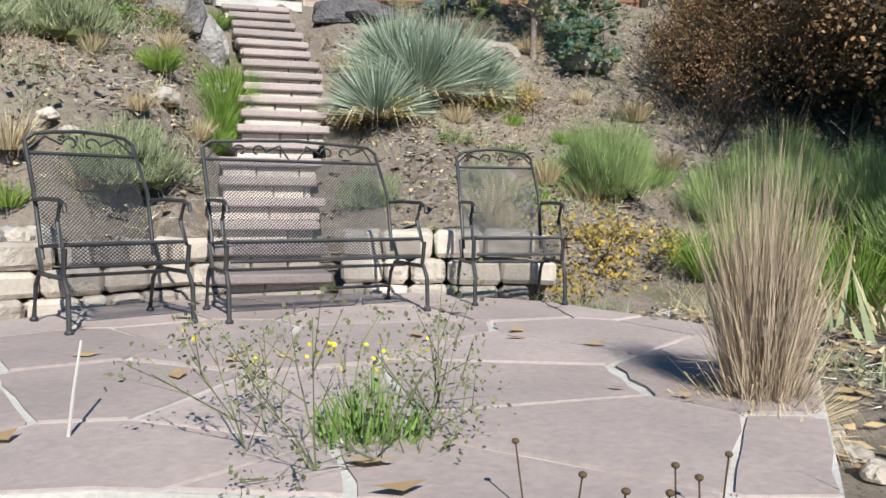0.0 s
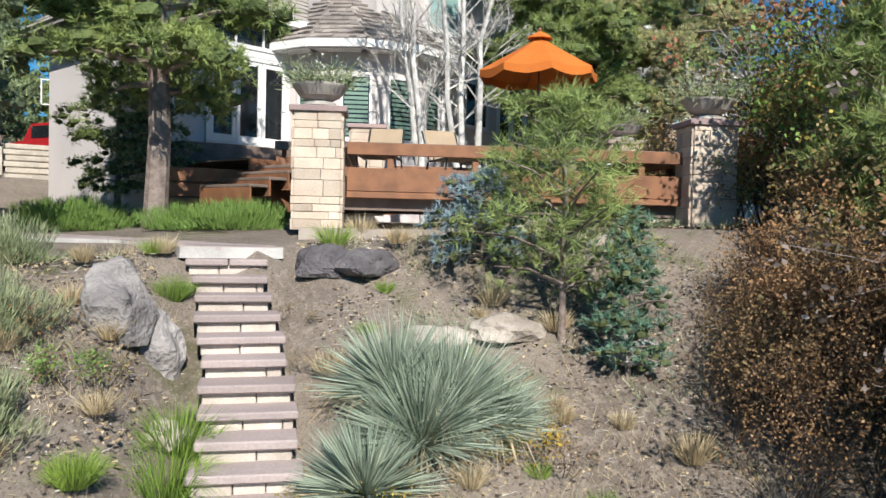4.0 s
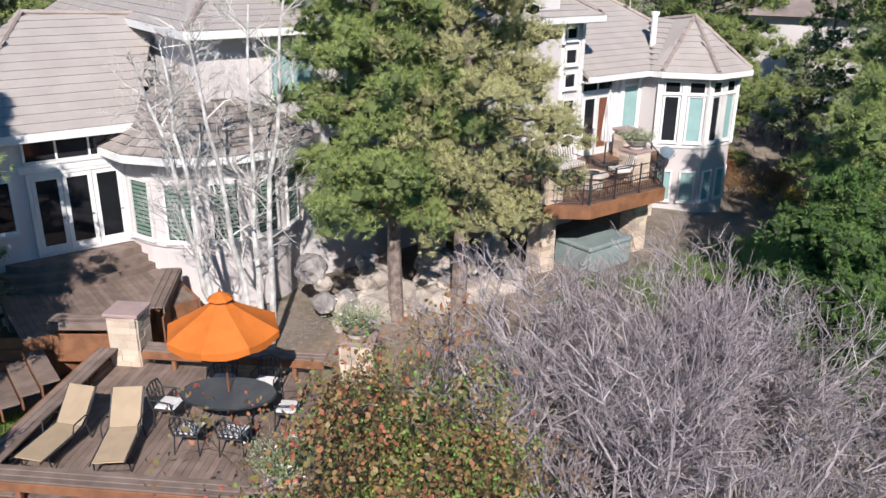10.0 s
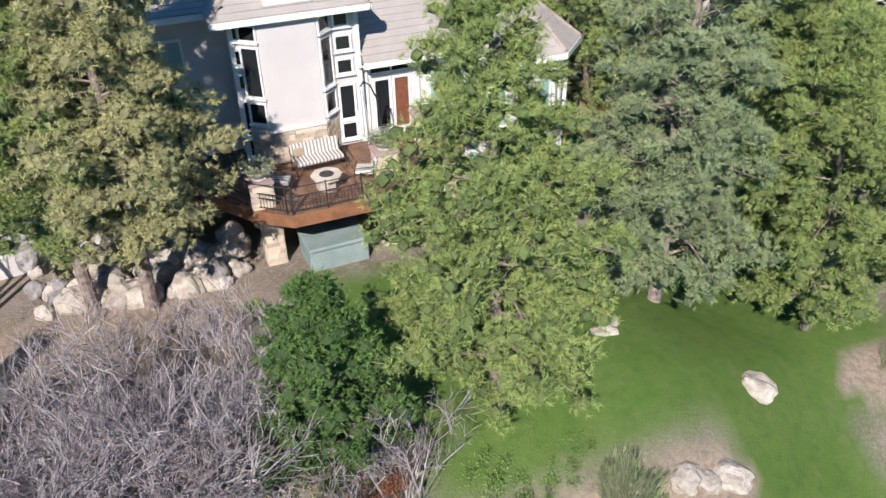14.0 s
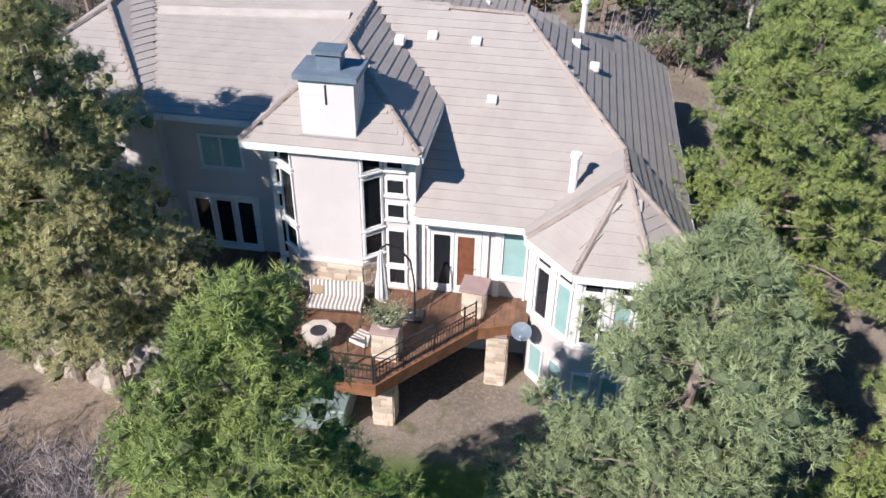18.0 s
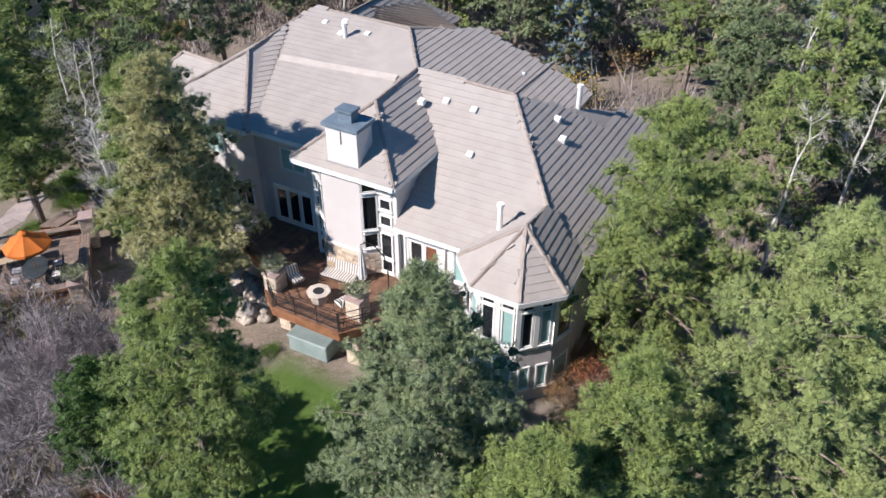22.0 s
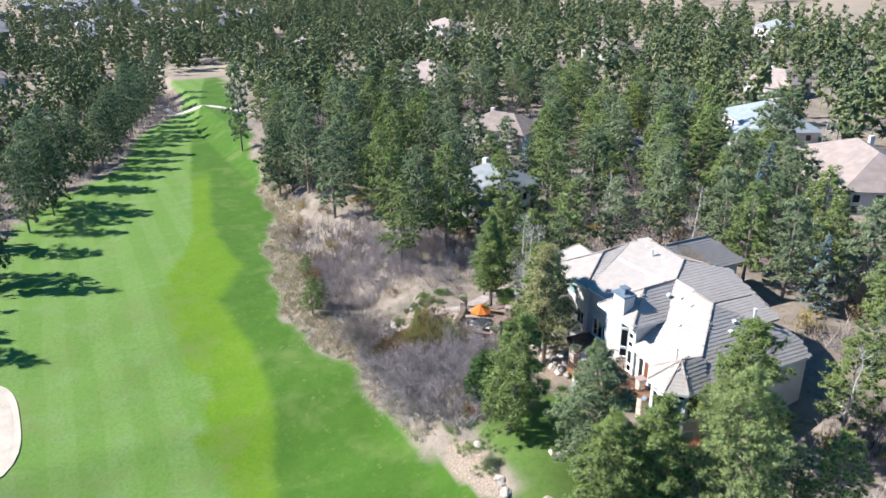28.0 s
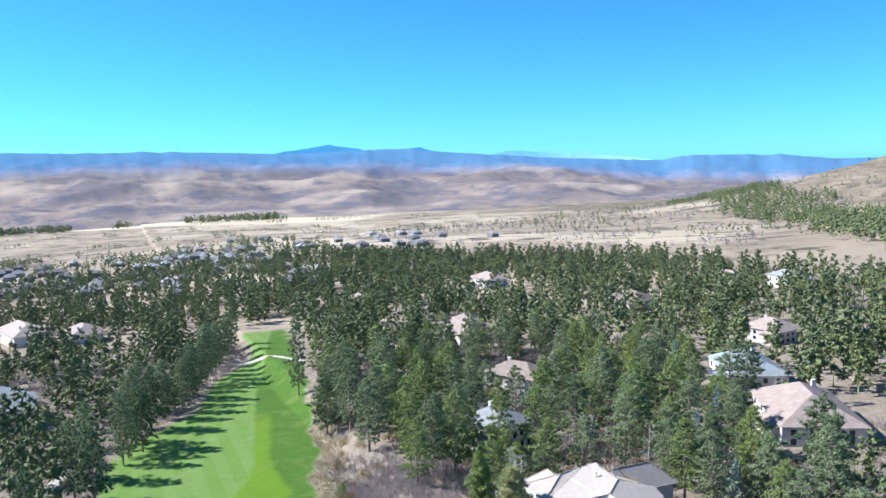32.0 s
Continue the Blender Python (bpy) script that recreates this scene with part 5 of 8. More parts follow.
# garden stair of thick slabs
stair = empty("garden_stair", None, "long stair of pink slabs with cream stone risers", "stair", kind="structure")
N = 19
A0, A1 = Vector((-27.88, -13.28)), Vector((-24.78, -8.43))
dirn = (A1 - A0).normalized()
ang = math.degrees(math.atan2(dirn.y, dirn.x)) - 90
rnd = random.Random(12)
for k in range(N):
    f = k / (N - 1)
    c = A0.lerp(A1, f)
    c = c + Vector((dirn.y, -dirn.x)) * ramp_of(f, [(0, -0.34), (0.12, -0.34), (0.3, -0.22), (0.4, -0.06), (0.63, 0.02), (0.78, -0.04), (1.0, -0.2)])
    z = PZ + 0.16 + (3.33 - 0.16) * f
    w = 0.41 + 0.03 * (1 - f) + rnd.uniform(-0.04, 0.05)
    m = pose(c.x, c.y, 0, 0, 0, ang + rnd.uniform(-3, 3))
    cut = rnd.uniform(-0.15, 0.2) if rnd.random() < 0.22 else None
    spans = [(-w, w)] if cut is None else [(-w, cut - 0.006), (cut + 0.006, w)]
    for a, b in spans:
        part("tread", boxed(a, b, -0.03 + rnd.uniform(-0.015, 0.015), 0.40, z - 0.078, z + rnd.uniform(-0.006, 0.006), m, 0.014), M_SLAB, stair)
    s = -w + 0.04
    while s < w - 0.05:
        ln = min(w - 0.04 - s, rnd.uniform(0.25, 0.6))
        part("riser_stone", boxed(s, s + ln - 0.008, 0.03 + rnd.uniform(0, 0.02), 0.4, z - 0.19, z - 0.08, m, 0.012), M_RISER, stair)
        s += ln

# dry-stone wall behind the patio
rnd = random.Random(21)
wallm = empty("garden_wall", None, "low dry-laid wall of rough cream blocks behind the patio", "wall", kind="structure")
for run in (((-30.2, -12.55), (-28.55, -12.75)), ((-27.55, -13.15), (-26.75, -14.05))):
    a, b = Vector(run[0]), Vector(run[1])
    ln, t = (b - a).length, math.degrees(math.atan2((b - a).y, (b - a).x))
    z = PZ - 0.1
    for row in range(3):
        h = rnd.uniform(0.16, 0.22)
        s = 0.0
        while s < ln:
            w = rnd.uniform(0.18, 0.42)
            bm = boxed(0.008, w - 0.008, -0.16 - rnd.uniform(0, 0.04), 0.18, 0.006, h - 0.006, None, 0.03)
            for v in bm.verts:
                v.co += Vector((noise.noise(v.co * 7 + Vector((s, row, 0))), noise.noise(v.co * 7 + Vector((0, s, row))), noise.noise(v.co * 7 + Vector((row, 0, s))))) * 0.025
            bmesh.ops.transform(bm, matrix=pose(a.x, a.y, z, 0, 0, t) @ pose(s, 0.05 * row, 0), verts=bm.verts)
            part("block", bm, M_RISER if rnd.random() < 0.6 else M_ROCK_PALE, wallm)
            s += w
        z += h
for k in range(12):
    rock("cobble", 60 + k, 0.11, 0.09, 0.08, M_ROCK if k % 2 else M_ROCK_PALE, -30.05 + 0.16 * (k % 5), -12.35 - 0.1 * (k // 5), -5.86 + 0.1 * (k // 5) * 0, k * 50, "smooth grey river cobble on the low wall", "rock", "cobbles on the wall")
for k in range(7):
    rock("edging_stone", 80 + k, 0.07, 0.05, 0.035, M_ROCK_PALE, -28.85 + 0.15 * k, -17.12 + 0.12 * k, -6.40, k * 70, "pale edging stone along the patio", "rock", "patio edging stones")

# boulders of the bank
for n, (x, y, sx, sy, sz, m, s, lab) in enumerate((
    (-26.55, -8.95, 0.38, 0.34, 0.5, M_ROCK, 1, "pitted grey boulder beside the stair"),
    (-26.5, -9.75, 0.34, 0.26, 0.14, M_ROCK_PALE, 2, "flat tan boulder at the stair's side"),
    (-26.15, -9.05, 0.26, 0.24, 0.42, M_ROCK, 21, "smaller pitted grey boulder beside the stair"),
    (-24.0, -8.9, 0.34, 0.26, 0.26, M_ROCK_DARK, 3, "long dark lava-like boulder at the stair's head"),
    (-23.6, -9.25, 0.46, 0.3, 0.22, M_ROCK_DARK, 4, "dark pitted boulder before the deck"),
    (-25.45, -12.98, 0.21, 0.17, 0.15, M_ROCK_PALE, 5, "tan boulder on the bank"),
    (-23.7, -10.5, 0.4, 0.3, 0.16, M_ROCK_PALE, 6, "flat pale boulder behind the yucca"),
    (-23.1, -10.9, 0.42, 0.3, 0.18, M_ROCK_PALE, 7, "pale rounded boulder below the spruce"),
    (-22.3, -12.0, 0.4, 0.3, 0.2, M_ROCK, 8, "grey boulder below the young pine"),
    (-21.6, -10.9, 0.4, 0.36, 0.4, M_ROCK_PALE, 9, "pale upright boulder by the gravel"),
    (-28.75, -11.3, 0.09, 0.08, 0.06, M_ROCK_PALE, 10, "small white stone on the bank"),
    (-28.85, -11.15, 0.08, 0.07, 0.06, M_ROCK_PALE, 11, "small white stone on the bank"),
    (-27.8, -11.05, 0.15, 0.12, 0.1, M_ROCK_PALE, 12, "small pale stone on the bank"),
    (-29.2, -10.2, 0.4, 0.3, 0.3, M_ROCK, 13, "grey boulder at the bank's side"),
    (7.15, -14.2, 0.62, 0.48, 0.40, M_ROCK_PALE, 14, "pale sandstone boulder on the lawn"),
    (3.4, -11.5, 0.42, 0.26, 0.2, M_ROCK_PALE, 15, "flat pale boulder on the lawn"),
    (3.8, -11.1, 0.34, 0.28, 0.22, M_ROCK_PALE, 22, "upright pale boulder on the lawn"),
    (-20.9, -9.3, 0.4, 0.2, 0.12, M_ROCK_PALE, 16, "flat pale stone by the gravel"),
)):
    rock("boulder", s, sx, sy, sz, m, x, y, ground_z(x, y) - 0.02, s * 47, lab)
rnd = random.Random(33)
for k, (x, y, s) in enumerate(((-1.6, -15.9, 0.5), (1.7, -16.3, 0.42), (3.1, -16.3, 0.55), (3.7, -16.5, 0.4), (4.4, -16.5, 0.6), (-4.3, -15.2, 0.35))):
    rock("bed_stone", 100 + k, s, s * 0.8, s * 0.6, M_ROCK_PALE if k < 5 else M_ROCK, x, y, ground_z(x, y), k * 31, "pale stone in the planted bed by the fairway", "rock", "stones of the planted bed")
for k in range(40):
    x, y = rnd.uniform(-3.0, 4.6), -17.1 + rnd.uniform(-1.0, 1.0)
    s = rnd.uniform(0.04, 0.12)
    rock("bed_stone", 110 + k, s, s * 0.8, s * 0.5, M_ROCK if k % 3 else M_ROCK_PALE, x, y, ground_z(x, y) - 0.01, k * 31, "small grey stone in the planted bed by the fairway", "rock", "stones of the planted bed")


# ---- things on the decks and the patio ----
def tubes(name, lines, r, parent, material=None, n=6):
    """One bent metal piece made of several welded tubes."""
    bm = bmesh.new()
    for ln in lines:
        tube(bm, ln, r, n=n)
    return part(name, bm, material or M_IRON, parent)


def mesh_panel(name, parent, p00, p10, p11, p01, nu, nv, r=0.0022):
    """A woven wire panel between four corners, as crossing flat wires."""
    P = [Vector(p) for p in (p00, p10, p11, p01)]
    vs, fs = [], []
    nrm = (P[1] - P[0]).cross(P[3] - P[0]).normalized()

    def strip(a, b, side):
        i = len(vs)
        w = side * r
        vs.extend([tuple(a - w), tuple(a + w), tuple(b + w), tuple(b - w)])
        fs.append((i, i + 1, i + 2, i + 3))
    for k in range(nu + nv):
        t = k / (nu + nv - 1)
        # two families of slanting wires
        for flip in (0, 1):
            d = nv / nu
            s0 = t * (1 + d) - d
            a, b = max(0.0, s0), min(1.0, s0 + d)
            if b <= a:
                continue
            va, vb = (a - s0) / d, (b - s0) / d
            ua, ub = (a, b) if not flip else (1 - a, 1 - b)

            def at(u, v):
                return P[0].lerp(P[1], u).lerp(P[3].lerp(P[2], u), v)
            pa, pb = at(ua, va), at(ub, vb)
            strip(pa, pb, (pb - pa).normalized().cross(nrm))
    me = mesh_of(name, vs, fs, M_IRON)
    return child(name, me, parent)




def iron_seat(x, y, turn, w, label, name="patio_chair", glider=False):
    """A garden seat of black iron: tube frame, expanded-metal seat and back, scrolled crest. Local +y is its back."""
    e = empty(name, pose(x, y, PZ, 0, 0, turn), label, "chair" if not glider else "glider bench", "" if glider else "iron patio chairs")
    h = w / 2
    d = 0.46
    sz = 0.42
    bt, bb = (0, 0.28 + d / 2, 1.03), (0, d / 2 - 0.02, sz - 0.02)
    # back frame with scrolls
    tubes("back_frame", [[(-h, bb[1], sz - 0.08), (-h - 0.01, bb[1] + 0.10, 0.7), (-h, bt[1], 0.99), (-h + 0.05, bt[1] + 0.01, 1.03), (-h * 0.5, bt[1] + 0.01, 1.045), (0, bt[1] + 0.01, 1.055), (h * 0.5, bt[1] + 0.01, 1.045), (h - 0.05, bt[1] + 0.01, 1.03), (h, bt[1], 0.99), (h + 0.01, bb[1] + 0.10, 0.7), (h, bb[1], sz - 0.08)], [(-h, bt[1] - 0.03, 0.92), (h, bt[1] - 0.03, 0.92)]], 0.012, e)
    for c in ((-0.5, 0.5) if glider else (0,)):
        for sgn in (-1, 1):
            pts = []
            for k in range(12):
                a = k / 11 * 4.6
                r = 0.052 * (1 - k / 14)
                pts.append((c * h + sgn * (0.055 + r * math.cos(a)), bt[1] - 0.005, 0.975 + r * math.sin(a)))
            pts = [(c * h + sgn * (0.30 if not glider else 0.26), bt[1] - 0.01, 0.93), (c * h + sgn * 0.2, bt[1] - 0.005, 1.02)] + pts
            tubes("scroll", [pts], 0.007, e, n=5)
    mesh_panel("back_mesh", e, (-h + 0.01, bb[1], sz), (h - 0.01, bb[1], sz), (h - 0.01, bt[1] - 0.03, 0.92), (-h + 0.01, bt[1] - 0.03, 0.92), int(w * 46), 26)
    mesh_panel("seat_mesh", e, (-h + 0.01, -d / 2, sz + 0.02), (h - 0.01, -d / 2, sz + 0.02), (h - 0.01, d / 2, sz - 0.01), (-h + 0.01, d / 2, sz - 0.01), int(w * 46), 24)
    mesh_panel("seat_apron", e, (-h + 0.01, -d / 2 - 0.01, sz - 0.09), (h - 0.01, -d / 2 - 0.01, sz - 0.09), (h - 0.01, -d / 2, sz + 0.02), (-h + 0.01, -d / 2, sz + 0.02), int(w * 46), 6)
    tubes("seat_frame", [[(-h, -d / 2, sz + 0.02), (h, -d / 2, sz + 0.02)], [(-h, d / 2, sz - 0.01), (h, d / 2, sz - 0.01)], [(-h, -d / 2, sz + 0.02), (-h, d / 2, sz - 0.01)], [(h, -d / 2, sz + 0.02), (h, d / 2, sz - 0.01)], [(-h, -d / 2, sz - 0.09), (h, -d / 2, sz - 0.09)]], 0.011, e)
    for s in (-1, 1):
        X = s * (h + 0.02)
        tubes("arm", [[(X, bb[1] + 0.08, 0.66), (X, 0.1, 0.665), (X, -0.16, 0.66), (X, -0.24, 0.635), (X, -0.25, 0.60)], [(X, -0.18, 0.655), (X, -0.12, 0.55), (X, -0.2, sz)]], 0.012, e)
        tubes("leg", [[(X, -0.28, 0.02), (X, -0.27, 0.20), (X, -0.22, 0.27), (X, 0.2, 0.27), (X, 0.27, 0.2), (X, 0.32, 0.02)], [(X, -0.2, 0.27), (X, -d / 2, sz)], [(X, 0.15, 0.27), (X, d / 2, sz - 0.02)]], 0.013, e)
        for yy in (-0.28, 0.32):
            part("foot", revolve([(0.022, 0.0), (0.024, 0.012), (0.016, 0.022)], 8), M_IRON, e).matrix_basis = pose(X, yy, 0)
    tubes("stretcher", [[(-h - 0.02, 0.05, 0.26), (h + 0.02, 0.05, 0.26)]] + ([[(-h - 0.02, 0.3, 0.1), (h + 0.02, 0.3, 0.1)]] if glider else []), 0.011, e)
    return e


iron_seat(-28.40, -13.93, -20, 1.16, "black iron glider bench with scrolled back and mesh seat", "glider_bench", True)
iron_seat(-29.47, -13.52, -6, 0.60, "black iron patio chair with scrolled crest and mesh seat")
iron_seat(-27.14, -14.42, -38, 0.56, "black iron patio chair with scrolled crest and mesh seat")


# parasol over the dining table
def local(lx, ly, z=DZ, turn=0):
    return DK @ pose(lx, ly, z, 0, 0, turn)


um = empty("patio_umbrella", local(3.91, 2.98), "open orange canvas patio umbrella on a pole", "umbrella")
n, top, rim, R = 8, 2.88, 2.20, 1.14
bm = bmesh.new()
for k in range(n):
    a0, a1 = 2 * math.pi * k / n, 2 * math.pi * (k + 1) / n
    grid = []
    for i in range(5):
        f = i / 4
        rr, zz = R * f, top - (top - rim) * f ** 0.92
        row = []
        for j in range(5):
            g = j / 4
            a = a0 + (a1 - a0) * g
            flat = math.cos((a1 - a0) / 2) / math.cos((g - 0.5) * (a1 - a0))
            row.append(bm.verts.new((rr * flat * math.cos(a), rr * flat * math.sin(a), zz - 0.05 * f * f * math.sin(math.pi * g))))
        grid.append(row)
    for i in range(4):
        for j in range(4):
            if i == 0 and False:
                continue
            bm.faces.new((grid[i][j], grid[i + 1][j], grid[i + 1][j + 1], grid[i][j + 1]))
    for j in range(4):
        lo0, lo1 = grid[4][j].co - Vector((0, 0, 0.13 + 0.03 * math.sin(math.pi * j / 4))), grid[4][j + 1].co - Vector((0, 0, 0.13 + 0.03 * math.sin(math.pi * (j + 1) / 4)))
        bm.faces.new((grid[4][j], bm.verts.new(lo0), bm.verts.new(lo1), grid[4][j + 1]))
bmesh.ops.remove_doubles(bm, verts=bm.verts, dist=0.0005)
canopy = part("canopy", bm, M_CANVAS, um)
part("vent_cap", revolve([(0.26, 2.82), (0.2, 2.88), (0.02, 2.97)], 8), M_CANVAS, canopy)
tubes("pole", [[(0, 0, 0), (0, 0, 2.9)]], 0.022, um, M_DOORWOOD, 8)
part("finial", revolve([(0.02, 2.96), (0.035, 3.0), (0.015, 3.04)], 8), M_WOOD, um)
for k in range(8):
    a = 2 * math.pi * k / 8
    tubes("rib", [[(0, 0, 2.83), (R * 0.98 * math.cos(a), R * 0.98 * math.sin(a), rim - 0.02)]], 0.008, um, M_DOORWOOD, 4)

tb = empty("dining_table", local(3.9, 2.98), "oval patio table with a dark glass top and iron legs", "table")
oval = [(0.98 * math.cos(a), 0.62 * math.sin(a)) for a in [2 * math.pi * k / 28 for k in range(28)]]
part("top", prism(bmesh.new(), oval, 0.715, 0.735), M_TABLE, tb)
part("rim", prism(bmesh.new(), [(x * 1.02, y * 1.03) for x, y in oval], 0.69, 0.714), M_IRON, tb)
for a, b in ((-1, -1), (1, -1), (1, 1), (-1, 1)):
    tubes("leg", [[(a * 0.55, b * 0.3, 0.7), (a * 0.45, b * 0.24, 0.4), (a * 0.6, b * 0.34, 0)]], 0.02, tb)


def dining_chair(m):
    e = empty("dining_chair", m, "black cast-metal dining chair with lattice back and white cushion", "chair", "dining chairs on the deck")
    part("seat", boxed(-0.25, 0.25, -0.25, 0.22, 0.40, 0.43, None, 0.01), M_IRON, e)
    part("cushion", boxed(-0.23, 0.23, -0.24, 0.2, 0.432, 0.49, None, 0.025), M_CUSHION, e)
    lines = [[(-0.24, 0.22, 0.42), (-0.26, 0.27, 0.7), (-0.22, 0.32, 0.88), (0, 0.33, 0.93), (0.22, 0.32, 0.88), (0.26, 0.27, 0.7), (0.24, 0.22, 0.42)]]
    tubes("back_frame", lines, 0.016, e)
    lat = []
    for k in range(-4, 5):
        lat.append([(k * 0.055, 0.24, 0.46), (k * 0.055 + 0.06 * (-1) ** k, 0.285, 0.68), (k * 0.05, 0.325, 0.88 + 0.02 * (4 - abs(k)) / 4)])
    for z in (0.55, 0.66, 0.77):
        lat.append([(-0.25, 0.2 + 0.13 * (z - 0.42) / 0.46 + 0.04, z), (0, 0.28 + 0.02, z + 0.04), (0.25, 0.2 + 0.13 * (z - 0.42) / 0.46 + 0.04, z)])
    tubes("lattice", lat, 0.011, e, n=4)
    for s in (-1, 1):
        tubes("arm", [[(s * 0.26, 0.26, 0.66), (s * 0.29, 0.0, 0.66), (s * 0.28, -0.2, 0.63), (s * 0.27, -0.22, 0.42)]], 0.015, e)
        for yy in (-0.22, 0.2):
            tubes("leg", [[(s * 0.23, yy, 0.4), (s * 0.25, yy * 1.15, 0)]], 0.015, e)
    return e


c0 = dining_chair(local(3.45, 2.0, DZ, 180))
for lx, ly, t in ((4.35, 2.0, 178), (3.4, 3.95, 4), (4.35, 3.95, -5), (2.65, 2.85, 85), (5.15, 3.0, -92)):
    copy_thing(c0, local(lx, ly, DZ, t))


def chaise(m, label):
    e = empty("chaise_lounge", m, label, "lounge chair", "chaise lounges")
    part("seat_sling", boxed(-0.29, 0.29, -0.95, 0.25, 0.36, 0.385, None, 0.01), M_TAN, e)
    part("back_sling", boxed(-0.29, 0.29, 0.0, 0.80, 0, 0.025, pose(0, 0.26, 0.365, 48, 0, 0), 0.01), M_TAN, e)
    for s in (-1, 1):
        tubes("side_rail", [[(s * 0.31, -1.0, 0.36), (s * 0.31, 0.28, 0.36), (s * 0.31, 0.80, 0.95)]], 0.017, e)
        tubes("armrest", [[(s * 0.33, -0.1, 0.36), (s * 0.35, -0.05, 0.58), (s * 0.35, 0.3, 0.6), (s * 0.33, 0.42, 0.5)]], 0.016, e)
        for yy in (-0.8, 0.35):
            tubes("leg", [[(s * 0.31, yy, 0.36), (s * 0.33, yy + 0.06, 0.02)]], 0.017, e)
    tubes("cross_bar", [[(-0.31, -0.8, 0.1), (0.31, -0.8, 0.1)]], 0.012, e)
    return e


chaise(local(0.95, 1.75, DZ, -7), "chaise lounge with tan sling, back raised, on the deck")
chaise(local(2.15, 1.8, DZ, 12), "chaise lounge with tan sling, back raised, on the deck")


# seating on the raised deck
def sofa(name, m, w, label, group=""):
    e = empty(name, m, label, "sofa" if w > 1 else "armchair", group)
    part("seat_cushion", boxed(-w / 2, w / 2, -0.3, 0.3, 0.36, 0.5, None, 0.03), M_STRIPE, e)
    part("back_cushion", boxed(-w / 2, w / 2, 0, 0.12, 0, 0.52, pose(0, 0.26, 0.46, -14, 0, 0), 0.03), M_STRIPE, e)
    for s in (-1, 1):
        tubes("arm", [[(s * (w / 2 + 0.04), 0.4, 0.66), (s * (w / 2 + 0.05), -0.1, 0.64), (s * (w / 2 + 0.04), -0.32, 0.58), (s * (w / 2 + 0.04), -0.32, 0.0)]], 0.016, e)
        tubes("leg", [[(s * (w / 2 + 0.04), 0.38, 0.9), (s * (w / 2 + 0.04), 0.3, 0.0)]], 0.016, e)
    tubes("seat_frame", [[(-w / 2 - 0.04, -0.3, 0.35), (w / 2 + 0.04, -0.3, 0.35)], [(-w / 2 - 0.04, 0.3, 0.35), (w / 2 + 0.04, 0.3, 0.35)]], 0.016, e)
    return e


so = sofa("outdoor_sofa", pose(-2.75, -1.85, 0, 0, 0, 4), 1.75, "striped grey and white outdoor sofa on the raised deck")
part("pillow", boxed(-0.2, 0.2, -0.06, 0.06, 0.5, 0.82, pose(-0.55, 0.1, 0.05, -20, 0, 12), 0.05), M_TAN, so)
ac = sofa("outdoor_armchair", pose(-4.35, -3.0, 0, 0, 0, 68), 0.58, "striped outdoor armchair beside the fire pit", "striped armchairs")
copy_thing(ac, pose(-1.5, -3.35, 0, 0, 0, -112))
fp = empty("fire_pit", pose(-2.85, -3.35, 0, 0, 0, 10), "octagonal stone fire pit table with a dark bowl", "fire pit")
octf = [(0.55 * math.cos(radians(22.5 + 45 * k)), 0.55 * math.sin(radians(22.5 + 45 * k))) for k in range(8)]
part("table_ring", prism(bmesh.new(), octf, 0.44, 0.52), M_RISER, fp)
part("base", prism(bmesh.new(), [(x * 0.7, y * 0.7) for x, y in octf], 0.0, 0.44), M_RISER, fp)
part("fire_bowl", revolve([(0.12, 0.45), (0.26, 0.53), (0.24, 0.545), (0.1, 0.53)], 12), M_IRON, fp)
cu = empty("closed_umbrella", pose(-1.12, -2.3, 0), "closed pale striped cantilever umbrella on the raised deck", "umbrella")
bm = bmesh.new()
rings = []
for r, z in ((0.03, 1.15), (0.17, 1.2), (0.15, 1.7), (0.10, 2.3), (0.06, 2.8), (0.015, 2.98)):
    rings.append([bm.verts.new((r * (1 + 0.28 * (k % 2)) * math.cos(math.pi * k / 8), r * (1 + 0.28 * (k % 2)) * math.sin(math.pi * k / 8), z + 0.03 * (k % 2))) for k in range(16)])
for p, q in zip(rings, rings[1:]):
    for k in range(16):
        bm.faces.new((p[k], p[(k + 1) % 16], q[(k + 1) % 16], q[k]))
part("folded_canopy", bm, M_PALE_CLOTH, cu)
tubes("curved_arm", [[(0.85, 0.75, 0.0), (0.85, 0.75, 1.3), (0.75, 0.66, 2.2), (0.45, 0.4, 2.85), (0.15, 0.13, 3.1), (0, 0, 3.0)]], 0.032, cu, None, 8)
part("base", boxed(0.55, 1.15, 0.45, 1.05, 0, 0.07, None, 0.02), M_IRON, cu)

# parked pickup and basketball hoop on the drive
M_RED = mat("red_car_paint", (0.42, 0.02, 0.025), 0.25, (0.38, 0.018, 0.022), 2, 10, 0)
M_RUBBER = mat("tyre_rubber", (0.02, 0.02, 0.02), 0.8, (0.03, 0.03, 0.03), 8, 50, 0.1)
gx, gy = -16.2, 17.6
car = empty("pickup_truck", pose(gx, gy, ground_z(gx, gy), 0, 0, 100), "red pickup truck parked on the drive", "truck")
body = bmesh.new()
side = [(-2.6, 0.45), (2.6, 0.45), (2.6, 0.95), (1.5, 1.05), (0.9, 1.7), (-0.7, 1.72), (-0.8, 1.05), (-2.6, 1.05)]
vl = [body.verts.new((x, -0.95, z)) for x, z in side]
vr = [body.verts.new((x, 0.95, z)) for x, z in side]
body.faces.new(vl)
body.faces.new(vr[::-1])
for k in range(len(side)):
    body.faces.new((vl[k], vr[k], vr[(k + 1) % len(side)], vl[(k + 1) % len(side)]))
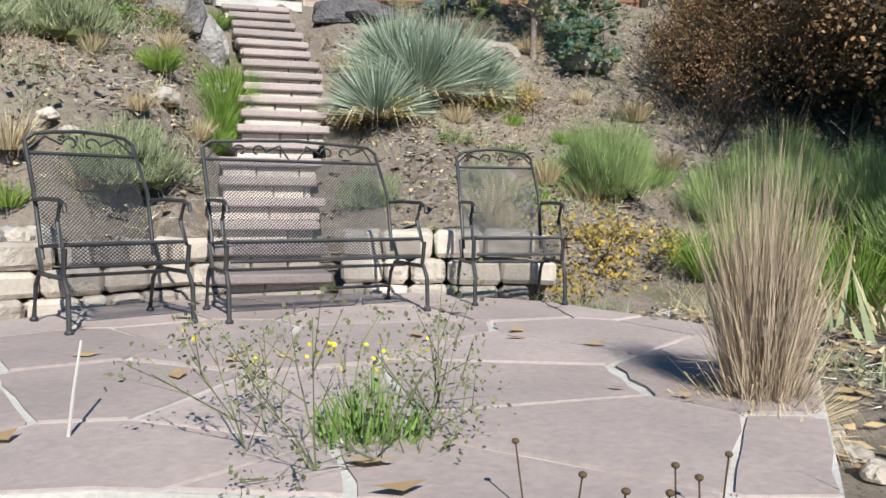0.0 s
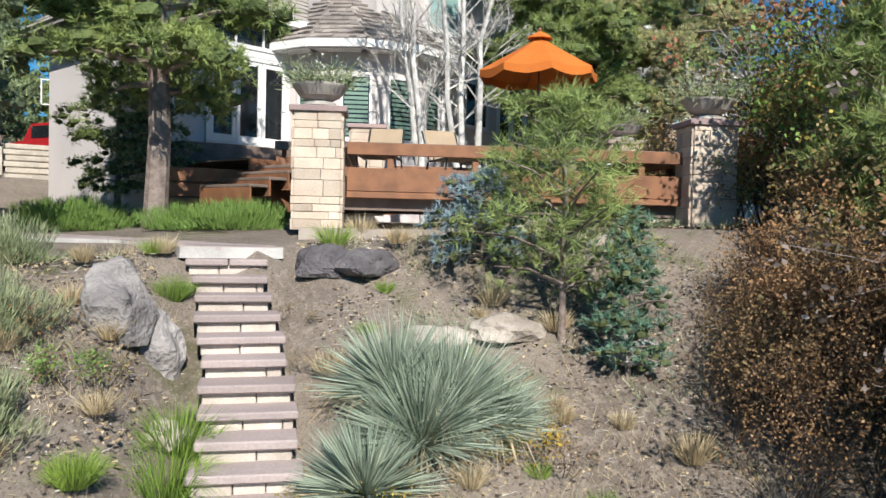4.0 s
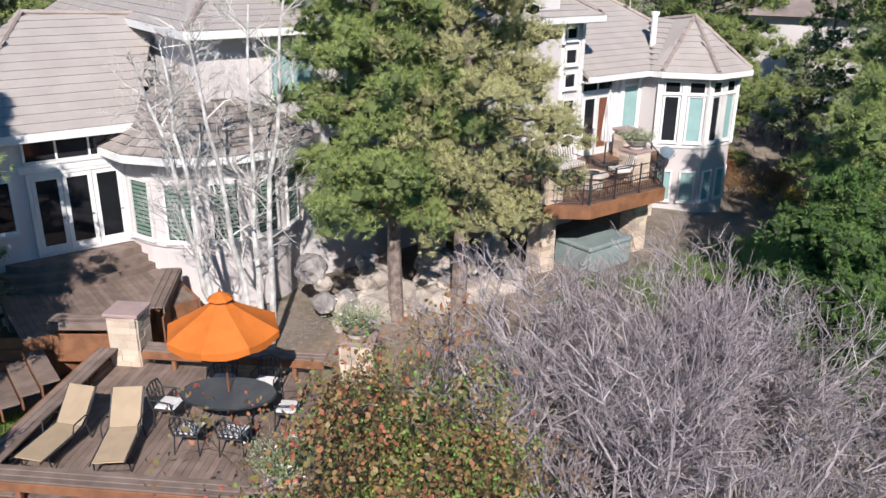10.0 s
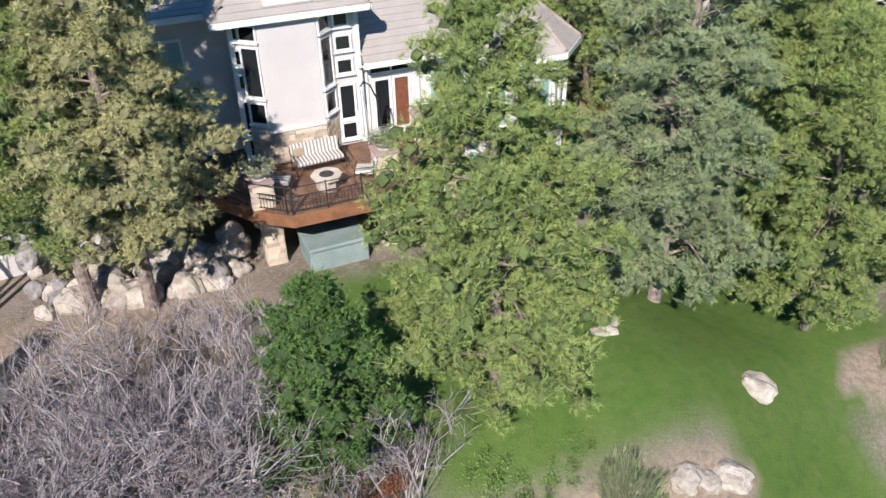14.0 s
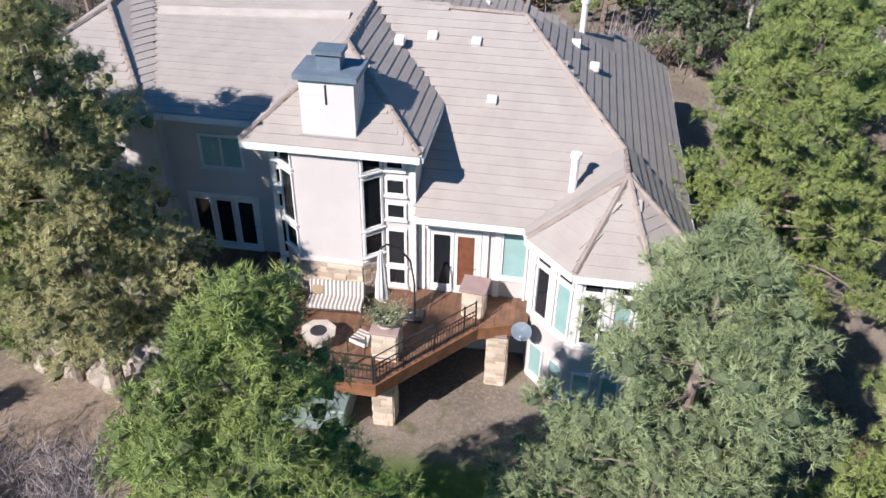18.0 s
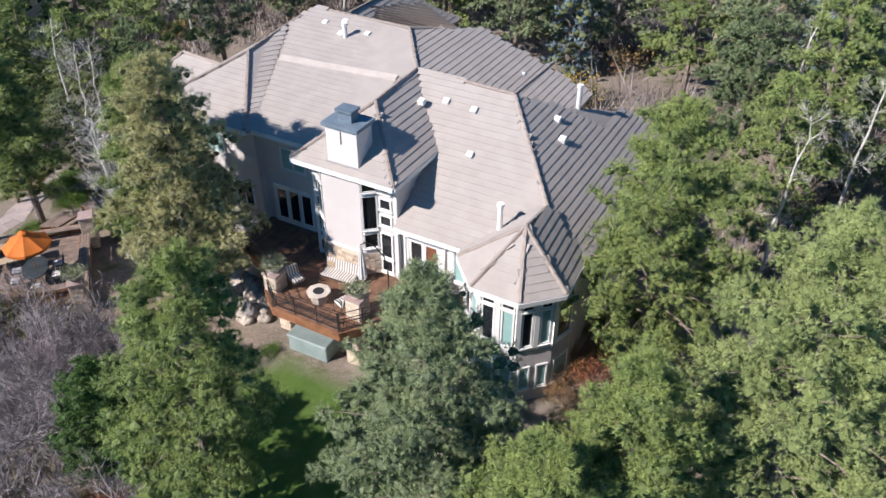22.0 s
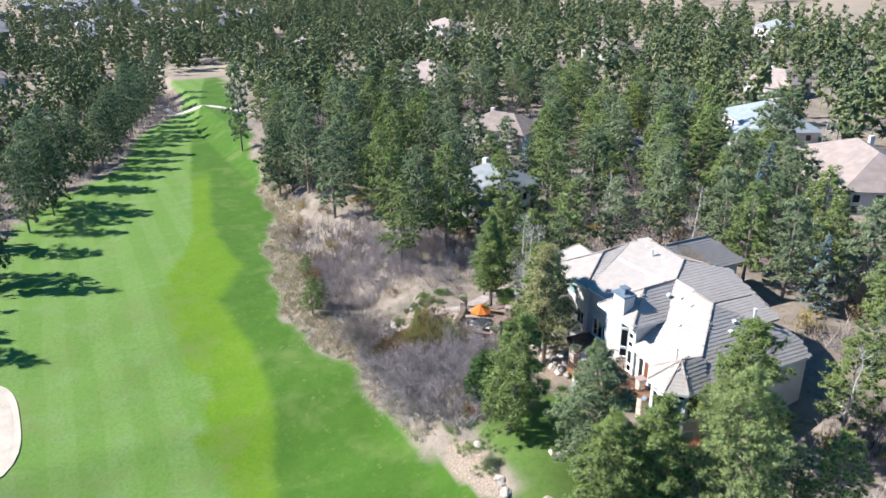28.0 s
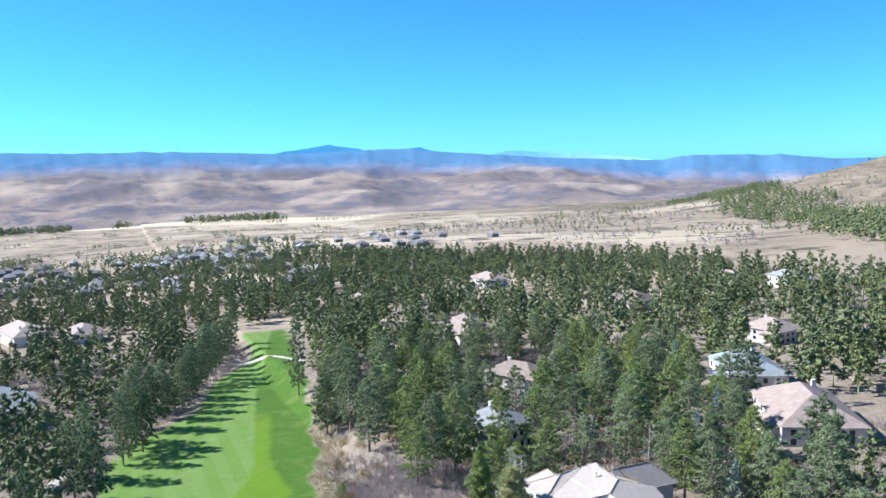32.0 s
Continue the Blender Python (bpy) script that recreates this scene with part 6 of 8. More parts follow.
bmesh.ops.recalc_face_normals(body, faces=body.faces)
part("body", body, M_RED, car)
part("side_window", boxed(-0.6, 0.85, -0.97, 0.97, 1.12, 1.6), M_PANE, car)
part("rear_window", boxed(-0.82, -0.72, -0.75, 0.75, 1.15, 1.6), M_PANE, car)
part("bumper", boxed(-2.72, -2.58, -0.9, 0.9, 0.42, 0.6, None, 0.02), M_TRIM, car)
for x in (-1.7, 1.7):
    for y in (-0.85, 0.85):
        wh = part("wheel", revolve([(0.2, -0.1), (0.38, -0.1), (0.38, 0.1), (0.2, 0.1)], 18), M_RUBBER, car)
        wh.matrix_basis = pose(x, y, 0.38, 90, 0, 0)
        part("rim", revolve([(0.02, -0.11), (0.2, -0.105), (0.2, 0.105), (0.02, 0.11)], 14), M_TRIM, wh)
hx, hy_ = -15.5, 19.6
hoop = empty("basketball_hoop", pose(hx, hy_, ground_z(hx, hy_), 0, 0, -20), "basketball hoop with a clear board on a dark pole", "basketball hoop")
tubes("pole", [[(0, 0, 0), (0, 0, 2.6), (0, -0.7, 3.0)]], 0.06, hoop)
fr = bmesh.new()
for a in ((-0.9, 0.9, -0.72, -0.68, 2.7, 2.76), (-0.9, 0.9, -0.72, -0.68, 3.74, 3.8), (-0.9, -0.84, -0.72, -0.68, 2.76, 3.74), (0.84, 0.9, -0.72, -0.68, 2.76, 3.74), (-0.3, 0.3, -0.74, -0.7, 2.95, 3.0), (-0.3, 0.3, -0.74, -0.7, 3.4, 3.45), (-0.3, -0.25, -0.74, -0.7, 3.0, 3.4), (0.25, 0.3, -0.74, -0.7, 3.0, 3.4)):
    box(fr, *a)
part("backboard", fr, M_TRIM, hoop)
tubes("rim", [[(0.23 * math.cos(a), -0.98 + 0.23 * math.sin(a), 2.98) for a in [2 * math.pi * k / 12 for k in range(13)]]], 0.015, hoop, M_RED)
ribbon("drive", [(-19.0, 14.2), (-19.3, 19), (-20.5, 32)], 4.4, 0.16, mat("asphalt", (0.06, 0.06, 0.06), 0.9, (0.045, 0.045, 0.045), 1, 40, 0.4), "asphalt drive beside the house")

M_PALE_STONE = mat("pale_cut_stone", (0.52, 0.47, 0.40), 0.85, (0.38, 0.34, 0.29), 2.2, 30, 0.5, 0.02, island=True, spread=0.2)
ws = empty("stone_steps", pose(-19.75, 11.7, ground_z(-19.75, 11.7) - 0.1, 0, 0, -18), "pale stone slab steps leading up to the drive", "steps")
for k in range(6):
    part("slab", boxed(-0.74, 0.74, k * 0.34, k * 0.34 + 0.44, k * 0.225 + 0.05, k * 0.225 + 0.22, pose(0.02 * (k % 2), 0, 0, 0, 0, (-1) ** k), 0.02), M_PALE_STONE, ws)
    part("riser", boxed(-0.68, 0.68, k * 0.34 + 0.07, k * 0.34 + 0.40, k * 0.225 - 0.2, k * 0.225 + 0.05), M_PALE_STONE, ws)
for x0, x1, seed, lab in ((-3.6, -0.78, 3, "low retaining wall of pale blocks beside the steps"), (0.78, 3.4, 4, "stepped retaining wall of pale blocks by the drive")):
    rw = empty("retaining_wall", pose(-19.75, 11.7, ground_z(-19.75, 11.7) - 0.1, 0, 0, -18), lab, "wall")
    rr = random.Random(seed)
    for row in range(5):
        x = x0
        while x < x1 - 0.15:
            w = min(rr.uniform(0.45, 0.8), x1 - x)
            part("block", boxed(x + 0.008, x + w - 0.008, row * 0.30 + rr.uniform(-0.03, 0.03), row * 0.30 + 0.55, row * 0.29 - 0.25, row * 0.29 + 0.03, None, 0.02), M_PALE_STONE, rw)
            x += w

ribbon("street", [(-30, 52), (-14, 45), (2, 41), (18, 40), (34, 44)], 3.6, 0.10, mat("street_asphalt", (0.085, 0.085, 0.088), 0.9, (0.065, 0.065, 0.068), 1, 40, 0.4), "grey asphalt street behind the house")
ribbon("street_1", [(-58, 58), (-70, 62), (-84, 66), (-100, 76), (-120, 84), (-145, 92), (-172, 102)], 3.4, 0.12, mat("worn_asphalt", (0.13, 0.125, 0.13), 0.9, (0.10, 0.098, 0.10), 1, 40, 0.4), "worn grey asphalt street among the houses in the woods")

# near pines, each with its own shape
near_pines = [
    # x, y, top height above ground, crown radius, bare share, material, seed
    (-23.0, -2.9, 11.6, 2.6, 0.21, M_PINE, 11, (0.0, 0.0)),
    (-11.1, -3.75, 12.2, 2.8, 0.24, M_PINE, 12, (-0.6, 0.3)),
    (-9.33, -4.34, 13.2, 3.2, 0.22, M_PINE_OLD, 13, (0.2, 0.0)),
    (-0.93, -13.05, 11.5, 3.1, 0.10, M_PINE, 14, (0.0, 1.0)),
    (6.46, -9.8, 12.8, 3.4, 0.08, M_PINE_BLUE, 15, (0.0, 0.0)),
    (11.4, -11.9, 10.8, 3.3, 0.10, M_PINE, 16, (-0.3, 0.6)),
    (12.7, -8.6, 12.6, 3.0, 0.10, M_PINE, 17, (0.0, 0.0)),
    (16.8, -4.6, 15.6, 4.2, 0.12, M_PINE_LIME, 18, (0.0, 0.0)),
    (10.6, 2.2, 13.2, 3.9, 0.14, M_PINE, 19, (0.0, 0.0)),
    (21.0, -8.3, 7.6, 2.6, 0.08, M_PINE_BLUE, 20, (0.0, 0.0)),
]
for x, y, h, r, bare, m, s, ln in near_pines:
    tone = {M_PINE_OLD: "olive", M_PINE_BLUE: "grey-green", M_PINE_LIME: "yellow-green"}.get(m, "bright green")
    plant_tree("pine_tree", pine(s, h, r, bare, m, limbs=int(7.0 * h), lean=ln, point=0.9 if s == 11 else 0.6), x, y, None, 0, 1,
               f"tall ponderosa pine with {tone} needle tufts and grey bark")

# young pine and spruces on the bank below the deck
plant_tree("young_pine", pine(31, 2.55, 0.95, 0.2, M_PINE, limbs=34, tufts=5, per=66, spray=11, needle=0.20, width=0.009, puff=0.17, heart=0.25, droop=-0.2), -22.75, -11.4, None, 0, 1, "young pine with soft long green needles on the bank", "tree")
plant_tree("young_spruce", pine(32, 1.7, 0.45, 0.05, M_SPRUCE_GREEN, limbs=40, tufts=5, per=36, spray=6, needle=0.09, width=0.010, puff=0.10, heart=0.6), -22.6, -12.15, None, 0, 1, "small green spruce beside a young pine", "tree")
plant_tree("blue_spruce", pine(33, 1.1, 0.68, 0.02, M_SPRUCE, limbs=46, tufts=6, per=48, spray=8, needle=0.09, width=0.010, puff=0.10, heart=0.6, point=0.5), -22.6, -10.15, None, 0, 1, "dwarf blue spruce with frosty needles at the bank's brow", "tree")
plant_tree("young_pine", pine(35, 4.0, 0.85, 0.1, M_PINE, limbs=44, tufts=5, per=84, spray=12, needle=0.22, width=0.011, puff=0.2, heart=0.4, droop=-0.25), -19.65, -13.65, None, 0, 1, "slim young pine with bright green needles beside the deck's pier", "tree")
# dark juniper tree at the lawn's edge
plant_tree("juniper_tree", pine(34, 5.6, 1.95, 0.05, M_JUNIPER, limbs=54, tufts=10, per=130, spray=9, needle=0.13, width=0.028, puff=0.32, heart=0.7, point=0.62), -5.6, -13.2, None, 0, 1, "dense bright green juniper tree beside the lawn", "tree")

# trees in the middle distance, four shapes
LOW = dict(limbs=42, tufts=8, per=44, spray=4, needle=0.27, width=0.052, puff=0.50, heart=0.62, sides=5)
mids = [pine(41, 11.5, 3.6, 0.12, M_PINE, **LOW), pine(42, 12.5, 3.4, 0.16, M_PINE_BLUE, **LOW),
        pine(43, 10.5, 3.6, 0.12, M_PINE_FAR, **LOW), pine(44, 9.0, 1.9, 0.03, M_SPRUCE, limbs=40, tufts=4, per=30, needle=0.28, width=0.06, puff=0.42, heart=0.8, point=1.0, sides=5)]
FINE = dict(LOW, tufts=10, per=72, spray=6, needle=0.2, width=0.035, puff=0.42)
mids += [pine(45, 11.8, 3.4, 0.16, M_PINE, **FINE), pine(46, 12.3, 3.3, 0.18, M_PINE_BLUE, **FINE)]
rnd = random.Random(5)
first = [plant_tree("pine_tree", m, *p, label="pine tree standing in the woods round the house", group="woods near the house") for m, p in zip(mids[:3], ((-27.5, 10.5), (23, 14.5), (37, 12)))]
first.append(plant_tree("spruce_tree", mids[3], -2.8, 26.2, label="blue spruce standing behind the house", group="woods near the house"))
first += [plant_tree("pine_tree", m, *p, label="full green pine tree standing close to the house", group="woods near the house") for m, p in zip(mids[4:], ((14.5, 17), (9.8, 25)))]


def clear_of(x, y):
    """Whether a tree may stand here: not on grass, house, drive, or the camera's way."""
    if fair_left(x) - 1.5 < y < fair_right(x) + 3:
        return False
    if -27 < x < 11 and -18 < y < 21:
        return False
    if -50 < x < -20 and -24 < y < -1:
        return False
    if 8 < x < 19 and -16 < y < 6:
        return False
    if y < -14 and x > -60 and y > fair_left(x):
        return False
    return True


def set_pine(x, y, k=None, s=None, tall=1.0):
    k = rnd.choices((0, 1, 2), (5, 4, 5))[0] if k is None else k
    s = s or rnd.uniform(0.85, 1.25)
    copy_thing(first[k], pose(x, y, ground_z(x, y) - 0.1, 0, 0, rnd.uniform(0, 360)) @ Matrix.Diagonal((s, s, s * tall * rnd.uniform(0.9, 1.1), 1)))
    spots.append((x, y))


spots = []
# the row across the fairway, whose shadows fall on the grass
for x, y in ((-52, -66), (-69.5, -57.3), (-76, -61), (-87.5, -58.8), (-95.4, -52.8), (-101.3, -51.8), (-104.4, -48.8), (-108.4, -50.3), (-114, -52), (-121.4, -46.3), (-126, -49), (-132.4, -43.3), (-138.1, -38.0), (-145.4, -36.3), (-152.0, -34.6), (-157, -37), (-162.4, -32.8), (-168, -31), (-173, -29), (-180, -28), (-187, -26), (-194, -24), (-202, -22), (-210, -20), (-220, -17), (-232, -14)):
    set_pine(x, y, rnd.choice((1, 1, 2)), rnd.uniform(0.95, 1.1), 1.3)
# single trees that stand out
for x, y, k, s, tall in ((-130.9, -8.4, 1, 0.95, 1.75), (-96, -9, 2, 0.9, 1.3), (-37.6, -20.2, 4, 0.50, 0.9), (-39.5, -18.6, 5, 0.42, 0.9), (-51, -17, 0, 0.35, 0.9), (-68, -7, 1, 1.15, 1.0), (-75, -3, 1, 1.1, 1.0),
                         (-77, 2, 2, 1.1, 1.1), (-34, 6.5, 0, 0.9, 1.0), (-58, 3, 2, 1.1, 1.0), (-26.3, -2.0, 5, 0.62, 1.15), (-32.5, 3.5, 4, 0.85, 1.1), (-28.8, 6.2, 4, 0.85, 1.0), (-26.0, 16.5, 1, 0.9, 1.0), (5.5, 26.5, 4, 1.0, 1.0), (13.2, 11.5, 4, 0.85, 1.0),
                         (-21.3, 0.6, 5, 0.38, 1.0), (-21.1, 2.5, 4, 0.42, 1.0), (-25.6, 2.2, 5, 0.45, 1.0), (-42.2, -6.1, 4, 0.95, 1.0), (-45.8, -1.9, 5, 1.1, 1.1), (-44.3, 1.6, 4, 1.1, 1.1), (-49.5, 4.4, 5, 1.15, 1.1), (-56.4, -1.7, 4, 1.1, 1.0), (-90.7, -10.2, 2, 1.15, 1.2), (-84.3, -6.5, 1, 1.1, 1.2), (17.5, 1.0, 5, 0.6, 1.0), (-6.5, 25.5, 5, 1.0, 1.0), (-12, 25, 4, 1.0, 1.0), (-17, 26, 5, 0.95, 1.0), (24, 24, 4, 1.1, 1.0), (17, 27, 5, 1.1, 1.0), (-25.6, 8.0, 2, 0.75, 1.0)):
    set_pine(x, y, k, s, tall)
for x, y, s in ((40, 20, 1.2), (36, 24, 1.1), (45, 9, 1.2), (42, 0, 1.0), (20.5, 1.5, 0.75), (22.5, 10.5, 0.7), (-43.5, 10, 1.0), (-41.5, 16.5, 1.1), (-47, 6.5, 0.95)):
    set_pine(x, y, 4, s)
tries = 0
HOUSES = ((-52, 14, 10), (-97, 41, 12), (-68, 88, 15), (-29, 66, 15), (-181, 63, 14), (-208, 152, 13), (-112, 138, 11), (-345, 148, 13), (-301, 57, 8), (-152, -83, 15), (-326, -96, 20), (-309, -70, 13), (-238, 232, 12), (-208, 243, 13), (30, 8, 12), (-80, 68, 8), (-66, 62, 7), (-167, 100, 8), (-118, 83, 7))
HOUSES += tuple((x + 0.75 * r, y - 0.65 * r, 0.8 * r) for x, y, r in HOUSES[1:7] + HOUSES[9:12])
while len(spots) < 250 and tries < 12000:
    tries += 1
    x, y = rnd.uniform(-150, 34), rnd.uniform(-20, 85)
    if x > 10 and y < 9 or y > 35 + (20 - x) * 0.55:
        continue
    if not clear_of(x, y) or any((x - a) ** 2 + (y - b) ** 2 < 50 for a, b in spots):
        continue
    if noise.noise((x * 0.03, y * 0.03, 9.0)) < -0.22 and x < 5:
        continue
    if any((x - a) ** 2 + (y - b) ** 2 < r * r for a, b, r in HOUSES):
        continue
    set_pine(x, y)
for x, y in ((-29.1, 45.5), (-60, 24), (-20, 34), (-72, 70), (12, 33)):
    set_pine(x, y, 3)
gold = leaf_mat("yellow_green_leaves", (0.36, 0.42, 0.05), (0.27, 0.34, 0.05), 0.25)
plant_tree("leafy_tree", pine(47, 11.0, 4.4, 0.16, gold, **dict(LOW, point=0.42)), -90.4, 71.0, None, 0, 1, "broad tree with yellow-green autumn leaves by the street", "tree")


# the far woods, joined
def far_woods(n, seed, box4, keep, size=(10, 16.5), tufts=12, per=5, wide=1.0, lie=ground_z):
    """Many conifers in one mesh, each a stem and rounded tufts of broad blades."""
    rng = np.random.default_rng(seed)
    vs, fs, count, made = [], [], 0, 0
    while made < n:
        x, y = rng.uniform(box4[0], box4[1]), rng.uniform(box4[2], box4[3])
        if not keep(x, y, rng):
            continue
        made += 1
        h = rng.uniform(*size)
        z = lie(x, y)
        f = (np.arange(tufts) + rng.random(tufts)) / tufts
        a = np.arange(tufts) * 2.4 + rng.uniform(-0.6, 0.6, tufts)
        r = wide * h * 0.17 * (1.1 * (1 - f) ** 0.6 + 0.04) * rng.uniform(0.35, 1.05, tufts)
        c = np.stack([x + r * np.cos(a), y + r * np.sin(a), z + h * (0.20 + 0.75 * f)], 1)
        rad = wide ** 0.7 * h * 0.095 * (12 / max(12, tufts)) ** 0.6 * rng.uniform(0.6, 1.15, tufts) * (1.1 - 0.45 * f)
        v, t = lumps(c, rad * (0.7 if per > 8 else 1.0), rng)
        vs.append(v)
        fs.append(t + count)
        count += len(v)
        c, rad = np.repeat(c, per, 0), np.repeat(rad, per)[:, None]
        d = rng.normal(size=c.shape)
        d /= np.linalg.norm(d, axis=1, keepdims=True)
        s = np.cross(d, rng.normal(size=c.shape))
        s /= np.linalg.norm(s, axis=1, keepdims=True)
        b = c + d * rad * (0.45 if per > 8 else 0.75)
        vs.append(np.stack([b - s * rad * 0.24, b + s * rad * 0.24, b + d * rad * 0.85], 1).reshape(-1, 3))
        fs.append(count + np.arange(tufts * per)[:, None] * 3 + [0, 1, 2])
        count += 3 * tufts * per
        vs.append(np.array([[x - 0.2, y, z], [x + 0.2, y, z], [x, y, z + h * 0.7]]))
        fs.append(np.array([[count, count + 1, count + 2]]))
        count += 3
    return np.concatenate(vs).tolist(), np.concatenate(fs).tolist()


NEAR = {(round(x / 3), round(y / 3)) for x, y in spots}


def keep_far(x, y, rng):
    if -27 < x < 40 and y < 40 or (round(x / 3), round(y / 3)) in NEAR:
        return False
    if -150 < x < 40 and -20 < y < 85 and y < 35 + (20 - x) * 0.55:
        return False
    if fair_left(x) - 3 < y < fair_right(x) + 2 and x > -262 or -20 < y < 10 and -270 < x < -150:
        return False
    if any((x - a) ** 2 + (y - b) ** 2 < r * r for a, b, r in HOUSES):
        return False
    if y > ramp_of(x, [(-720, 120), (-600, 210), (-480, 240), (-385, 290), (-263, 285), (-185, 262), (60, 300)]) or x < -520 and 70 < y < 120 and rng.random() < 0.5:
        return False
    if x < -430 and y < 70 and rng.random() < 0.65:
        return False
    return noise.noise((x * 0.012, y * 0.012, 5.0)) > -0.55


woods = new("far_woods", mesh_of("far_woods", *far_woods(3600, 71, (-720, 60, -260, 330), keep_far, (9, 17), 13, 14, 1.25), M_WOODS))
tagged(woods, "pine woods stretching away over the valley", "woods", kind="stuff")


def keep_hill(x, y, rng):
    return noise.noise((x * 0.006, y * 0.006, 8.0)) > -0.25


hill = new("hill_scrub", mesh_of("hill_scrub", *far_woods(1000, 72, (-1500, -300, 420, 1500), keep_hill, (5, 11), 5, 2, 1.8), M_WOODS))
tagged(hill, "dark pines and scrub on the far hillside", "woods", kind="stuff")
scrub = new("valley_scrub", mesh_of("valley_scrub", *far_woods(1100, 73, (-2200, -750, -700, 700), lambda x, y, rng: noise.noise((x * 0.004, y * 0.012, 3.0)) > 0.3, (5, 10), 3, 0, 2.2), M_WOODS))
tagged(scrub, "rows of trees and scrub in the valley", "woods", kind="stuff")


def keep_band(x, y, rng):
    """A belt of pines along the foot of the hill, thinning towards its edges."""
    return abs(y - (575 - 0.66 * (x + 450))) < 95 * (0.75 + 0.9 * noise.noise((x * 0.006, y * 0.006, 4.0)))


belt = new("hill_pines", mesh_of("hill_pines", *far_woods(1500, 74, (-1500, -240, 380, 1400), keep_band, (10, 17), 7, 2, 1.5), M_WOODS))
tagged(belt, "belt of dark pines along the foot of the hill", "woods", kind="stuff")
grove = new("valley_groves", mesh_of("valley_groves", *far_woods(420, 75, (-2330, -2190, -440, 380), lambda x, y, rng: y < -190 or 100 < y or noise.noise((x * 0.003, y * 0.01, 6.0)) > 0.3, (13, 24), 6, 2, 2.0), M_WOODS))
tagged(grove, "dark groves of trees far out in the valley", "woods", kind="stuff")
clumps = new("village_trees", mesh_of("village_trees", *far_woods(900, 76, (-1180, -560, -330, 190), lambda x, y, rng: noise.noise((x * 0.012, y * 0.012, 2.0)) > -0.1, (7, 13), 7, 2, 1.7), M_WOODS))
tagged(clumps, "dark trees standing between the houses of the village", "woods", kind="stuff")
bushes = new("plain_bushes", mesh_of("plain_bushes", *far_woods(1600, 77, (-1400, -380, 240, 1050), lambda x, y, rng: noise.noise((x * 0.01, y * 0.01, 1.0)) > 0.0, (3, 6), 5, 2, 2.6), M_TWIG))
tagged(bushes, "grey leafless scrub on the dry plain", "scrub", kind="stuff")


def brush_stuff(seed, n, box4, keep, size, material, per=44, width=0.07):
    """Low leafless thickets in one mesh: fans of fine twigs."""
    rng = np.random.default_rng(seed)
    b, t = [], []
    while len(b) < n:
        x, y = rng.uniform(box4[0], box4[1]), rng.uniform(box4[2], box4[3])
        if not keep(x, y):
            continue
        h = rng.uniform(*size)
        c = np.array([x, y, ground_z(x, y) - 0.05]) + rng.normal(size=(per, 3)) * np.array([h * 0.45, h * 0.45, 0])
        d = rng.normal(size=(per, 3)) * 0.45 + np.array([0, 0, 1.0])
        b.append(c)
        t.append(c + d * h * rng.uniform(0.4, 1.0, (per, 1)))
    return blade_mesh("brush", np.concatenate(b), np.concatenate(t), width, material, rng)


def across(x, y):
    return y < fair_left(x) - 1.5 and not any((x - a) ** 2 + (y - b) ** 2 < r * r * 0.6 for a, b, r in HOUSES)


def floor_here(x, y):
    return clear_of(x, y) and y > fair_right(x) + 3 + 4 * abs(noise.noise((x * 0.1, y * 0.1, 0))) and noise.noise((x * 0.06, y * 0.06, 4.0)) > -0.12 and not any((x - a) ** 2 + (y - b) ** 2 < r * r * 0.6 for a, b, r in HOUSES)


tagged(new("brush_across_fairway", brush_stuff(91, 1500, (-250, -50, -110, -10), across, (1.2, 3.0), M_TWIG)), "grey-purple leafless brush under the pines across the fairway", "brush", kind="stuff")
tagged(new("woods_brush", brush_stuff(92, 1900, (-170, 32, -22, 80), floor_here, (0.8, 2.4), M_TWIG)), "grey leafless brush on the floor of the woods", "brush", kind="stuff")
tagged(new("brown_brush", brush_stuff(93, 900, (-170, 32, -22, 80), floor_here, (0.8, 2.2), M_TWIG_DARK)), "brown brush on the floor of the woods", "brush", kind="stuff")


def verge(x, y):
    e = y - fair_right(x)
    return 0.2 < e < 5.5 + 3 * noise.noise((x * 0.2, y * 0.2, 1.0)) and not (-6 < x < 19)


def slope_here(x, y):
    return (x < -36.5 or x < -26.5 and y > 5) and y > fair_right(x) + 5 and noise.noise((x * 0.16, y * 0.16, 2.0)) > -0.15


def slope_grass(x, y):
    return (x < -32 or y > -5.5) and y > fair_right(x) + 3


tagged(new("slope_brush", brush_stuff(96, 420, (-54, -26.5, -18, 4), slope_here, (0.8, 2.1), M_TWIG, 70, 0.035)), "grey-purple leafless brush on the slope below the woods", "brush", kind="stuff")
tagged(new("slope_grass", brush_stuff(97, 700, (-54, -26.5, -18, 4), slope_grass, (0.25, 0.6), M_STRAW, 22, 0.03)), "tan dry grass on the slope below the woods", "grass", kind="stuff")
tagged(new("dry_verge_grass", brush_stuff(94, 2600, (-120, 30, -26, 6), verge, (0.25, 0.7), M_STRAW, 14, 0.05)), "dry straw grass on the verge of the fairway", "grass", kind="stuff")
tagged(new("green_verge_grass", brush_stuff(95, 1500, (-120, 30, -26, 6), verge, (0.2, 0.6), M_SAGE, 14, 0.06)), "grey-green weeds on the verge of the fairway", "grass", kind="stuff")

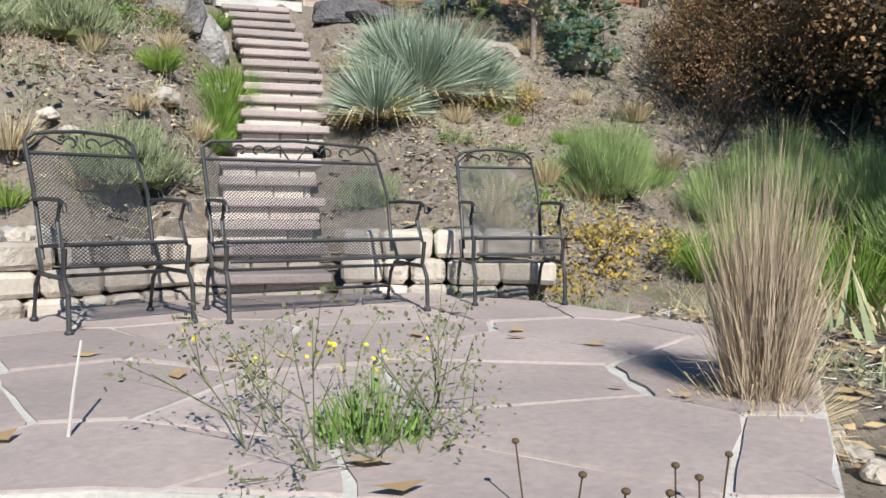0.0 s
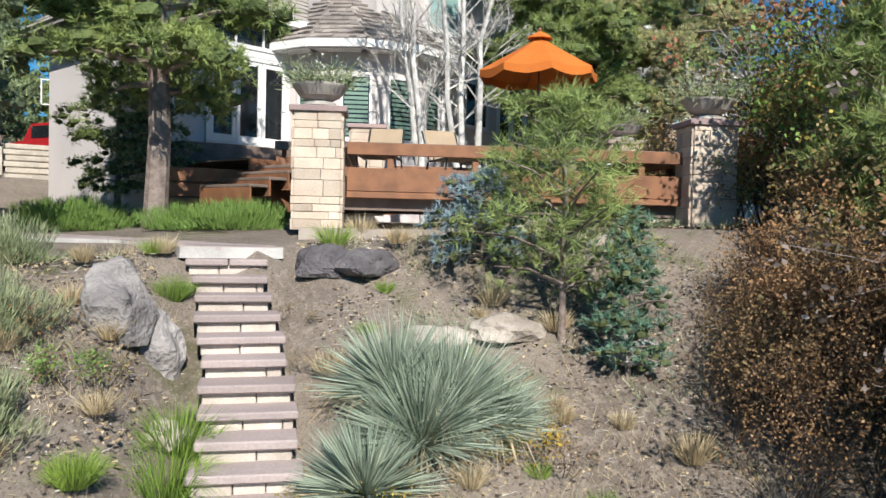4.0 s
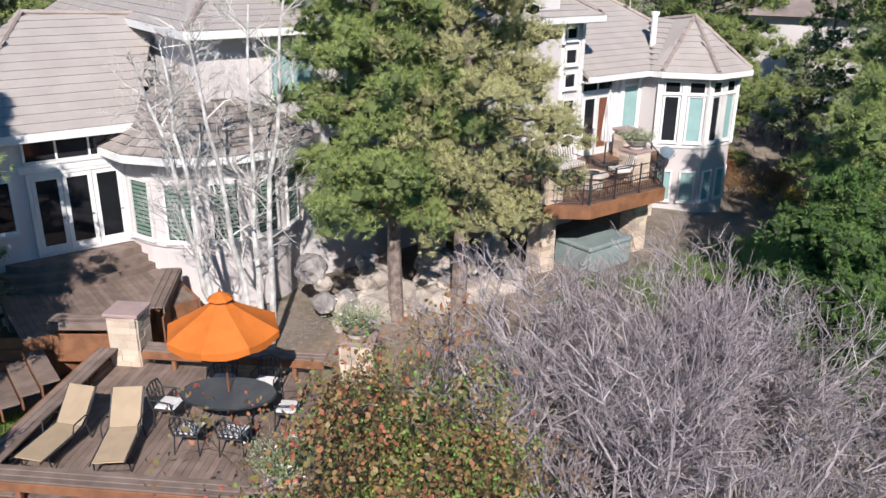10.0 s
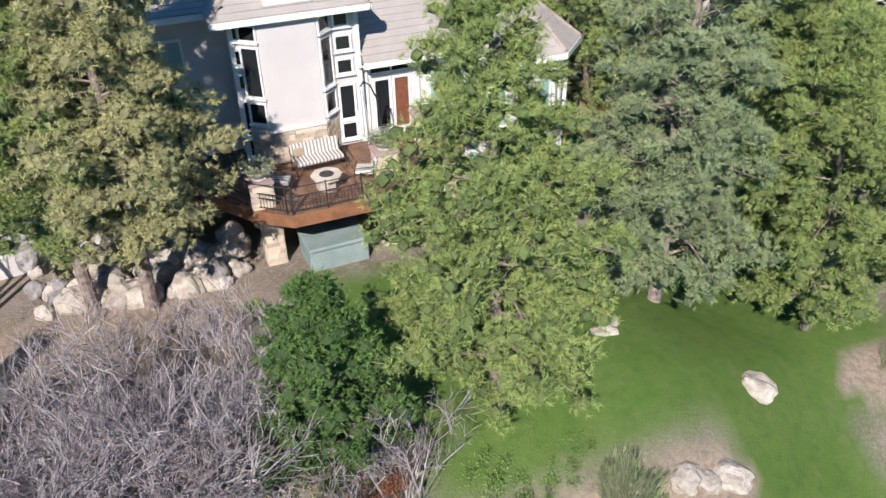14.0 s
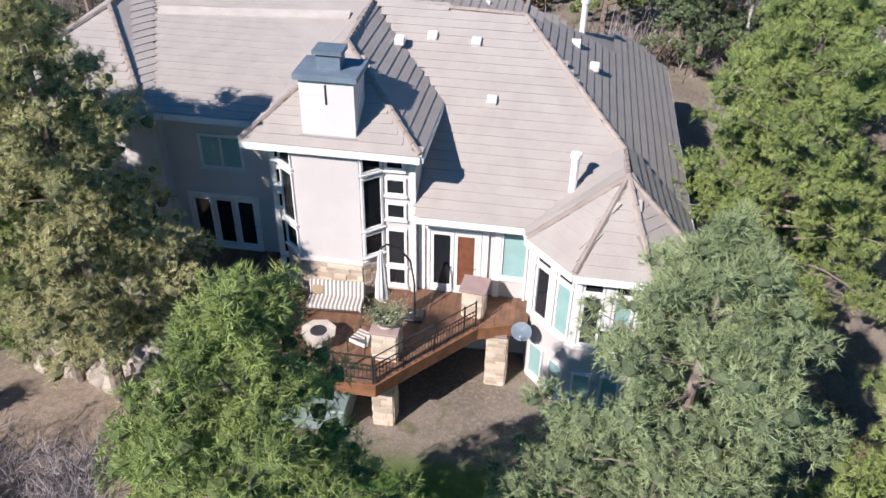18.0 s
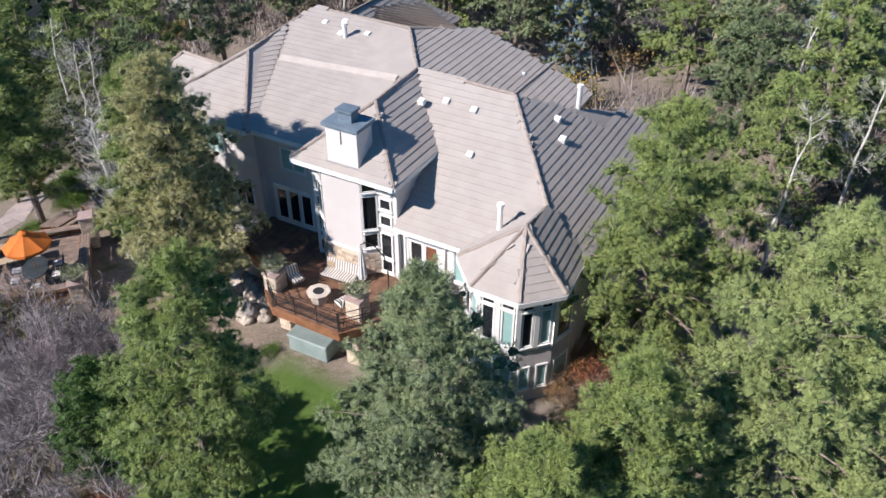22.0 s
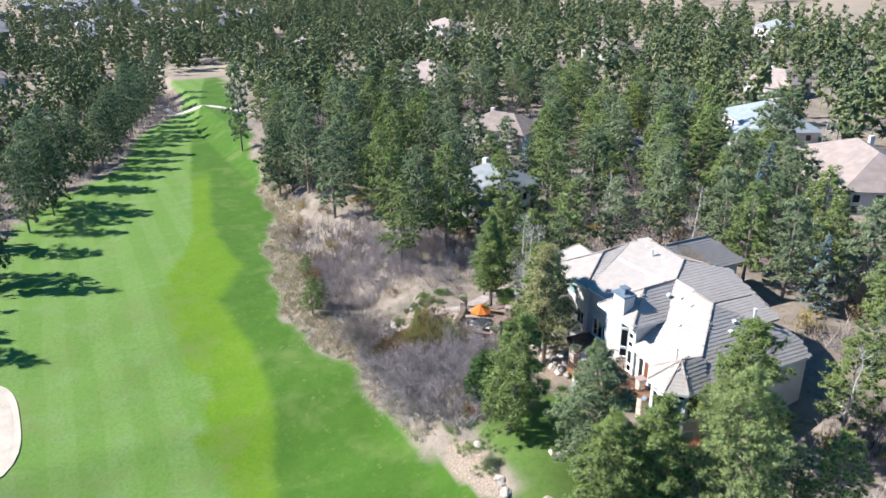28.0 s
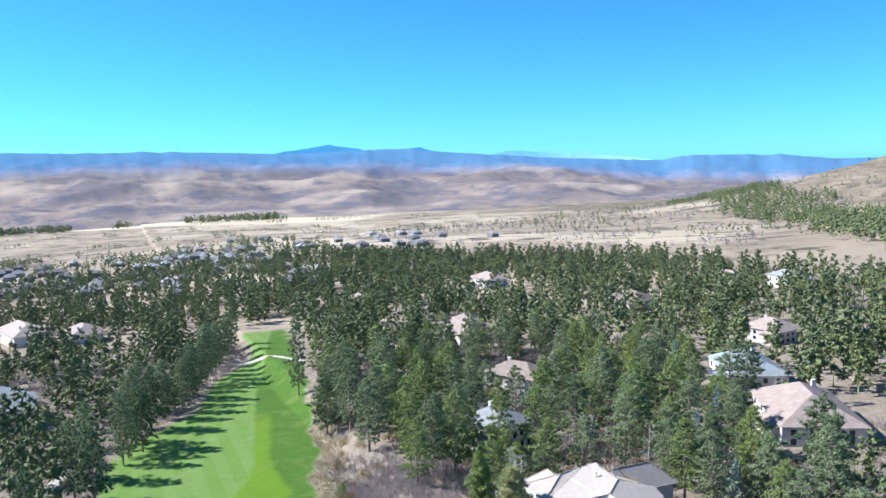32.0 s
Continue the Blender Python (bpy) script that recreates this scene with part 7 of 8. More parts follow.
# ---- distance ----
def ridge(name, dist, base, height, material, seed, label, a0=95, a1=260, rough=0.35, n=330, deep=0.10):
    """A long ridge far off: a face with spurs, from one bearing to another."""
    bm = bmesh.new()
    rows = []
    for k in range(n + 1):
        a = radians(a0 + (a1 - a0) * k / n)
        h = height(k / n) * (1 + rough * 0.25 * noise.noise((k * 0.12, seed, 0)) + 0.05 * noise.noise((k * 0.7, seed, 1)))
        col = []
        for f in (0, 0.25, 0.5, 0.75, 1.0):
            d = dist * (1 + deep * f + 0.35 * deep * noise.noise((k * 0.30, seed + 5, f * 1.5)) * (1 - f))
            col.append(bm.verts.new((d * math.cos(a), d * math.sin(a), base + (h - base) * f ** 1.25)))
        rows.append(col)
    for a, b in zip(rows, rows[1:]):
        for i in range(4):
            bm.faces.new((a[i], a[i + 1], b[i + 1], b[i]))
    ob = part(name, bm, material)
    for p in ob.data.polygons:
        p.use_smooth = True
    return tagged(ob, label, "mountains", kind="structure")


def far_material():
    """Dry grass and dark scrub on the low hills, woods in painted blue haze on the mesa, by the share of mesa stored at
    each point.
    """
    m = mat("far_hills", (0.27, 0.215, 0.18), 1.0, (0.165, 0.14, 0.14), 0.0035, 0.03, 0)
    t = m.node_tree
    bs = t.nodes["Principled BSDF"]
    bs.inputs["Specular IOR Level"].default_value = 0.0
    geo, att = t.nodes.new("ShaderNodeNewGeometry"), t.nodes.new("ShaderNodeVertexColor")
    att.layer_name = "rise"
    sep = t.nodes.new("ShaderNodeSeparateColor")
    t.links.new(att.outputs["Color"], sep.inputs[0])
    last = bs.inputs["Base Color"].links[0].from_socket

    def over(fac, colour):
        nonlocal last
        mx = t.nodes.new("ShaderNodeMix")
        mx.data_type = "RGBA"
        t.links.new(fac, mx.inputs[0])
        t.links.new(last, mx.inputs[6])
        mx.inputs[7].default_value = (*colour, 1)
        last = mx.outputs[2]

    def band(value, lo, hi, top=1.0):
        r = t.nodes.new("ShaderNodeMapRange")
        r.inputs[1].default_value, r.inputs[2].default_value, r.inputs[4].default_value = lo, hi, top
        t.links.new(value, r.inputs[0])
        return r.outputs[0]

    def grain(scale, detail=8, rough=0.65):
        n = t.nodes.new("ShaderNodeTexNoise")
        n.inputs["Scale"].default_value, n.inputs["Detail"].default_value, n.inputs["Roughness"].default_value = scale, detail, rough
        t.links.new(geo.outputs["Position"], n.inputs["Vector"])
        return n.outputs["Fac"]
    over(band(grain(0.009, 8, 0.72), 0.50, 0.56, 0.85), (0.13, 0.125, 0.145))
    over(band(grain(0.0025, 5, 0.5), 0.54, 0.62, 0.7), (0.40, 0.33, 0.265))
    # distance haze put into the colours: lavender on the slopes, blue on the mesa
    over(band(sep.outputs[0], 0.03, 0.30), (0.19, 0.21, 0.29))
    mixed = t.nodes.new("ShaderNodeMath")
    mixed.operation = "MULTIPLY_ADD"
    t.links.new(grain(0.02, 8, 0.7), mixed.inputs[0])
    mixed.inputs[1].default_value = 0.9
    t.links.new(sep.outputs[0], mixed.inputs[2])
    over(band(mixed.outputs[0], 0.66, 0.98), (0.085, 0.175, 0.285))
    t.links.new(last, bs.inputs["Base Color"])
    # faint blue emission, stronger up the mesa, stands in for haze
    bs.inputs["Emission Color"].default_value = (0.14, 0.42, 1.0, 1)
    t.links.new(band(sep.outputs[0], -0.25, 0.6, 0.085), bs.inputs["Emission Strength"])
    return m


def fractal(x, y, seed, octaves=4):
    return sum(noise.noise((x * 2 ** k, y * 2 ** k, seed + k)) / 2 ** k for k in range(octaves))


def far_hills():
    """Rolling dry hills that climb to a long wooded mesa, over a fan of bearings."""
    crest = [(95, 10), (131.5, 0), (134.8, 30), (139.5, 43), (141.5, 40), (143, 22), (149.6, 49), (157.5, 97), (161.5, 130), (165.5, 122), (169.5, 117), (178.7, 147), (183.2, 147), (187, 157), (200, 150), (260, 60)]
    foot = [(95, -90), (134.8, -106), (143.8, -72), (149.6, -12), (163.6, 2), (177, 40), (187, 26), (260, -20)]
    columns, reach = 900, [2350 + 45 * k for k in range(30)] + [3700 + 22 * k for k in range(33)]
    vs, rise = [], []
    for i in range(columns + 1):
        az = 95 + 165 * i / columns
        ca, sa = math.cos(radians(az)), math.sin(radians(az))
        top, low = ramp_of(az, crest) + 5 * fractal(az * 0.9, 0, 3.0), ramp_of(az, foot)
        start = ground_z(2350 * ca, 2350 * sa) - 6
        for r in reach:
            x, y = r * ca, r * sa
            f = (r - 2350) / 1400
            z = start + (low - start) * min(1.0, f) ** 1.1 + 26 * fractal(x * 0.0032, y * 0.0032, 5.0, 5) * smooth(0.0, 0.3, f)
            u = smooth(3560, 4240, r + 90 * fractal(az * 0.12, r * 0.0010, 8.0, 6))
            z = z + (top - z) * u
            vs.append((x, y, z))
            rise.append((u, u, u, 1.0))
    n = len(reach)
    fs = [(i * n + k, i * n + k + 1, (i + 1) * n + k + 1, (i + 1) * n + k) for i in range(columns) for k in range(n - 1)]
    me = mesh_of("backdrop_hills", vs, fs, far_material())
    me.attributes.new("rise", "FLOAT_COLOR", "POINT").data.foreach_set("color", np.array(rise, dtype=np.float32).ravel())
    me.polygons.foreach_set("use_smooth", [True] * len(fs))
    return tagged(new("backdrop_hills", me), "rolling tan hills below a long wooded mesa painted hazy blue", "hills", kind="structure")


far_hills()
# the peaks' haze is painted: pale blue base colour plus a faint emission
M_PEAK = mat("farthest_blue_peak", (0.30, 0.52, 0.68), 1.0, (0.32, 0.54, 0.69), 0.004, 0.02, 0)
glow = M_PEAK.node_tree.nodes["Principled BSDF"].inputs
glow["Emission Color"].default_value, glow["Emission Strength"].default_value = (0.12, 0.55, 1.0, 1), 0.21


def peak_line(f):
    az = 95 + 165 * f
    return ramp_of(az, [(95, 10), (140, -20), (145.7, 52), (153.5, 104), (157, 60), (160, 142), (163, 120), (166.5, 172), (170.5, 130), (173, 60), (260, 20)])


ridge("backdrop_peaks", 4720, 0, peak_line, M_PEAK, 3.0, "peaks far behind the mesa, painted in pale blue haze", rough=0.1, deep=0.01)


# far houses
def east_z(x, y):
    """The rocky hill beyond the neighbour's house."""
    d = math.hypot(x, y)
    return -4 + (56 + 7 * noise.noise((x * 0.006, y * 0.006, 5.0))) * smooth(150, 470, d) + 4 * noise.noise((x * 0.03, y * 0.03, 2.0)) * smooth(150, 250, d)


bm = bmesh.new()
net = [[bm.verts.new((d * math.cos(radians(a)), d * math.sin(radians(a)), east_z(d * math.cos(radians(a)), d * math.sin(radians(a))) - 1.2)) for d in range(145, 640, 9)] for a in range(-14, 62)]
for p, q in zip(net, net[1:]):
    for k in range(len(p) - 1):
        bm.faces.new((p[k], p[k + 1], q[k + 1], q[k]))
for f in bm.faces:
    f.smooth = True
tagged(part("backdrop_hill", bm, mat("brushy_hillside", (0.14, 0.105, 0.095), 0.95, (0.27, 0.225, 0.18), 0.035, 0.4, 0.5, 0.4)), "brushy brown hillside with pale rock beyond the neighbour's house", "hill", kind="structure")
hs = new("hillside_trees", mesh_of("hillside_trees", *far_woods(420, 78, (130, 470, -90, 330), lambda x, y, rng: 150 < math.hypot(x, y) < 500 and noise.noise((x * 0.015, y * 0.015, 2.0)) > -0.1, (3, 9), 7, 3, 1.6, east_z), M_WOODS))
tagged(hs, "dark pines and scrub dotting the hillside", "woods", kind="stuff")
hb = new("hillside_brush", mesh_of("hillside_brush", *far_woods(700, 79, (130, 470, -90, 330), lambda x, y, rng: 150 < math.hypot(x, y) < 500 and noise.noise((x * 0.02, y * 0.02, 7.0)) > 0.0, (2, 4), 5, 2, 2.8, east_z), M_TWIG_BROWN))
tagged(hb, "brown leafless brush on the hillside", "brush", kind="stuff")


def far_house(x, y, w, d, h, turn, roofmat, label, wall=None):
    e = empty("house", pose(x, y, ground_z(x, y) - 0.3, 0, 0, turn), label, "house")
    bm = boxed(-w / 2, w / 2, -d / 2, d / 2, 0, h)
    box(bm, w * 0.1, w * 0.42, -d / 2 - 2.4, -d / 2, 0, h * 0.8)
    part("wall", bm, wall or M_STUCCO, e)
    bm = bmesh.new()
    hip(bm, -w / 2 - 0.6, w / 2 + 0.6, -d / 2 - 0.6, d / 2 + 0.6, h, 0.5)
    hip(bm, w * 0.1 - 0.5, w * 0.42 + 0.5, -d / 2 - 3.0, d / 2 - 1, h * 0.82, 0.5)
    roof = part("roof", bm, roofmat, e)
    part("chimney", boxed(-w * 0.3, -w * 0.3 + 0.8, d * 0.2, d * 0.2 + 0.7, h + 0.5, h + d * 0.22 + 0.5), wall or M_STUCCO, roof)
    for k in range(4):
        for z in ((0.9, h * 0.58) if h > 4 else (0.9,)):
            u = -w / 2 + w * (k + 0.6) / 4.4
            win = part("window", boxed(u - 0.7, u + 0.7, -d / 2 - 0.05, -d / 2 + 0.1, z, z + 1.4), M_TRIM, e)
            part("pane", boxed(u - 0.58, u + 0.58, -d / 2 - 0.07, -d / 2 + 0.1, z + 0.12, z + 1.28), M_GLASS_DARK, win)
            win = part("window", boxed(w / 2 - 0.1, w / 2 + 0.05, -d / 2 + d * (k + 0.6) / 4.4 - 0.6, -d / 2 + d * (k + 0.6) / 4.4 + 0.6, z, z + 1.4), M_TRIM, e)
            part("pane", boxed(w / 2 - 0.1, w / 2 + 0.07, -d / 2 + d * (k + 0.6) / 4.4 - 0.5, -d / 2 + d * (k + 0.6) / 4.4 + 0.5, z + 0.12, z + 1.28), M_GLASS_DARK, win)
    return e
M_ROOF_PINK = mat("pinkish_tile", (0.37, 0.30, 0.27), 0.85, (0.30, 0.24, 0.215), 0.8, 12, 0.3)
M_ROOF_BROWN = mat("brown_tile", (0.26, 0.21, 0.185), 0.85, (0.20, 0.16, 0.14), 0.8, 12, 0.3)
M_ROOF_BLUE = mat("blue_grey_roof", (0.31, 0.35, 0.38), 0.65, (0.26, 0.30, 0.33), 0.8, 12, 0.2)
M_ROOF_SLATE = mat("grey_shingle", (0.30, 0.32, 0.33), 0.8, (0.24, 0.26, 0.27), 0.8, 12, 0.3)
for x, y, w, d, h, turn, m, label in (
    (-52.5, 13.5, 11, 9, 5.4, 25, M_ROOF_SLATE, "two-storey stucco house with a grey roof among pines"),
    (-97, 41, 15, 10, 5.2, 30, M_ROOF_BROWN, "two-storey stucco house with a brown tiled roof among pines"),
    (-68, 88, 19, 13, 4.6, -25, M_ROOF_BLUE, "large stucco house with a pale blue-grey metal roof among pines"),
    (-29, 66, 22, 14, 4.4, -30, M_ROOF_PINK, "stucco house with a broad pink tiled roof and chimneys"),
    (-181, 63, 20, 13, 5.4, 12, M_ROOF_PINK, "stucco house with a light hip roof above the pines"),
    (-208, 152, 18, 12, 5, 20, M_ROOF_BROWN, "far brown-roofed house among pines"),
    (-112, 138, 14, 11, 4.6, 10, M_ROOF_PINK, "stucco house with a pink roof among the far pines"),
    (-345, 148, 20, 13, 5.5, 10, M_ROOF_PINK, "far pale house with a light roof by the woods"),
    (-301, 57, 9, 9, 6.5, 40, M_ROOF_PINK, "narrow far house with a light gable among pines"),
    (-152, -83, 22, 14, 6.5, 195, M_ROOF_SLATE, "stucco house with a pale grey tiled roof across the fairway"),
    (-326, -96, 30, 15, 6.0, 200, M_ROOF_PINK, "long stucco house with a pale roof across the fairway"),
    (-309, -70, 20, 12, 5.0, 190, M_ROOF_PINK, "stucco house with a pale gabled roof across the fairway"),
    (-238, 232, 17, 12, 5.0, 20, M_ROOF_PINK, "far white-walled house at the edge of the woods"),
    (-208, 243, 20, 12, 5.5, -10, M_ROOF_SLATE, "far white-walled house with grey gables"),
    (31, 9, 15, 14, 6.4, 30, M_ROOF_BROWN, "neighbouring white stucco house with a brown roof"),
):
    far_house(x, y, w, d, h, turn, m, label)
# the village in the valley: too many and far to tell apart
rng = np.random.default_rng(9)
bm = bmesh.new()
for k in range(130):
    x, y = rng.uniform(-1060, -450), rng.uniform(-290, 110)
    z, w, d = ground_z(x, y), rng.uniform(5, 8.5), rng.uniform(4, 6)
    box(bm, x - w, x + w, y - d, y + d, z - 1, z + 4.6)
    hip(bm, x - w - 1, x + w + 1, y - d - 1, y + d + 1, z + 4.6, 0.5)
for k in range(26):
    x, y = rng.uniform(-1250, -720), rng.uniform(100, 360)
    z, w, d = ground_z(x, y), rng.uniform(5, 11), rng.uniform(4, 6)
    box(bm, x - w, x + w, y - d, y + d, z - 1, z + 4.2)
    hip(bm, x - w - 1, x + w + 1, y - d - 1, y + d + 1, z + 4.2, 0.45)
M_FARHOUSE = mat("far_house_walls", (0.25, 0.25, 0.265), 0.9, (0.15, 0.15, 0.165), 0.02, 0.1, 0, island=True, spread=0.5)
tagged(part("village", bm, M_FARHOUSE), "many small houses of a village in the valley", "houses", kind="stuff")


# ---- shrubs, grasses and flowers ----
def tuft(name, seed, n, spread, height, width, material, up=1.0, bend=0.25, splay=0.8, wild=0.05, short=0.55):
    """Blades rising from a small base and arching outward."""
    rng = np.random.default_rng(seed)
    a, q = rng.uniform(0, 6.283, n), np.sqrt(rng.random(n))
    base = np.stack([spread * 0.35 * q * np.cos(a), spread * 0.35 * q * np.sin(a), 0 * a], 1)
    h = height * rng.uniform(short, 1.08, n)
    out = spread * splay * q * rng.uniform(0.5, 1.2, n)
    tip = base + np.stack([out * np.cos(a), out * np.sin(a), h * up], 1) + rng.normal(size=(n, 3)) * wild * height
    return blade_mesh(name, base, tip, width * rng.uniform(0.6, 1.3, n), material, rng, bend)


def rosette(seed, n, r, width, material):
    """Stiff pointed blades in a half ball."""
    rng = np.random.default_rng(seed)
    d = rng.normal(size=(n, 3))
    d[:, 2] = np.abs(d[:, 2]) * 0.95 + 0.02
    d /= np.linalg.norm(d, axis=1, keepdims=True)
    base = d * 0.05 * r
    return blade_mesh("foliage", base, d * r * rng.uniform(0.75, 1.08, (n, 1)), width, material, rng, 0.04)


def brush(name, seed, n, rx, rz, ln, width, material, ry=None, hollow=0.25, inner=0.0):
    """A dome of fine upright sprigs."""
    rng = np.random.default_rng(seed)
    ry = ry or rx
    d = rng.normal(size=(n, 3))
    d[:, 2] = np.abs(d[:, 2])
    d /= np.linalg.norm(d, axis=1, keepdims=True)
    lump = (1 + 0.28 * np.sin(7 * d[:, 2:3] + 3 * np.arctan2(d[:, 1:2], d[:, 0:1]))) * (1 + 0.22 * np.sin(5 * np.arctan2(d[:, 1], d[:, 0]) + seed)[:, None] * (1 - d[:, 2:3]))
    p = d * (rng.random((n, 1)) ** 0.4 * (1 - hollow) + hollow) * np.array([rx, ry, rz]) * lump
    g = d * 0.6 + np.array([0, 0, 0.9]) + rng.normal(size=(n, 3)) * 0.25
    g /= np.linalg.norm(g, axis=1, keepdims=True)
    core = None
    # lumps in the dark inner colour imitate shade inside the bush
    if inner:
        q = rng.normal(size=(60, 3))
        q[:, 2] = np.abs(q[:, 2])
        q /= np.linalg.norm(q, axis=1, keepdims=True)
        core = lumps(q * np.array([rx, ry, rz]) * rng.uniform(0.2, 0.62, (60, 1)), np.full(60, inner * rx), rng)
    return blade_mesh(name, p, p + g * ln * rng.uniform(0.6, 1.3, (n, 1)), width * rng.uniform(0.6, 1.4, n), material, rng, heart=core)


def twig_mesh(seed, stems, height, spread, material, depth=4, width=0.03, ratio=0.62):
    """A many-stemmed bare shrub: forked twigs down to fine ends."""
    rng = np.random.default_rng(seed)
    b, t, w = [], [], []

    def grow(p, d, ln, lvl):
        q = p + d * ln
        b.append(p)
        t.append(q)
        w.append(width * ratio ** lvl)
        if lvl >= depth:
            return
        for _ in range(3 if lvl else 3):
            nd = d + rng.normal(size=3) * 0.48 + np.array([0, 0, 0.10])
            nd /= np.linalg.norm(nd)
            grow(p + d * ln * rng.uniform(0.55, 1.0), nd, ln * rng.uniform(0.55, 0.8), lvl + 1)
    for _ in range(stems):
        a = rng.uniform(0, 6.283)
        d = np.array([math.cos(a) * spread, math.sin(a) * spread, 1.0]) * rng.uniform(0.8, 1.2)
        d /= np.linalg.norm(d)
        grow(np.array([math.cos(a) * 0.2, math.sin(a) * 0.2, -0.05]), d, height * rng.uniform(0.34, 0.46), 0)
    b, t, w = np.array(b), np.array(t), np.array(w)
    side = np.cross(t - b, rng.normal(size=b.shape))
    side /= np.linalg.norm(side, axis=1, keepdims=True)
    v = np.stack([b - side * w[:, None] / 2, b + side * w[:, None] / 2, t + side * w[:, None] * 0.25, t - side * w[:, None] * 0.25], 1).reshape(-1, 3)
    f = (np.arange(len(b))[:, None] * 4 + [0, 1, 2, 3]).tolist()
    ends = t[w < width * ratio ** (depth - 0.5)]
    return mesh_of("branchwork", v.tolist(), f, material), ends


def leaf_mesh(name, ends, seed, per, size, material, keep=1.0):
    rng = np.random.default_rng(seed)
    e = np.repeat(ends[rng.random(len(ends)) < keep], per, 0)
    e = e + rng.normal(size=e.shape) * size * 1.5
    d = rng.normal(size=e.shape)
    d /= np.linalg.norm(d, axis=1, keepdims=True)
    s = np.cross(d, rng.normal(size=e.shape))
    s /= np.linalg.norm(s, axis=1, keepdims=True)
    z = size * rng.uniform(0.6, 1.3, (len(e), 1))
    v = np.stack([e, e + d * z * 0.5 + s * z * 0.35, e + d * z, e + d * z * 0.5 - s * z * 0.35], 1).reshape(-1, 3)
    return mesh_of(name, v.tolist(), (np.arange(len(e))[:, None] * 4 + [0, 1, 2, 3]).tolist(), material)


def plant(name, meshes, x, y, label, category="shrub", group="", turn=0, scale=1.0, z=None):
    return plant_tree(name, meshes, x, y, z, turn, scale, label, category, group)


# yuccas
yu = rosette(1, 900, 0.80, 0.016, M_YUCCA)
yb = rosette(2, 1300, 1.0, 0.016, M_YUCCA)
ysk = tuft("dry_skirt", 3, 160, 0.8, 0.22, 0.012, M_STRAW, 0.5, 0.5, 1.0)
for n, (x, y, me, s) in enumerate(((-25.62, -11.48, yu, 0.95), (-24.95, -11.45, yb, 0.9), (-24.5, -11.35, yb, 1.0), (-24.75, -10.9, yu, 1.1), (-24.2, -11.65, yu, 0.9))):
    plant("yucca", [me, ysk], x, y, "spiky grey-green yucca with stiff narrow blades", "yucca", "yuccas on the bank", n * 70, s, ground_z(x, y) + 0.10)

# feather reed grass at the patio's corner
rd = tuft("foliage", 5, 2300, 0.24, 0.98, 0.0034, M_FEATHER, 1.0, 0.7, 0.42, 0.10, 0.25)
rk = tuft("skirt", 6, 1100, 0.30, 0.40, 0.004, M_STRAW, 0.6, 0.9, 1.2, 0.12)
plant("feather_grass", [rd, rk], -28.65, -16.69, "tall clump of dry straw-coloured feather grass beside the patio", "grass", z=-6.40)

# fresh arching grass
gt = tuft("foliage", 7, 700, 0.62, 0.78, 0.009, M_GRASS, 0.95, 0.6, 1.0)
for n, (x, y, s) in enumerate(((-25.15, -15.0, 0.8), (-24.75, -15.3, 0.9), (-24.5, -15.9, 1.1), (-25.0, -16.0, 0.9), (-26.75, -10.32, 0.85), (-26.45, -9.95, 0.8), (-27.22, -10.89, 0.5), (-27.0, -10.6, 0.6), (-27.6, -10.6, 0.45), (-29.6, -11.9, 0.6), (-25.6, -8.3, 0.5))):
    plant("grass_clump", [gt], x, y, "clump of fresh green arching grass", "grass", "green grass clumps", n * 53, s)
yt = tuft("foliage", 8, 240, 0.4, 0.45, 0.010, M_STRAW, 1.0, 0.3, 0.8)
yg = tuft("foliage", 18, 240, 0.4, 0.42, 0.008, M_GRASS, 1.0, 0.4, 0.9)
rnd = random.Random(14)
for n in range(120):
    x, y = rnd.uniform(-31.5, -22.6), rnd.uniform(-14.2, -7.6)
    f = ((x + 27.88) * 3.1 + (y + 13.28) * 4.85) / 33.13
    off = abs((x + 27.88) * 4.85 - (y + 13.28) * 3.1) / 5.756
    if off < 0.8 or (y < -12.7 and x < -26.9):
        continue
    plant("dry_grass_tuft", [yg if n % 3 == 0 else yt], x, y, "small tuft of yellow-green grass on the bank" if n % 3 == 0 else "small tuft of dry yellow grass on the bank", "grass", "grass tufts", n * 37, rnd.uniform(0.35, 0.85))

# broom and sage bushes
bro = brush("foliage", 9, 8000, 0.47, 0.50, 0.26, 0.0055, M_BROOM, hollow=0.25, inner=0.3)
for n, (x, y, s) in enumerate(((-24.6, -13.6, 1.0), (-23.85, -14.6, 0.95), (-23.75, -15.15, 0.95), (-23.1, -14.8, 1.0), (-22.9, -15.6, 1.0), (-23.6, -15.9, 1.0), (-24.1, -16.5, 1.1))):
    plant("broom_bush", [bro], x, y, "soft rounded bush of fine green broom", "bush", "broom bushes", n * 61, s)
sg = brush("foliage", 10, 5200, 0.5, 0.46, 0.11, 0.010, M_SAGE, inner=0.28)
for n, (x, y, s) in enumerate(((-27.6, -8.9, 0.95), (-28.2, -9.9, 1.0), (-28.5, -11.7, 0.85), (-28.9, -9.0, 1.2), (-28.0, -8.2, 1.2), (-29.3, -9.9, 1.1), (-26.45, -12.3, 0.6), (-28.9, -11.9, 0.6), (-25.75, -13.05, 0.45), (-29.9, -10.4, 1.1), (-30.6, -11.4, 1.2), (-27.0, -7.4, 0.9))):
    plant("sage_bush", [sg], x, y, "low grey-green sage bush on the bank", "bush", "sage bushes", n * 47, s)
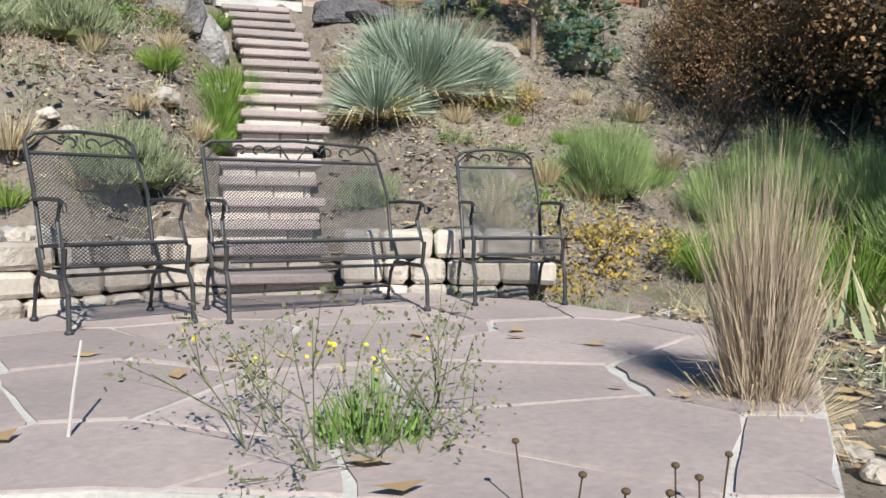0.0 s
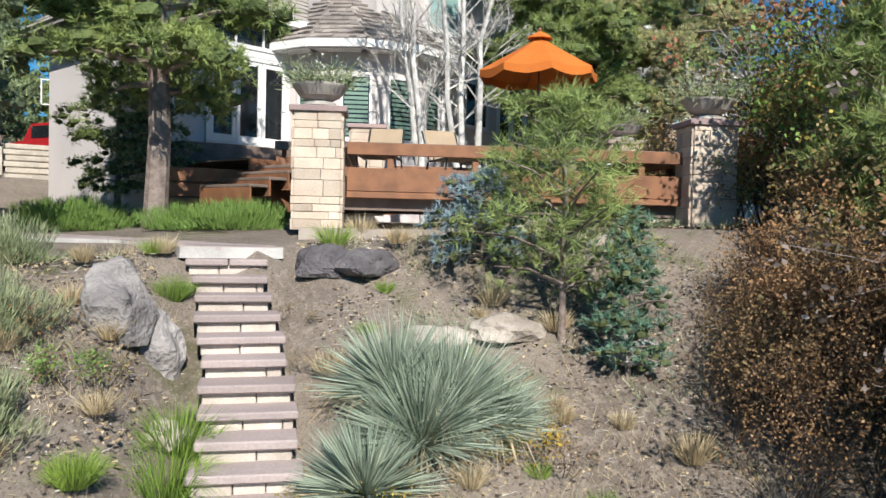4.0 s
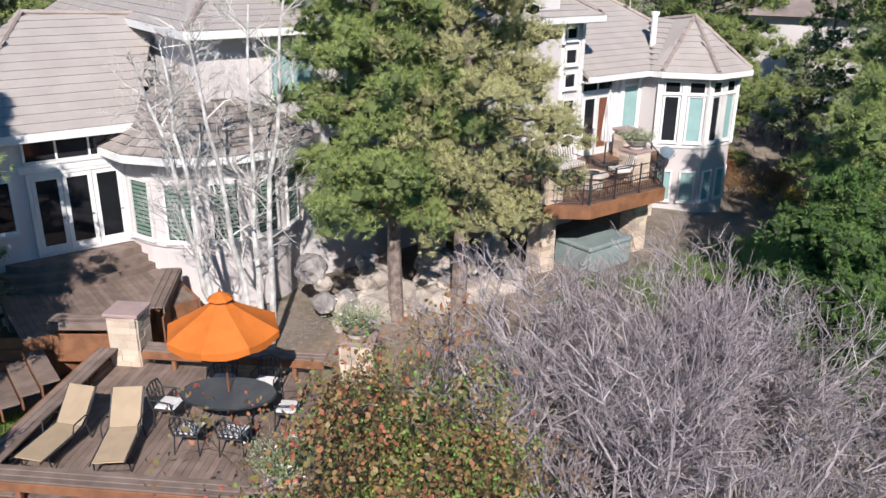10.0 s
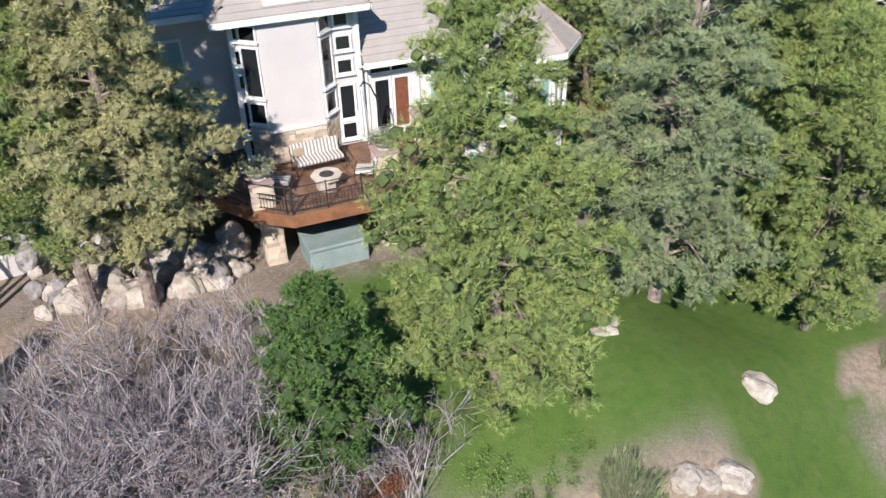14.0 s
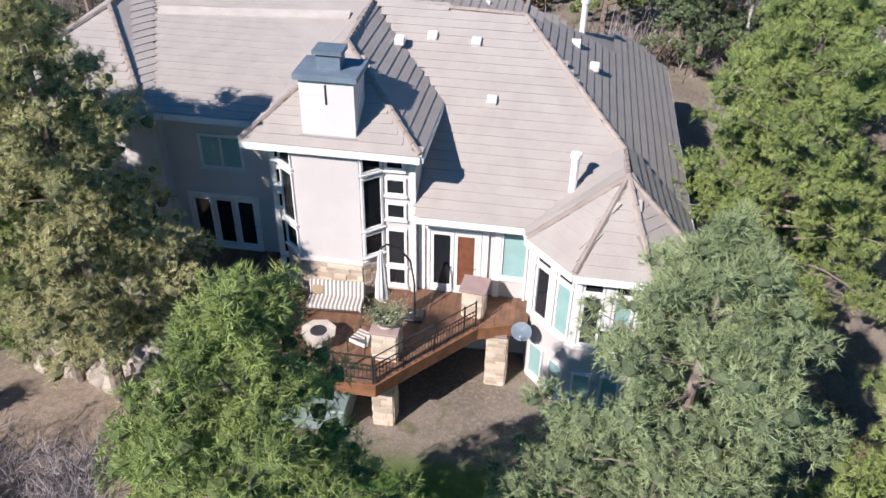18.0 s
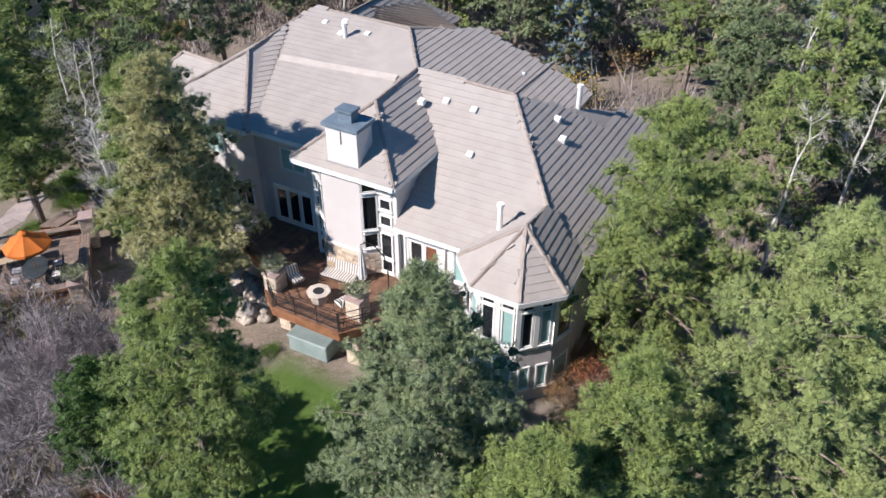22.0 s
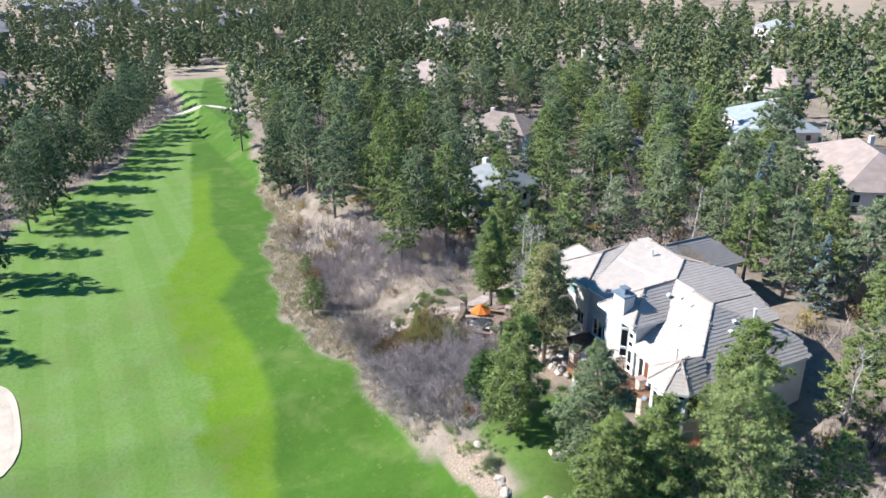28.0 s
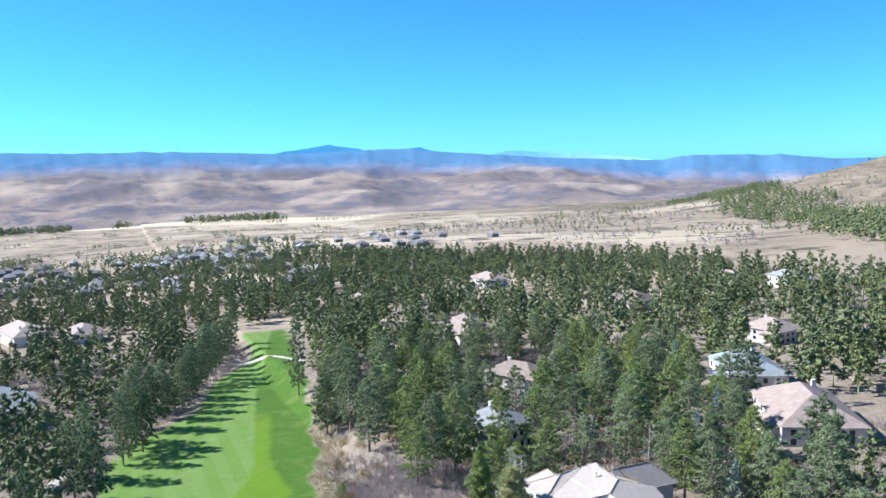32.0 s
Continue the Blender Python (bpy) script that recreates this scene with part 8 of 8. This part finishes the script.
# brown low brush
tw_s, en_s = twig_mesh(20, 9, 0.5, 0.8, M_TWIG_DARK, 3, 0.010)
lf_s = leaf_mesh("foliage", en_s, 21, 2, 0.03, M_LEAF_RUST, 0.7)
lf_y = leaf_mesh("foliage", en_s, 22, 3, 0.04, M_LEAF_GOLD, 0.8)
lf_g = leaf_mesh("foliage", en_s, 23, 4, 0.04, M_LEAF_GREEN, 0.9)
for n, (x, y, s, l) in enumerate(((-25.85, -14.05, 1.1, lf_y), (-26.15, -14.35, 0.9, lf_y), (-25.5, -14.4, 0.9, lf_y), (-27.1, -9.7, 0.8, lf_s), (-27.3, -9.0, 0.9, lf_s), (-24.1, -11.9, 0.9, lf_y), (-25.6, -11.6, 0.8, lf_y), (-25.9, -10.9, 0.7, lf_y), (-23.9, -12.2, 0.8, lf_s), (-26.0, -13.5, 0.7, lf_g), (-24.9, -12.7, 0.4, lf_g), (-25.3, -12.3, 0.35, lf_g), (-27.2, -9.6, 0.7, lf_g), (-29.4, -11.0, 0.8, lf_s), (-24.9, -9.8, 0.6, lf_s), (-24.6, -9.2, 0.6, lf_s))):
    col = {lf_y: "yellow", lf_s: "rusty", lf_g: "green"}[l]
    plant("low_shrub", [tw_s, l], x, y, f"low shrub with small {col} leaves on the bank", "shrub", f"low {col} shrubs", n * 83, s)

# flowering stems close before the first view
rng = np.random.default_rng(30)
fl, en = twig_mesh(31, 13, 0.72, 0.30, M_STEM, 2, 0.009, 0.75)
fll = leaf_mesh("foliage", en, 32, 9, 0.017, M_STEM)
fy = leaf_mesh("flower_head", en[:40:9], 33, 7, 0.016, M_FLOWER)
plant("flower_stems", [fl, fll, fy], -30.02, -16.02, "wispy plant with a few yellow flowers before the patio", "flower", z=-6.42)
gsd = brush("foliage", 34, 900, 0.17, 0.24, 0.09, 0.009, M_LEAF_GREEN)
plant("leafy_clump", [gsd], -29.95, -16.05, "leafy green clump at the patio's edge", "plant", z=-6.42)
for n, (x, y) in enumerate(((-30.09, -16.72), (-30.20, -16.91), (-30.17, -16.99), (-30.00, -17.03), (-30.06, -17.11), (-29.83, -17.05), (-30.15, -17.06))):
    e = empty("seed_stalk", pose(x, y, -6.44), "dry coneflower stalk with a dark seed head", "flower", "dry seed stalks")
    bm = bmesh.new()
    top = Vector((0.03 * math.sin(n * 2.1), 0.03 * math.cos(n * 1.7), 0.32))
    tube(bm, [(0.02 * math.cos(n), 0, 0), (0.01, 0.01, 0.16), top], 0.0025, 0.002, 5)
    part("stem", bm, M_SEED, e)
    bm = bmesh.new()
    bmesh.ops.create_icosphere(bm, subdivisions=2, radius=0.009, matrix=Matrix.Translation(top) @ Matrix.Diagonal((1, 1, 0.75, 1)))
    part("seed_head", bm, M_SEED, e)
bm = bmesh.new()
tube(bm, [(-30.55, -15.50, -6.45), (-30.54, -15.46, -6.32), (-30.50, -15.42, -6.15), (-30.45, -15.36, -6.02)], 0.007, 0.004, 6)
tagged(part("dead_stalk", bm, M_PALE_TWIG), "bleached dead plant stalk standing before the patio", "stalk")

# fallen oak leaves on patio and bank
lrng = np.random.default_rng(40)
pts_l = []
for k in range(1500):
    x, y = lrng.uniform(-31, -24.5), lrng.uniform(-17.5, -10)
    on = (x + 29.2) ** 2 / 5 + (y + 15) ** 2 / 4 < 1
    if on and lrng.random() < 0.93:
        continue
    z = PZ + 0.008 if on else ground_z(x, y) + 0.02
    pts_l.append((x, y, z))
lv, lf = [], []
for k, p in enumerate(pts_l):
    a = lrng.uniform(0, 6.28)
    s = lrng.uniform(0.03, 0.075)
    c, d = math.cos(a) * s, math.sin(a) * s
    i = len(lv)
    lv += [(p[0] + c, p[1] + d, p[2] + lrng.uniform(0, 0.02)), (p[0] - d * 0.5, p[1] + c * 0.5, p[2] + 0.01), (p[0] - c, p[1] - d, p[2] + lrng.uniform(0, 0.02)), (p[0] + d * 0.5, p[1] - c * 0.5, p[2])]
    lf.append((i, i + 1, i + 2, i + 3))
tagged(new("fallen_leaves", mesh_of("fallen_leaves", lv, lf, leaf_mat("dry_oak_leaves", (0.50, 0.36, 0.20), (0.38, 0.26, 0.14), 0.3))), "scattered dry tan oak leaves", "leaves", kind="stuff")

BANK, YARD = (-33, -20.5, -17.5, -7.2), (-19, 6, -15.5, -2.5)
# litter of twigs, stones and dry grass over the bank
def litter(seed, n, area, material, ln, width, up, clump=0.0):
    rng = np.random.default_rng(seed)
    b = []
    while len(b) < n:
        x, y = rng.uniform(area[0], area[1]), rng.uniform(area[2], area[3])
        off = abs((x + 27.88) * 4.85 - (y + 13.28) * 3.1) / 5.756
        if (x + 30.6) ** 2 + (y + 17.0) ** 2 < 5.5:
            continue
        if off < 0.62 or (x + 29.2) ** 2 / 5.6 + (y + 15) ** 2 / 5 < 1 or (y > -8.3 and x > -25.6):
            continue
        if area == YARD and zone(x, y)[0] > 0.2:
            continue
        if clump and noise.noise((x * 1.3, y * 1.3, seed)) < clump:
            continue
        b.append((x, y, ground_z(x, y) - 0.01))
    b = np.array(b)
    d = rng.normal(size=b.shape) * np.array([1, 1, 0.1]) + np.array([0, 0, up])
    d /= np.linalg.norm(d, axis=1, keepdims=True)
    lift = np.array([0, 0, 0.02])
    return blade_mesh("litter", b + lift, b + lift + d * ln * rng.uniform(0.5, 1.4, (n, 1)), width, material, rng)


for nm, area, seed, n, m, ln, w, up, cl, lab in (("dead_twigs", BANK, 81, 9000, M_PALE_TWIG, 0.11, 0.008, 0.12, 0, "grey dead twigs and stalks littering the bank"),
                                           ("leaf_litter", BANK, 82, 11000, M_STRAW, 0.045, 0.03, 0.25, 0, "small dry leaves littering the bank"),
                                           ("dark_litter", BANK, 85, 9000, M_TWIG_DARK, 0.06, 0.03, 0.2, 0, "dark bark and leaf scraps on the bank"),
                                           ("dry_weeds", BANK, 83, 9000, M_STRAW, 0.22, 0.005, 1.6, 0.08, "thin dry weeds standing on the bank"),
                                           ("green_weeds", BANK, 84, 8000, M_SAGE, 0.16, 0.009, 1.2, 0.16, "grey-green weeds on the bank"),
                                           ("pine_straw", YARD, 86, 14000, M_STRAW, 0.09, 0.03, 0.15, -0.1, "tan pine straw litter below the pines"),
                                           ("yard_weeds", YARD, 87, 9000, M_SAGE, 0.20, 0.02, 1.2, 0.1, "low grey-green weeds below the pines"),
                                           ("yard_scraps", YARD, 88, 8000, M_TWIG_DARK, 0.12, 0.05, 0.2, 0, "dark leaf scraps below the pines")):
    tagged(new(nm, litter(seed, n, area, m, ln, w, up, cl)), lab, "litter" if "litter" in lab or "scraps" in lab else "weeds", kind="stuff")

# autumn thicket beside the deck
tw_a, en_a = twig_mesh(50, 14, 2.9, 0.5, M_TWIG_DARK, 4, 0.04)
la1 = leaf_mesh("foliage", en_a, 51, 4, 0.075, M_LEAF_RUST, 0.7)
la4 = leaf_mesh("foliage", en_a, 55, 3, 0.085, M_LEAF_RED, 0.6)
la5 = leaf_mesh("foliage", en_a, 56, 3, 0.09, M_LEAF_GREEN, 0.7)
la0 = leaf_mesh("foliage", en_a, 54, 1, 0.09, M_LEAF_RUST, 0.35)
la2 = leaf_mesh("foliage", en_a, 52, 3, 0.085, M_LEAF_OLIVE, 0.75)
la3 = leaf_mesh("foliage", en_a, 53, 3, 0.085, M_LEAF_GOLD, 0.8)
la6 = leaf_mesh("foliage", en_a, 58, 6, 0.06, M_LEAF_BROWN, 0.9)
# la6 bushes below y -16 are added off view to shade the bank
for n, (x, y, s, l) in enumerate(((-19.4, -13.6, 0.7, la1), (-20.4, -14.6, 0.9, la1), (-18.9, -14.2, 1.0, la1), (-16.2, -10.4, 0.8, la2), (-15.4, -9.6, 0.75, la1), (-14.2, -8.9, 0.6, la3), (-13.6, -8.2, 0.55, la3), (-21.3, -14.9, 1.0, la1), (-19.8, -15.6, 1.0, la1), (-21.3, -16.3, 1.1, la6), (-23.7, -17.6, 1.0, la6), (-20.3, -16.6, 1.2, la6), (-21.9, -13.6, 0.5, la6), (-21.3, -13.3, 0.5, la6), (-20.6, -13.4, 0.55, la6), (-22.0, -14.4, 0.6, la6), (-22.5, -13.2, 0.4, la0), (-21.4, -14.2, 0.65, la6), (-22.2, -13.9, 0.5, la6), (-21.0, -13.9, 0.6, la6), (-22.9, -13.9, 0.4, la0), (-17.6, -13.9, 0.8, la0), (-14.6, -10.2, 0.8, la2), (-16.8, -14.6, 0.8, la4), (-17.8, -15.4, 0.8, la1), (-16.2, -15.9, 0.7, la0), (-18.7, -16.4, 0.7, la0), (-17.7, -11.9, 0.55, la2), (-16.7, -11.3, 0.55, la3))):
    col = {la0: "sparse brown", la1: "rusty", la2: "olive", la3: "golden", la4: "red", la5: "green", la6: "brown"}[l]
    plant("autumn_bush", [tw_a, l], x, y, f"tangled bush with {col} autumn leaves beside the deck", "bush", f"{col} autumn bushes", n * 77, s)
tw_t, en_t = twig_mesh(57, 9, 4.9, 0.42, M_TWIG_DARK, 4, 0.05, 0.64)
lt = [leaf_mesh("foliage", en_t, 101 + k, p, z, m, q) for k, (p, z, m, q) in enumerate(((5, 0.11, M_LEAF_OLIVE, 0.7), (4, 0.10, M_LEAF_RED, 0.35), (7, 0.11, M_LEAF_GREEN, 0.7), (5, 0.10, M_LEAF_GOLD, 0.5), (5, 0.10, M_LEAF_RUST, 0.6)))]
for n, (x, y, s, i, k, lab) in enumerate(((-17.5, -12.6, 0.95, 1, 4, "sparse red and rusty"), (-16.6, -12.2, 0.72, 2, 0, "green and olive"), (-18.3, -13.4, 0.66, 2, 3, "green and golden"), (-17.3, -14.2, 0.62, 2, 1, "green and red"), (-18.9, -14.9, 0.58, 3, 0, "golden and olive"), (-15.4, -11.4, 0.62, 3, 2, "golden and green"), (-17.9, -13.0, 0.55, 3, 0, "golden and olive"), (-20.1, -15.7, 0.6, 0, 4, "olive and rusty"), (-16.1, -13.4, 0.6, 1, 0, "red and olive"))):
    plant("autumn_shrub", [tw_t, lt[i], lt[k]], x, y, f"tall slender shrub with {lab} leaves beside the deck", "shrub", "tall autumn shrubs", n * 67, s)
# grey leafless oak thicket
tw_b, en_b = twig_mesh(60, 7, 4.4, 0.8, M_TWIG, 5, 0.09, 0.69)
tw_c, en_c = twig_mesh(61, 6, 4.1, 0.95, M_TWIG, 5, 0.09, 0.69)
rnd = random.Random(61)
cnt = 0
while cnt < 46:
    x, y = rnd.uniform(-26, -3), rnd.uniform(-20.5, -9.8)
    if x < -21.5 or ((x + 13.0) / 10.0) ** 2 + ((y + 14.6 - 0.05 * (x + 14.5)) / 4.7) ** 2 > 1 or (x < -14.5 and y > -11) or (x < -15.0 and y > -17.2) or (x > -7.5 and y > -14.5) or (x < -20 and y > -16.5) or (x < -19 and y > -15):
        continue
    cnt += 1
    plant("scrub_oak", [tw_b if cnt % 2 else tw_c], x, y, "grey leafless scrub oak with a haze of twigs", "shrub", "bare scrub oaks", rnd.uniform(0, 360), rnd.uniform(0.75, 1.05))
for n, (x, y, s) in enumerate(((-8.0, -12.0, 0.8), (-9.4, -11.0, 0.75), (-7.2, -11.2, 0.7), (-10.6, -12.4, 0.85), (-9.0, -13.2, 1.0))):
    plant("scrub_oak", [tw_b if n % 2 else tw_c], x, y, "tall grey leafless scrub oak with fine twigs", "shrub", "bare scrub oaks", n * 67, s)
# slim scrub oaks with dry leaves, added outside the early view to shade the bank
tw_n, en_n = twig_mesh(67, 10, 5.4, 0.26, M_TWIG, 4, 0.05, 0.62)
dry_n = leaf_mesh("foliage", en_n, 111, 15, 0.06, M_TWIG_BROWN, 1.0)
for n, (x, y, s) in enumerate(((-23.1, -18.7, 1.1), (-22.2, -18.6, 1.1), (-23.5, -19.5, 1.1))):
    plant("scrub_oak", [tw_n, dry_n], x, y, "slim scrub oak with dry grey-brown leaves, added to shade the bank", "shrub", "bare scrub oaks", n * 71, s)
# more scrub in the woods, of coarser twigs
tw_w, en_w = twig_mesh(62, 8, 2.6, 0.95, M_TWIG, 4, 0.07)
tw_v, en_v = twig_mesh(63, 6, 2.6, 0.7, M_TWIG_DARK, 3, 0.06)
lw1 = leaf_mesh("foliage", en_v, 64, 3, 0.2, M_LEAF_RUST, 1.0)
lw2 = leaf_mesh("foliage", en_v, 65, 3, 0.2, M_LEAF_OLIVE, 1.0)
lw3 = leaf_mesh("foliage", en_v, 66, 3, 0.2, M_LEAF_GOLD, 1.0)
for n in range(420):
    x, y = rnd.uniform(-110, 32), rnd.uniform(-24, 50)
    if not clear_of(x, y) and not (-52 < x < -32 and -19 < y < -2) and not (9 < x < 26 and -6 < y < 20 and n % 2):
        continue
    k = rnd.random()
    if k < 0.6:
        plant("scrub_oak", [tw_w], x, y, "grey leafless scrub oak with a haze of twigs", "shrub", "bare scrub oaks", rnd.uniform(0, 360), rnd.uniform(0.6, 1.1))
    else:
        l = lw1 if k < 0.8 else (lw3 if k < 0.88 else lw2)
        plant("autumn_bush", [tw_v, l], x, y, "tangled bush with autumn leaves in the woods", "bush", "autumn bushes in the woods", rnd.uniform(0, 360), rnd.uniform(0.5, 0.9))
for n in range(70):
    x, y = rnd.uniform(-53, -28.5), rnd.uniform(-16, 0)
    if y > -3 - 0.25 * (x + 28) - 14 and (x < -33 or y > -7):
        plant("scrub_oak", [tw_w], x, y, "grey leafless scrub oak with a haze of twigs", "shrub", "bare scrub oaks", rnd.uniform(0, 360), rnd.uniform(0.5, 0.95))
for n in range(26):
    plant("scrub_oak", [tw_w], rnd.uniform(18.5, 29), rnd.uniform(-9, 12), "grey leafless scrub oak with a haze of twigs", "shrub", "bare scrub oaks", rnd.uniform(0, 360), rnd.uniform(0.45, 0.8))
# la6 bushes beside the octagon are added to darken ground that lies in shade
for x, y, s, l in ((-5.2, -14.6, 0.45, la4), (-4.6, -14.3, 0.4, la4), (-8.2, -13.4, 0.5, la1), (9.6, -3.2, 0.75, la3), (10.6, -1.8, 0.8, la1), (9.4, -5.0, 0.7, la2), (10.5, -6.3, 0.7, la3), (12.8, -2.0, 0.7, la1), (9.2, 0.4, 0.75, la4), (8.0, 1.2, 0.7, la6), (8.6, 2.6, 0.7, la6), (7.8, 0.0, 0.6, la6), (10.2, 1.6, 0.75, la3), (11.0, 0.6, 0.7, la5), (9.6, 3.4, 0.7, la6), (8.6, -1.2, 0.6, la6)):
    plant("autumn_bush", [tw_a, l], x, y, "bush with red and golden leaves beside the house", "bush", "autumn bushes by the house", x * 50, s)

# juniper ground cover
jg = brush("foliage", 70, 5200, 0.9, 0.40, 0.13, 0.012, M_LEAF_GREEN, 0.7)
for n, (x, y, s) in enumerate(((-22.4, -4.6, 1.0), (-21.6, -3.6, 1.0), (-22.9, -3.6, 0.9), (-23.6, -0.6, 1.2), (-22.6, 0.4, 1.1), (-21.4, 5.6, 1.2), (-20.2, 6.2, 1.2), (-25.6, 0.4, 1.2), (-25.9, 1.6, 1.1), (-30.0, -8.2, 0.9), (-29.4, -6.0, 1.2), (-4.6, -5.2, 0.6), (-6.2, -6.0, 0.6))):
    plant("juniper", [jg], x, y, "spreading bright green juniper ground cover", "bush", "spreading junipers", n * 41, s)
# clipped plants of the bed by the fairway and the grass ball
bal = brush("foliage", 71, 4200, 0.85, 0.9, 0.30, 0.016, M_SAGE)
plant("ornamental_grass_ball", [bal], 1.3, -16.2, "large rounded clump of grey-green ornamental grass by the lawn", "grass")
plant("ornamental_grass_ball", [bal], 13.2, -14.4, "rounded clump of ornamental grass on an island bed", "grass", "", 40, 0.7)
for n in range(22):
    x, y = rnd.uniform(-6, 3), -16.0 + rnd.uniform(-1.4, 1.3)
    plant("low_shrub", [tw_s, lf_g], x, y, "low green plant in the bed by the fairway", "shrub", "plants of the fairway bed", n * 30, rnd.uniform(0.8, 1.4))

# white birches before the round room
rngb = random.Random(90)


def birch(x, y, h, lean, seed, label):
    rng = np.random.default_rng(seed)
    e = empty("birch_tree", pose(x, y, ground_z(x, y) - 0.05), label, "tree", "white birches")
    bm = bmesh.new()
    line = [(lean[0] * (k / 8) ** 1.2 + 0.06 * rng.normal() * (k > 0), lean[1] * (k / 8) ** 1.2 + 0.06 * rng.normal() * (k > 0), h * k / 8) for k in range(9)]
    tube(bm, line, 0.10, 0.025, 8)
    part("trunk", bm, M_BIRCH, e)
    b, t, w = [], [], []

    def grow(p, d, ln, lvl, wd):
        mid = p + d * ln
        b.append(p)
        t.append(mid)
        w.append(wd)
        if lvl >= 4:
            return
        for _ in range(3):
            nd = d + rng.normal(size=3) * 0.42 + np.array([0, 0, 0.12])
            nd /= np.linalg.norm(nd)
            grow(p + d * ln * rng.uniform(0.45, 1.0), nd, ln * rng.uniform(0.5, 0.75), lvl + 1, wd * 0.6)
    for k in range(24):
        f = rng.uniform(0.28, 0.98)
        i = min(7, int(f * 8))
        p = np.array(line[i]) + (np.array(line[i + 1]) - np.array(line[i])) * (f * 8 - i)
        a = rng.uniform(0, 6.28)
        d = np.array([math.cos(a), math.sin(a), rng.uniform(0.5, 1.1)])
        grow(p, d / np.linalg.norm(d), rng.uniform(0.5, 0.95) * (1.35 - f * 0.6), 0, 0.045)
    b, t, w = np.array(b), np.array(t), np.array(w)
    side = np.cross(t - b, rng.normal(size=b.shape))
    side /= np.linalg.norm(side, axis=1, keepdims=True)
    v = np.stack([b - side * w[:, None] / 2, b + side * w[:, None] / 2, t + side * w[:, None] * 0.3, t - side * w[:, None] * 0.3], 1).reshape(-1, 3)
    child("branchwork", mesh_of("branchwork", v.tolist(), (np.arange(len(b))[:, None] * 4 + [0, 1, 2, 3]).tolist(), M_PALE_TWIG), e)


for x, y, h, ln, s in ((-15.0, -3.05, 8.8, (0.5, 0.4), 1), (-15.25, -3.2, 8.2, (-0.9, 0.3), 2), (-14.8, -3.3, 9.3, (0.9, -0.1), 3), (-15.9, -2.7, 7.6, (-1.2, 0.2), 4), (-16.1, -2.9, 7.9, (-0.5, 0.5), 5)):
    birch(x, y, h, ln, s, "slender white birch, leafless, before the round room")
for x, y in ((-83.7, 24.6), (-82.6, 25.8), (-69.7, 26), (-31.9, 21.2), (-32.8, 20.2), (-74.4, 76), (-75.6, 77), (-39.3, 68.2), (-38.2, 69), (-145, 167), (-31.4, 5.7), (-27.2, 4.6), (-27.9, 4.0), (-26.6, 5.2), (14, 10), (16.5, 14), (12.5, 21), (-45, 25), (-21, 25), (-58, 13), (-95, 22), (-9, 30), (3, 33), (-62, 40)):
    birch(x, y, rngb.uniform(7.5, 10), (0.4, 0.3), int(abs(x * 7 + y)), "bare white-barked aspen in the woods")
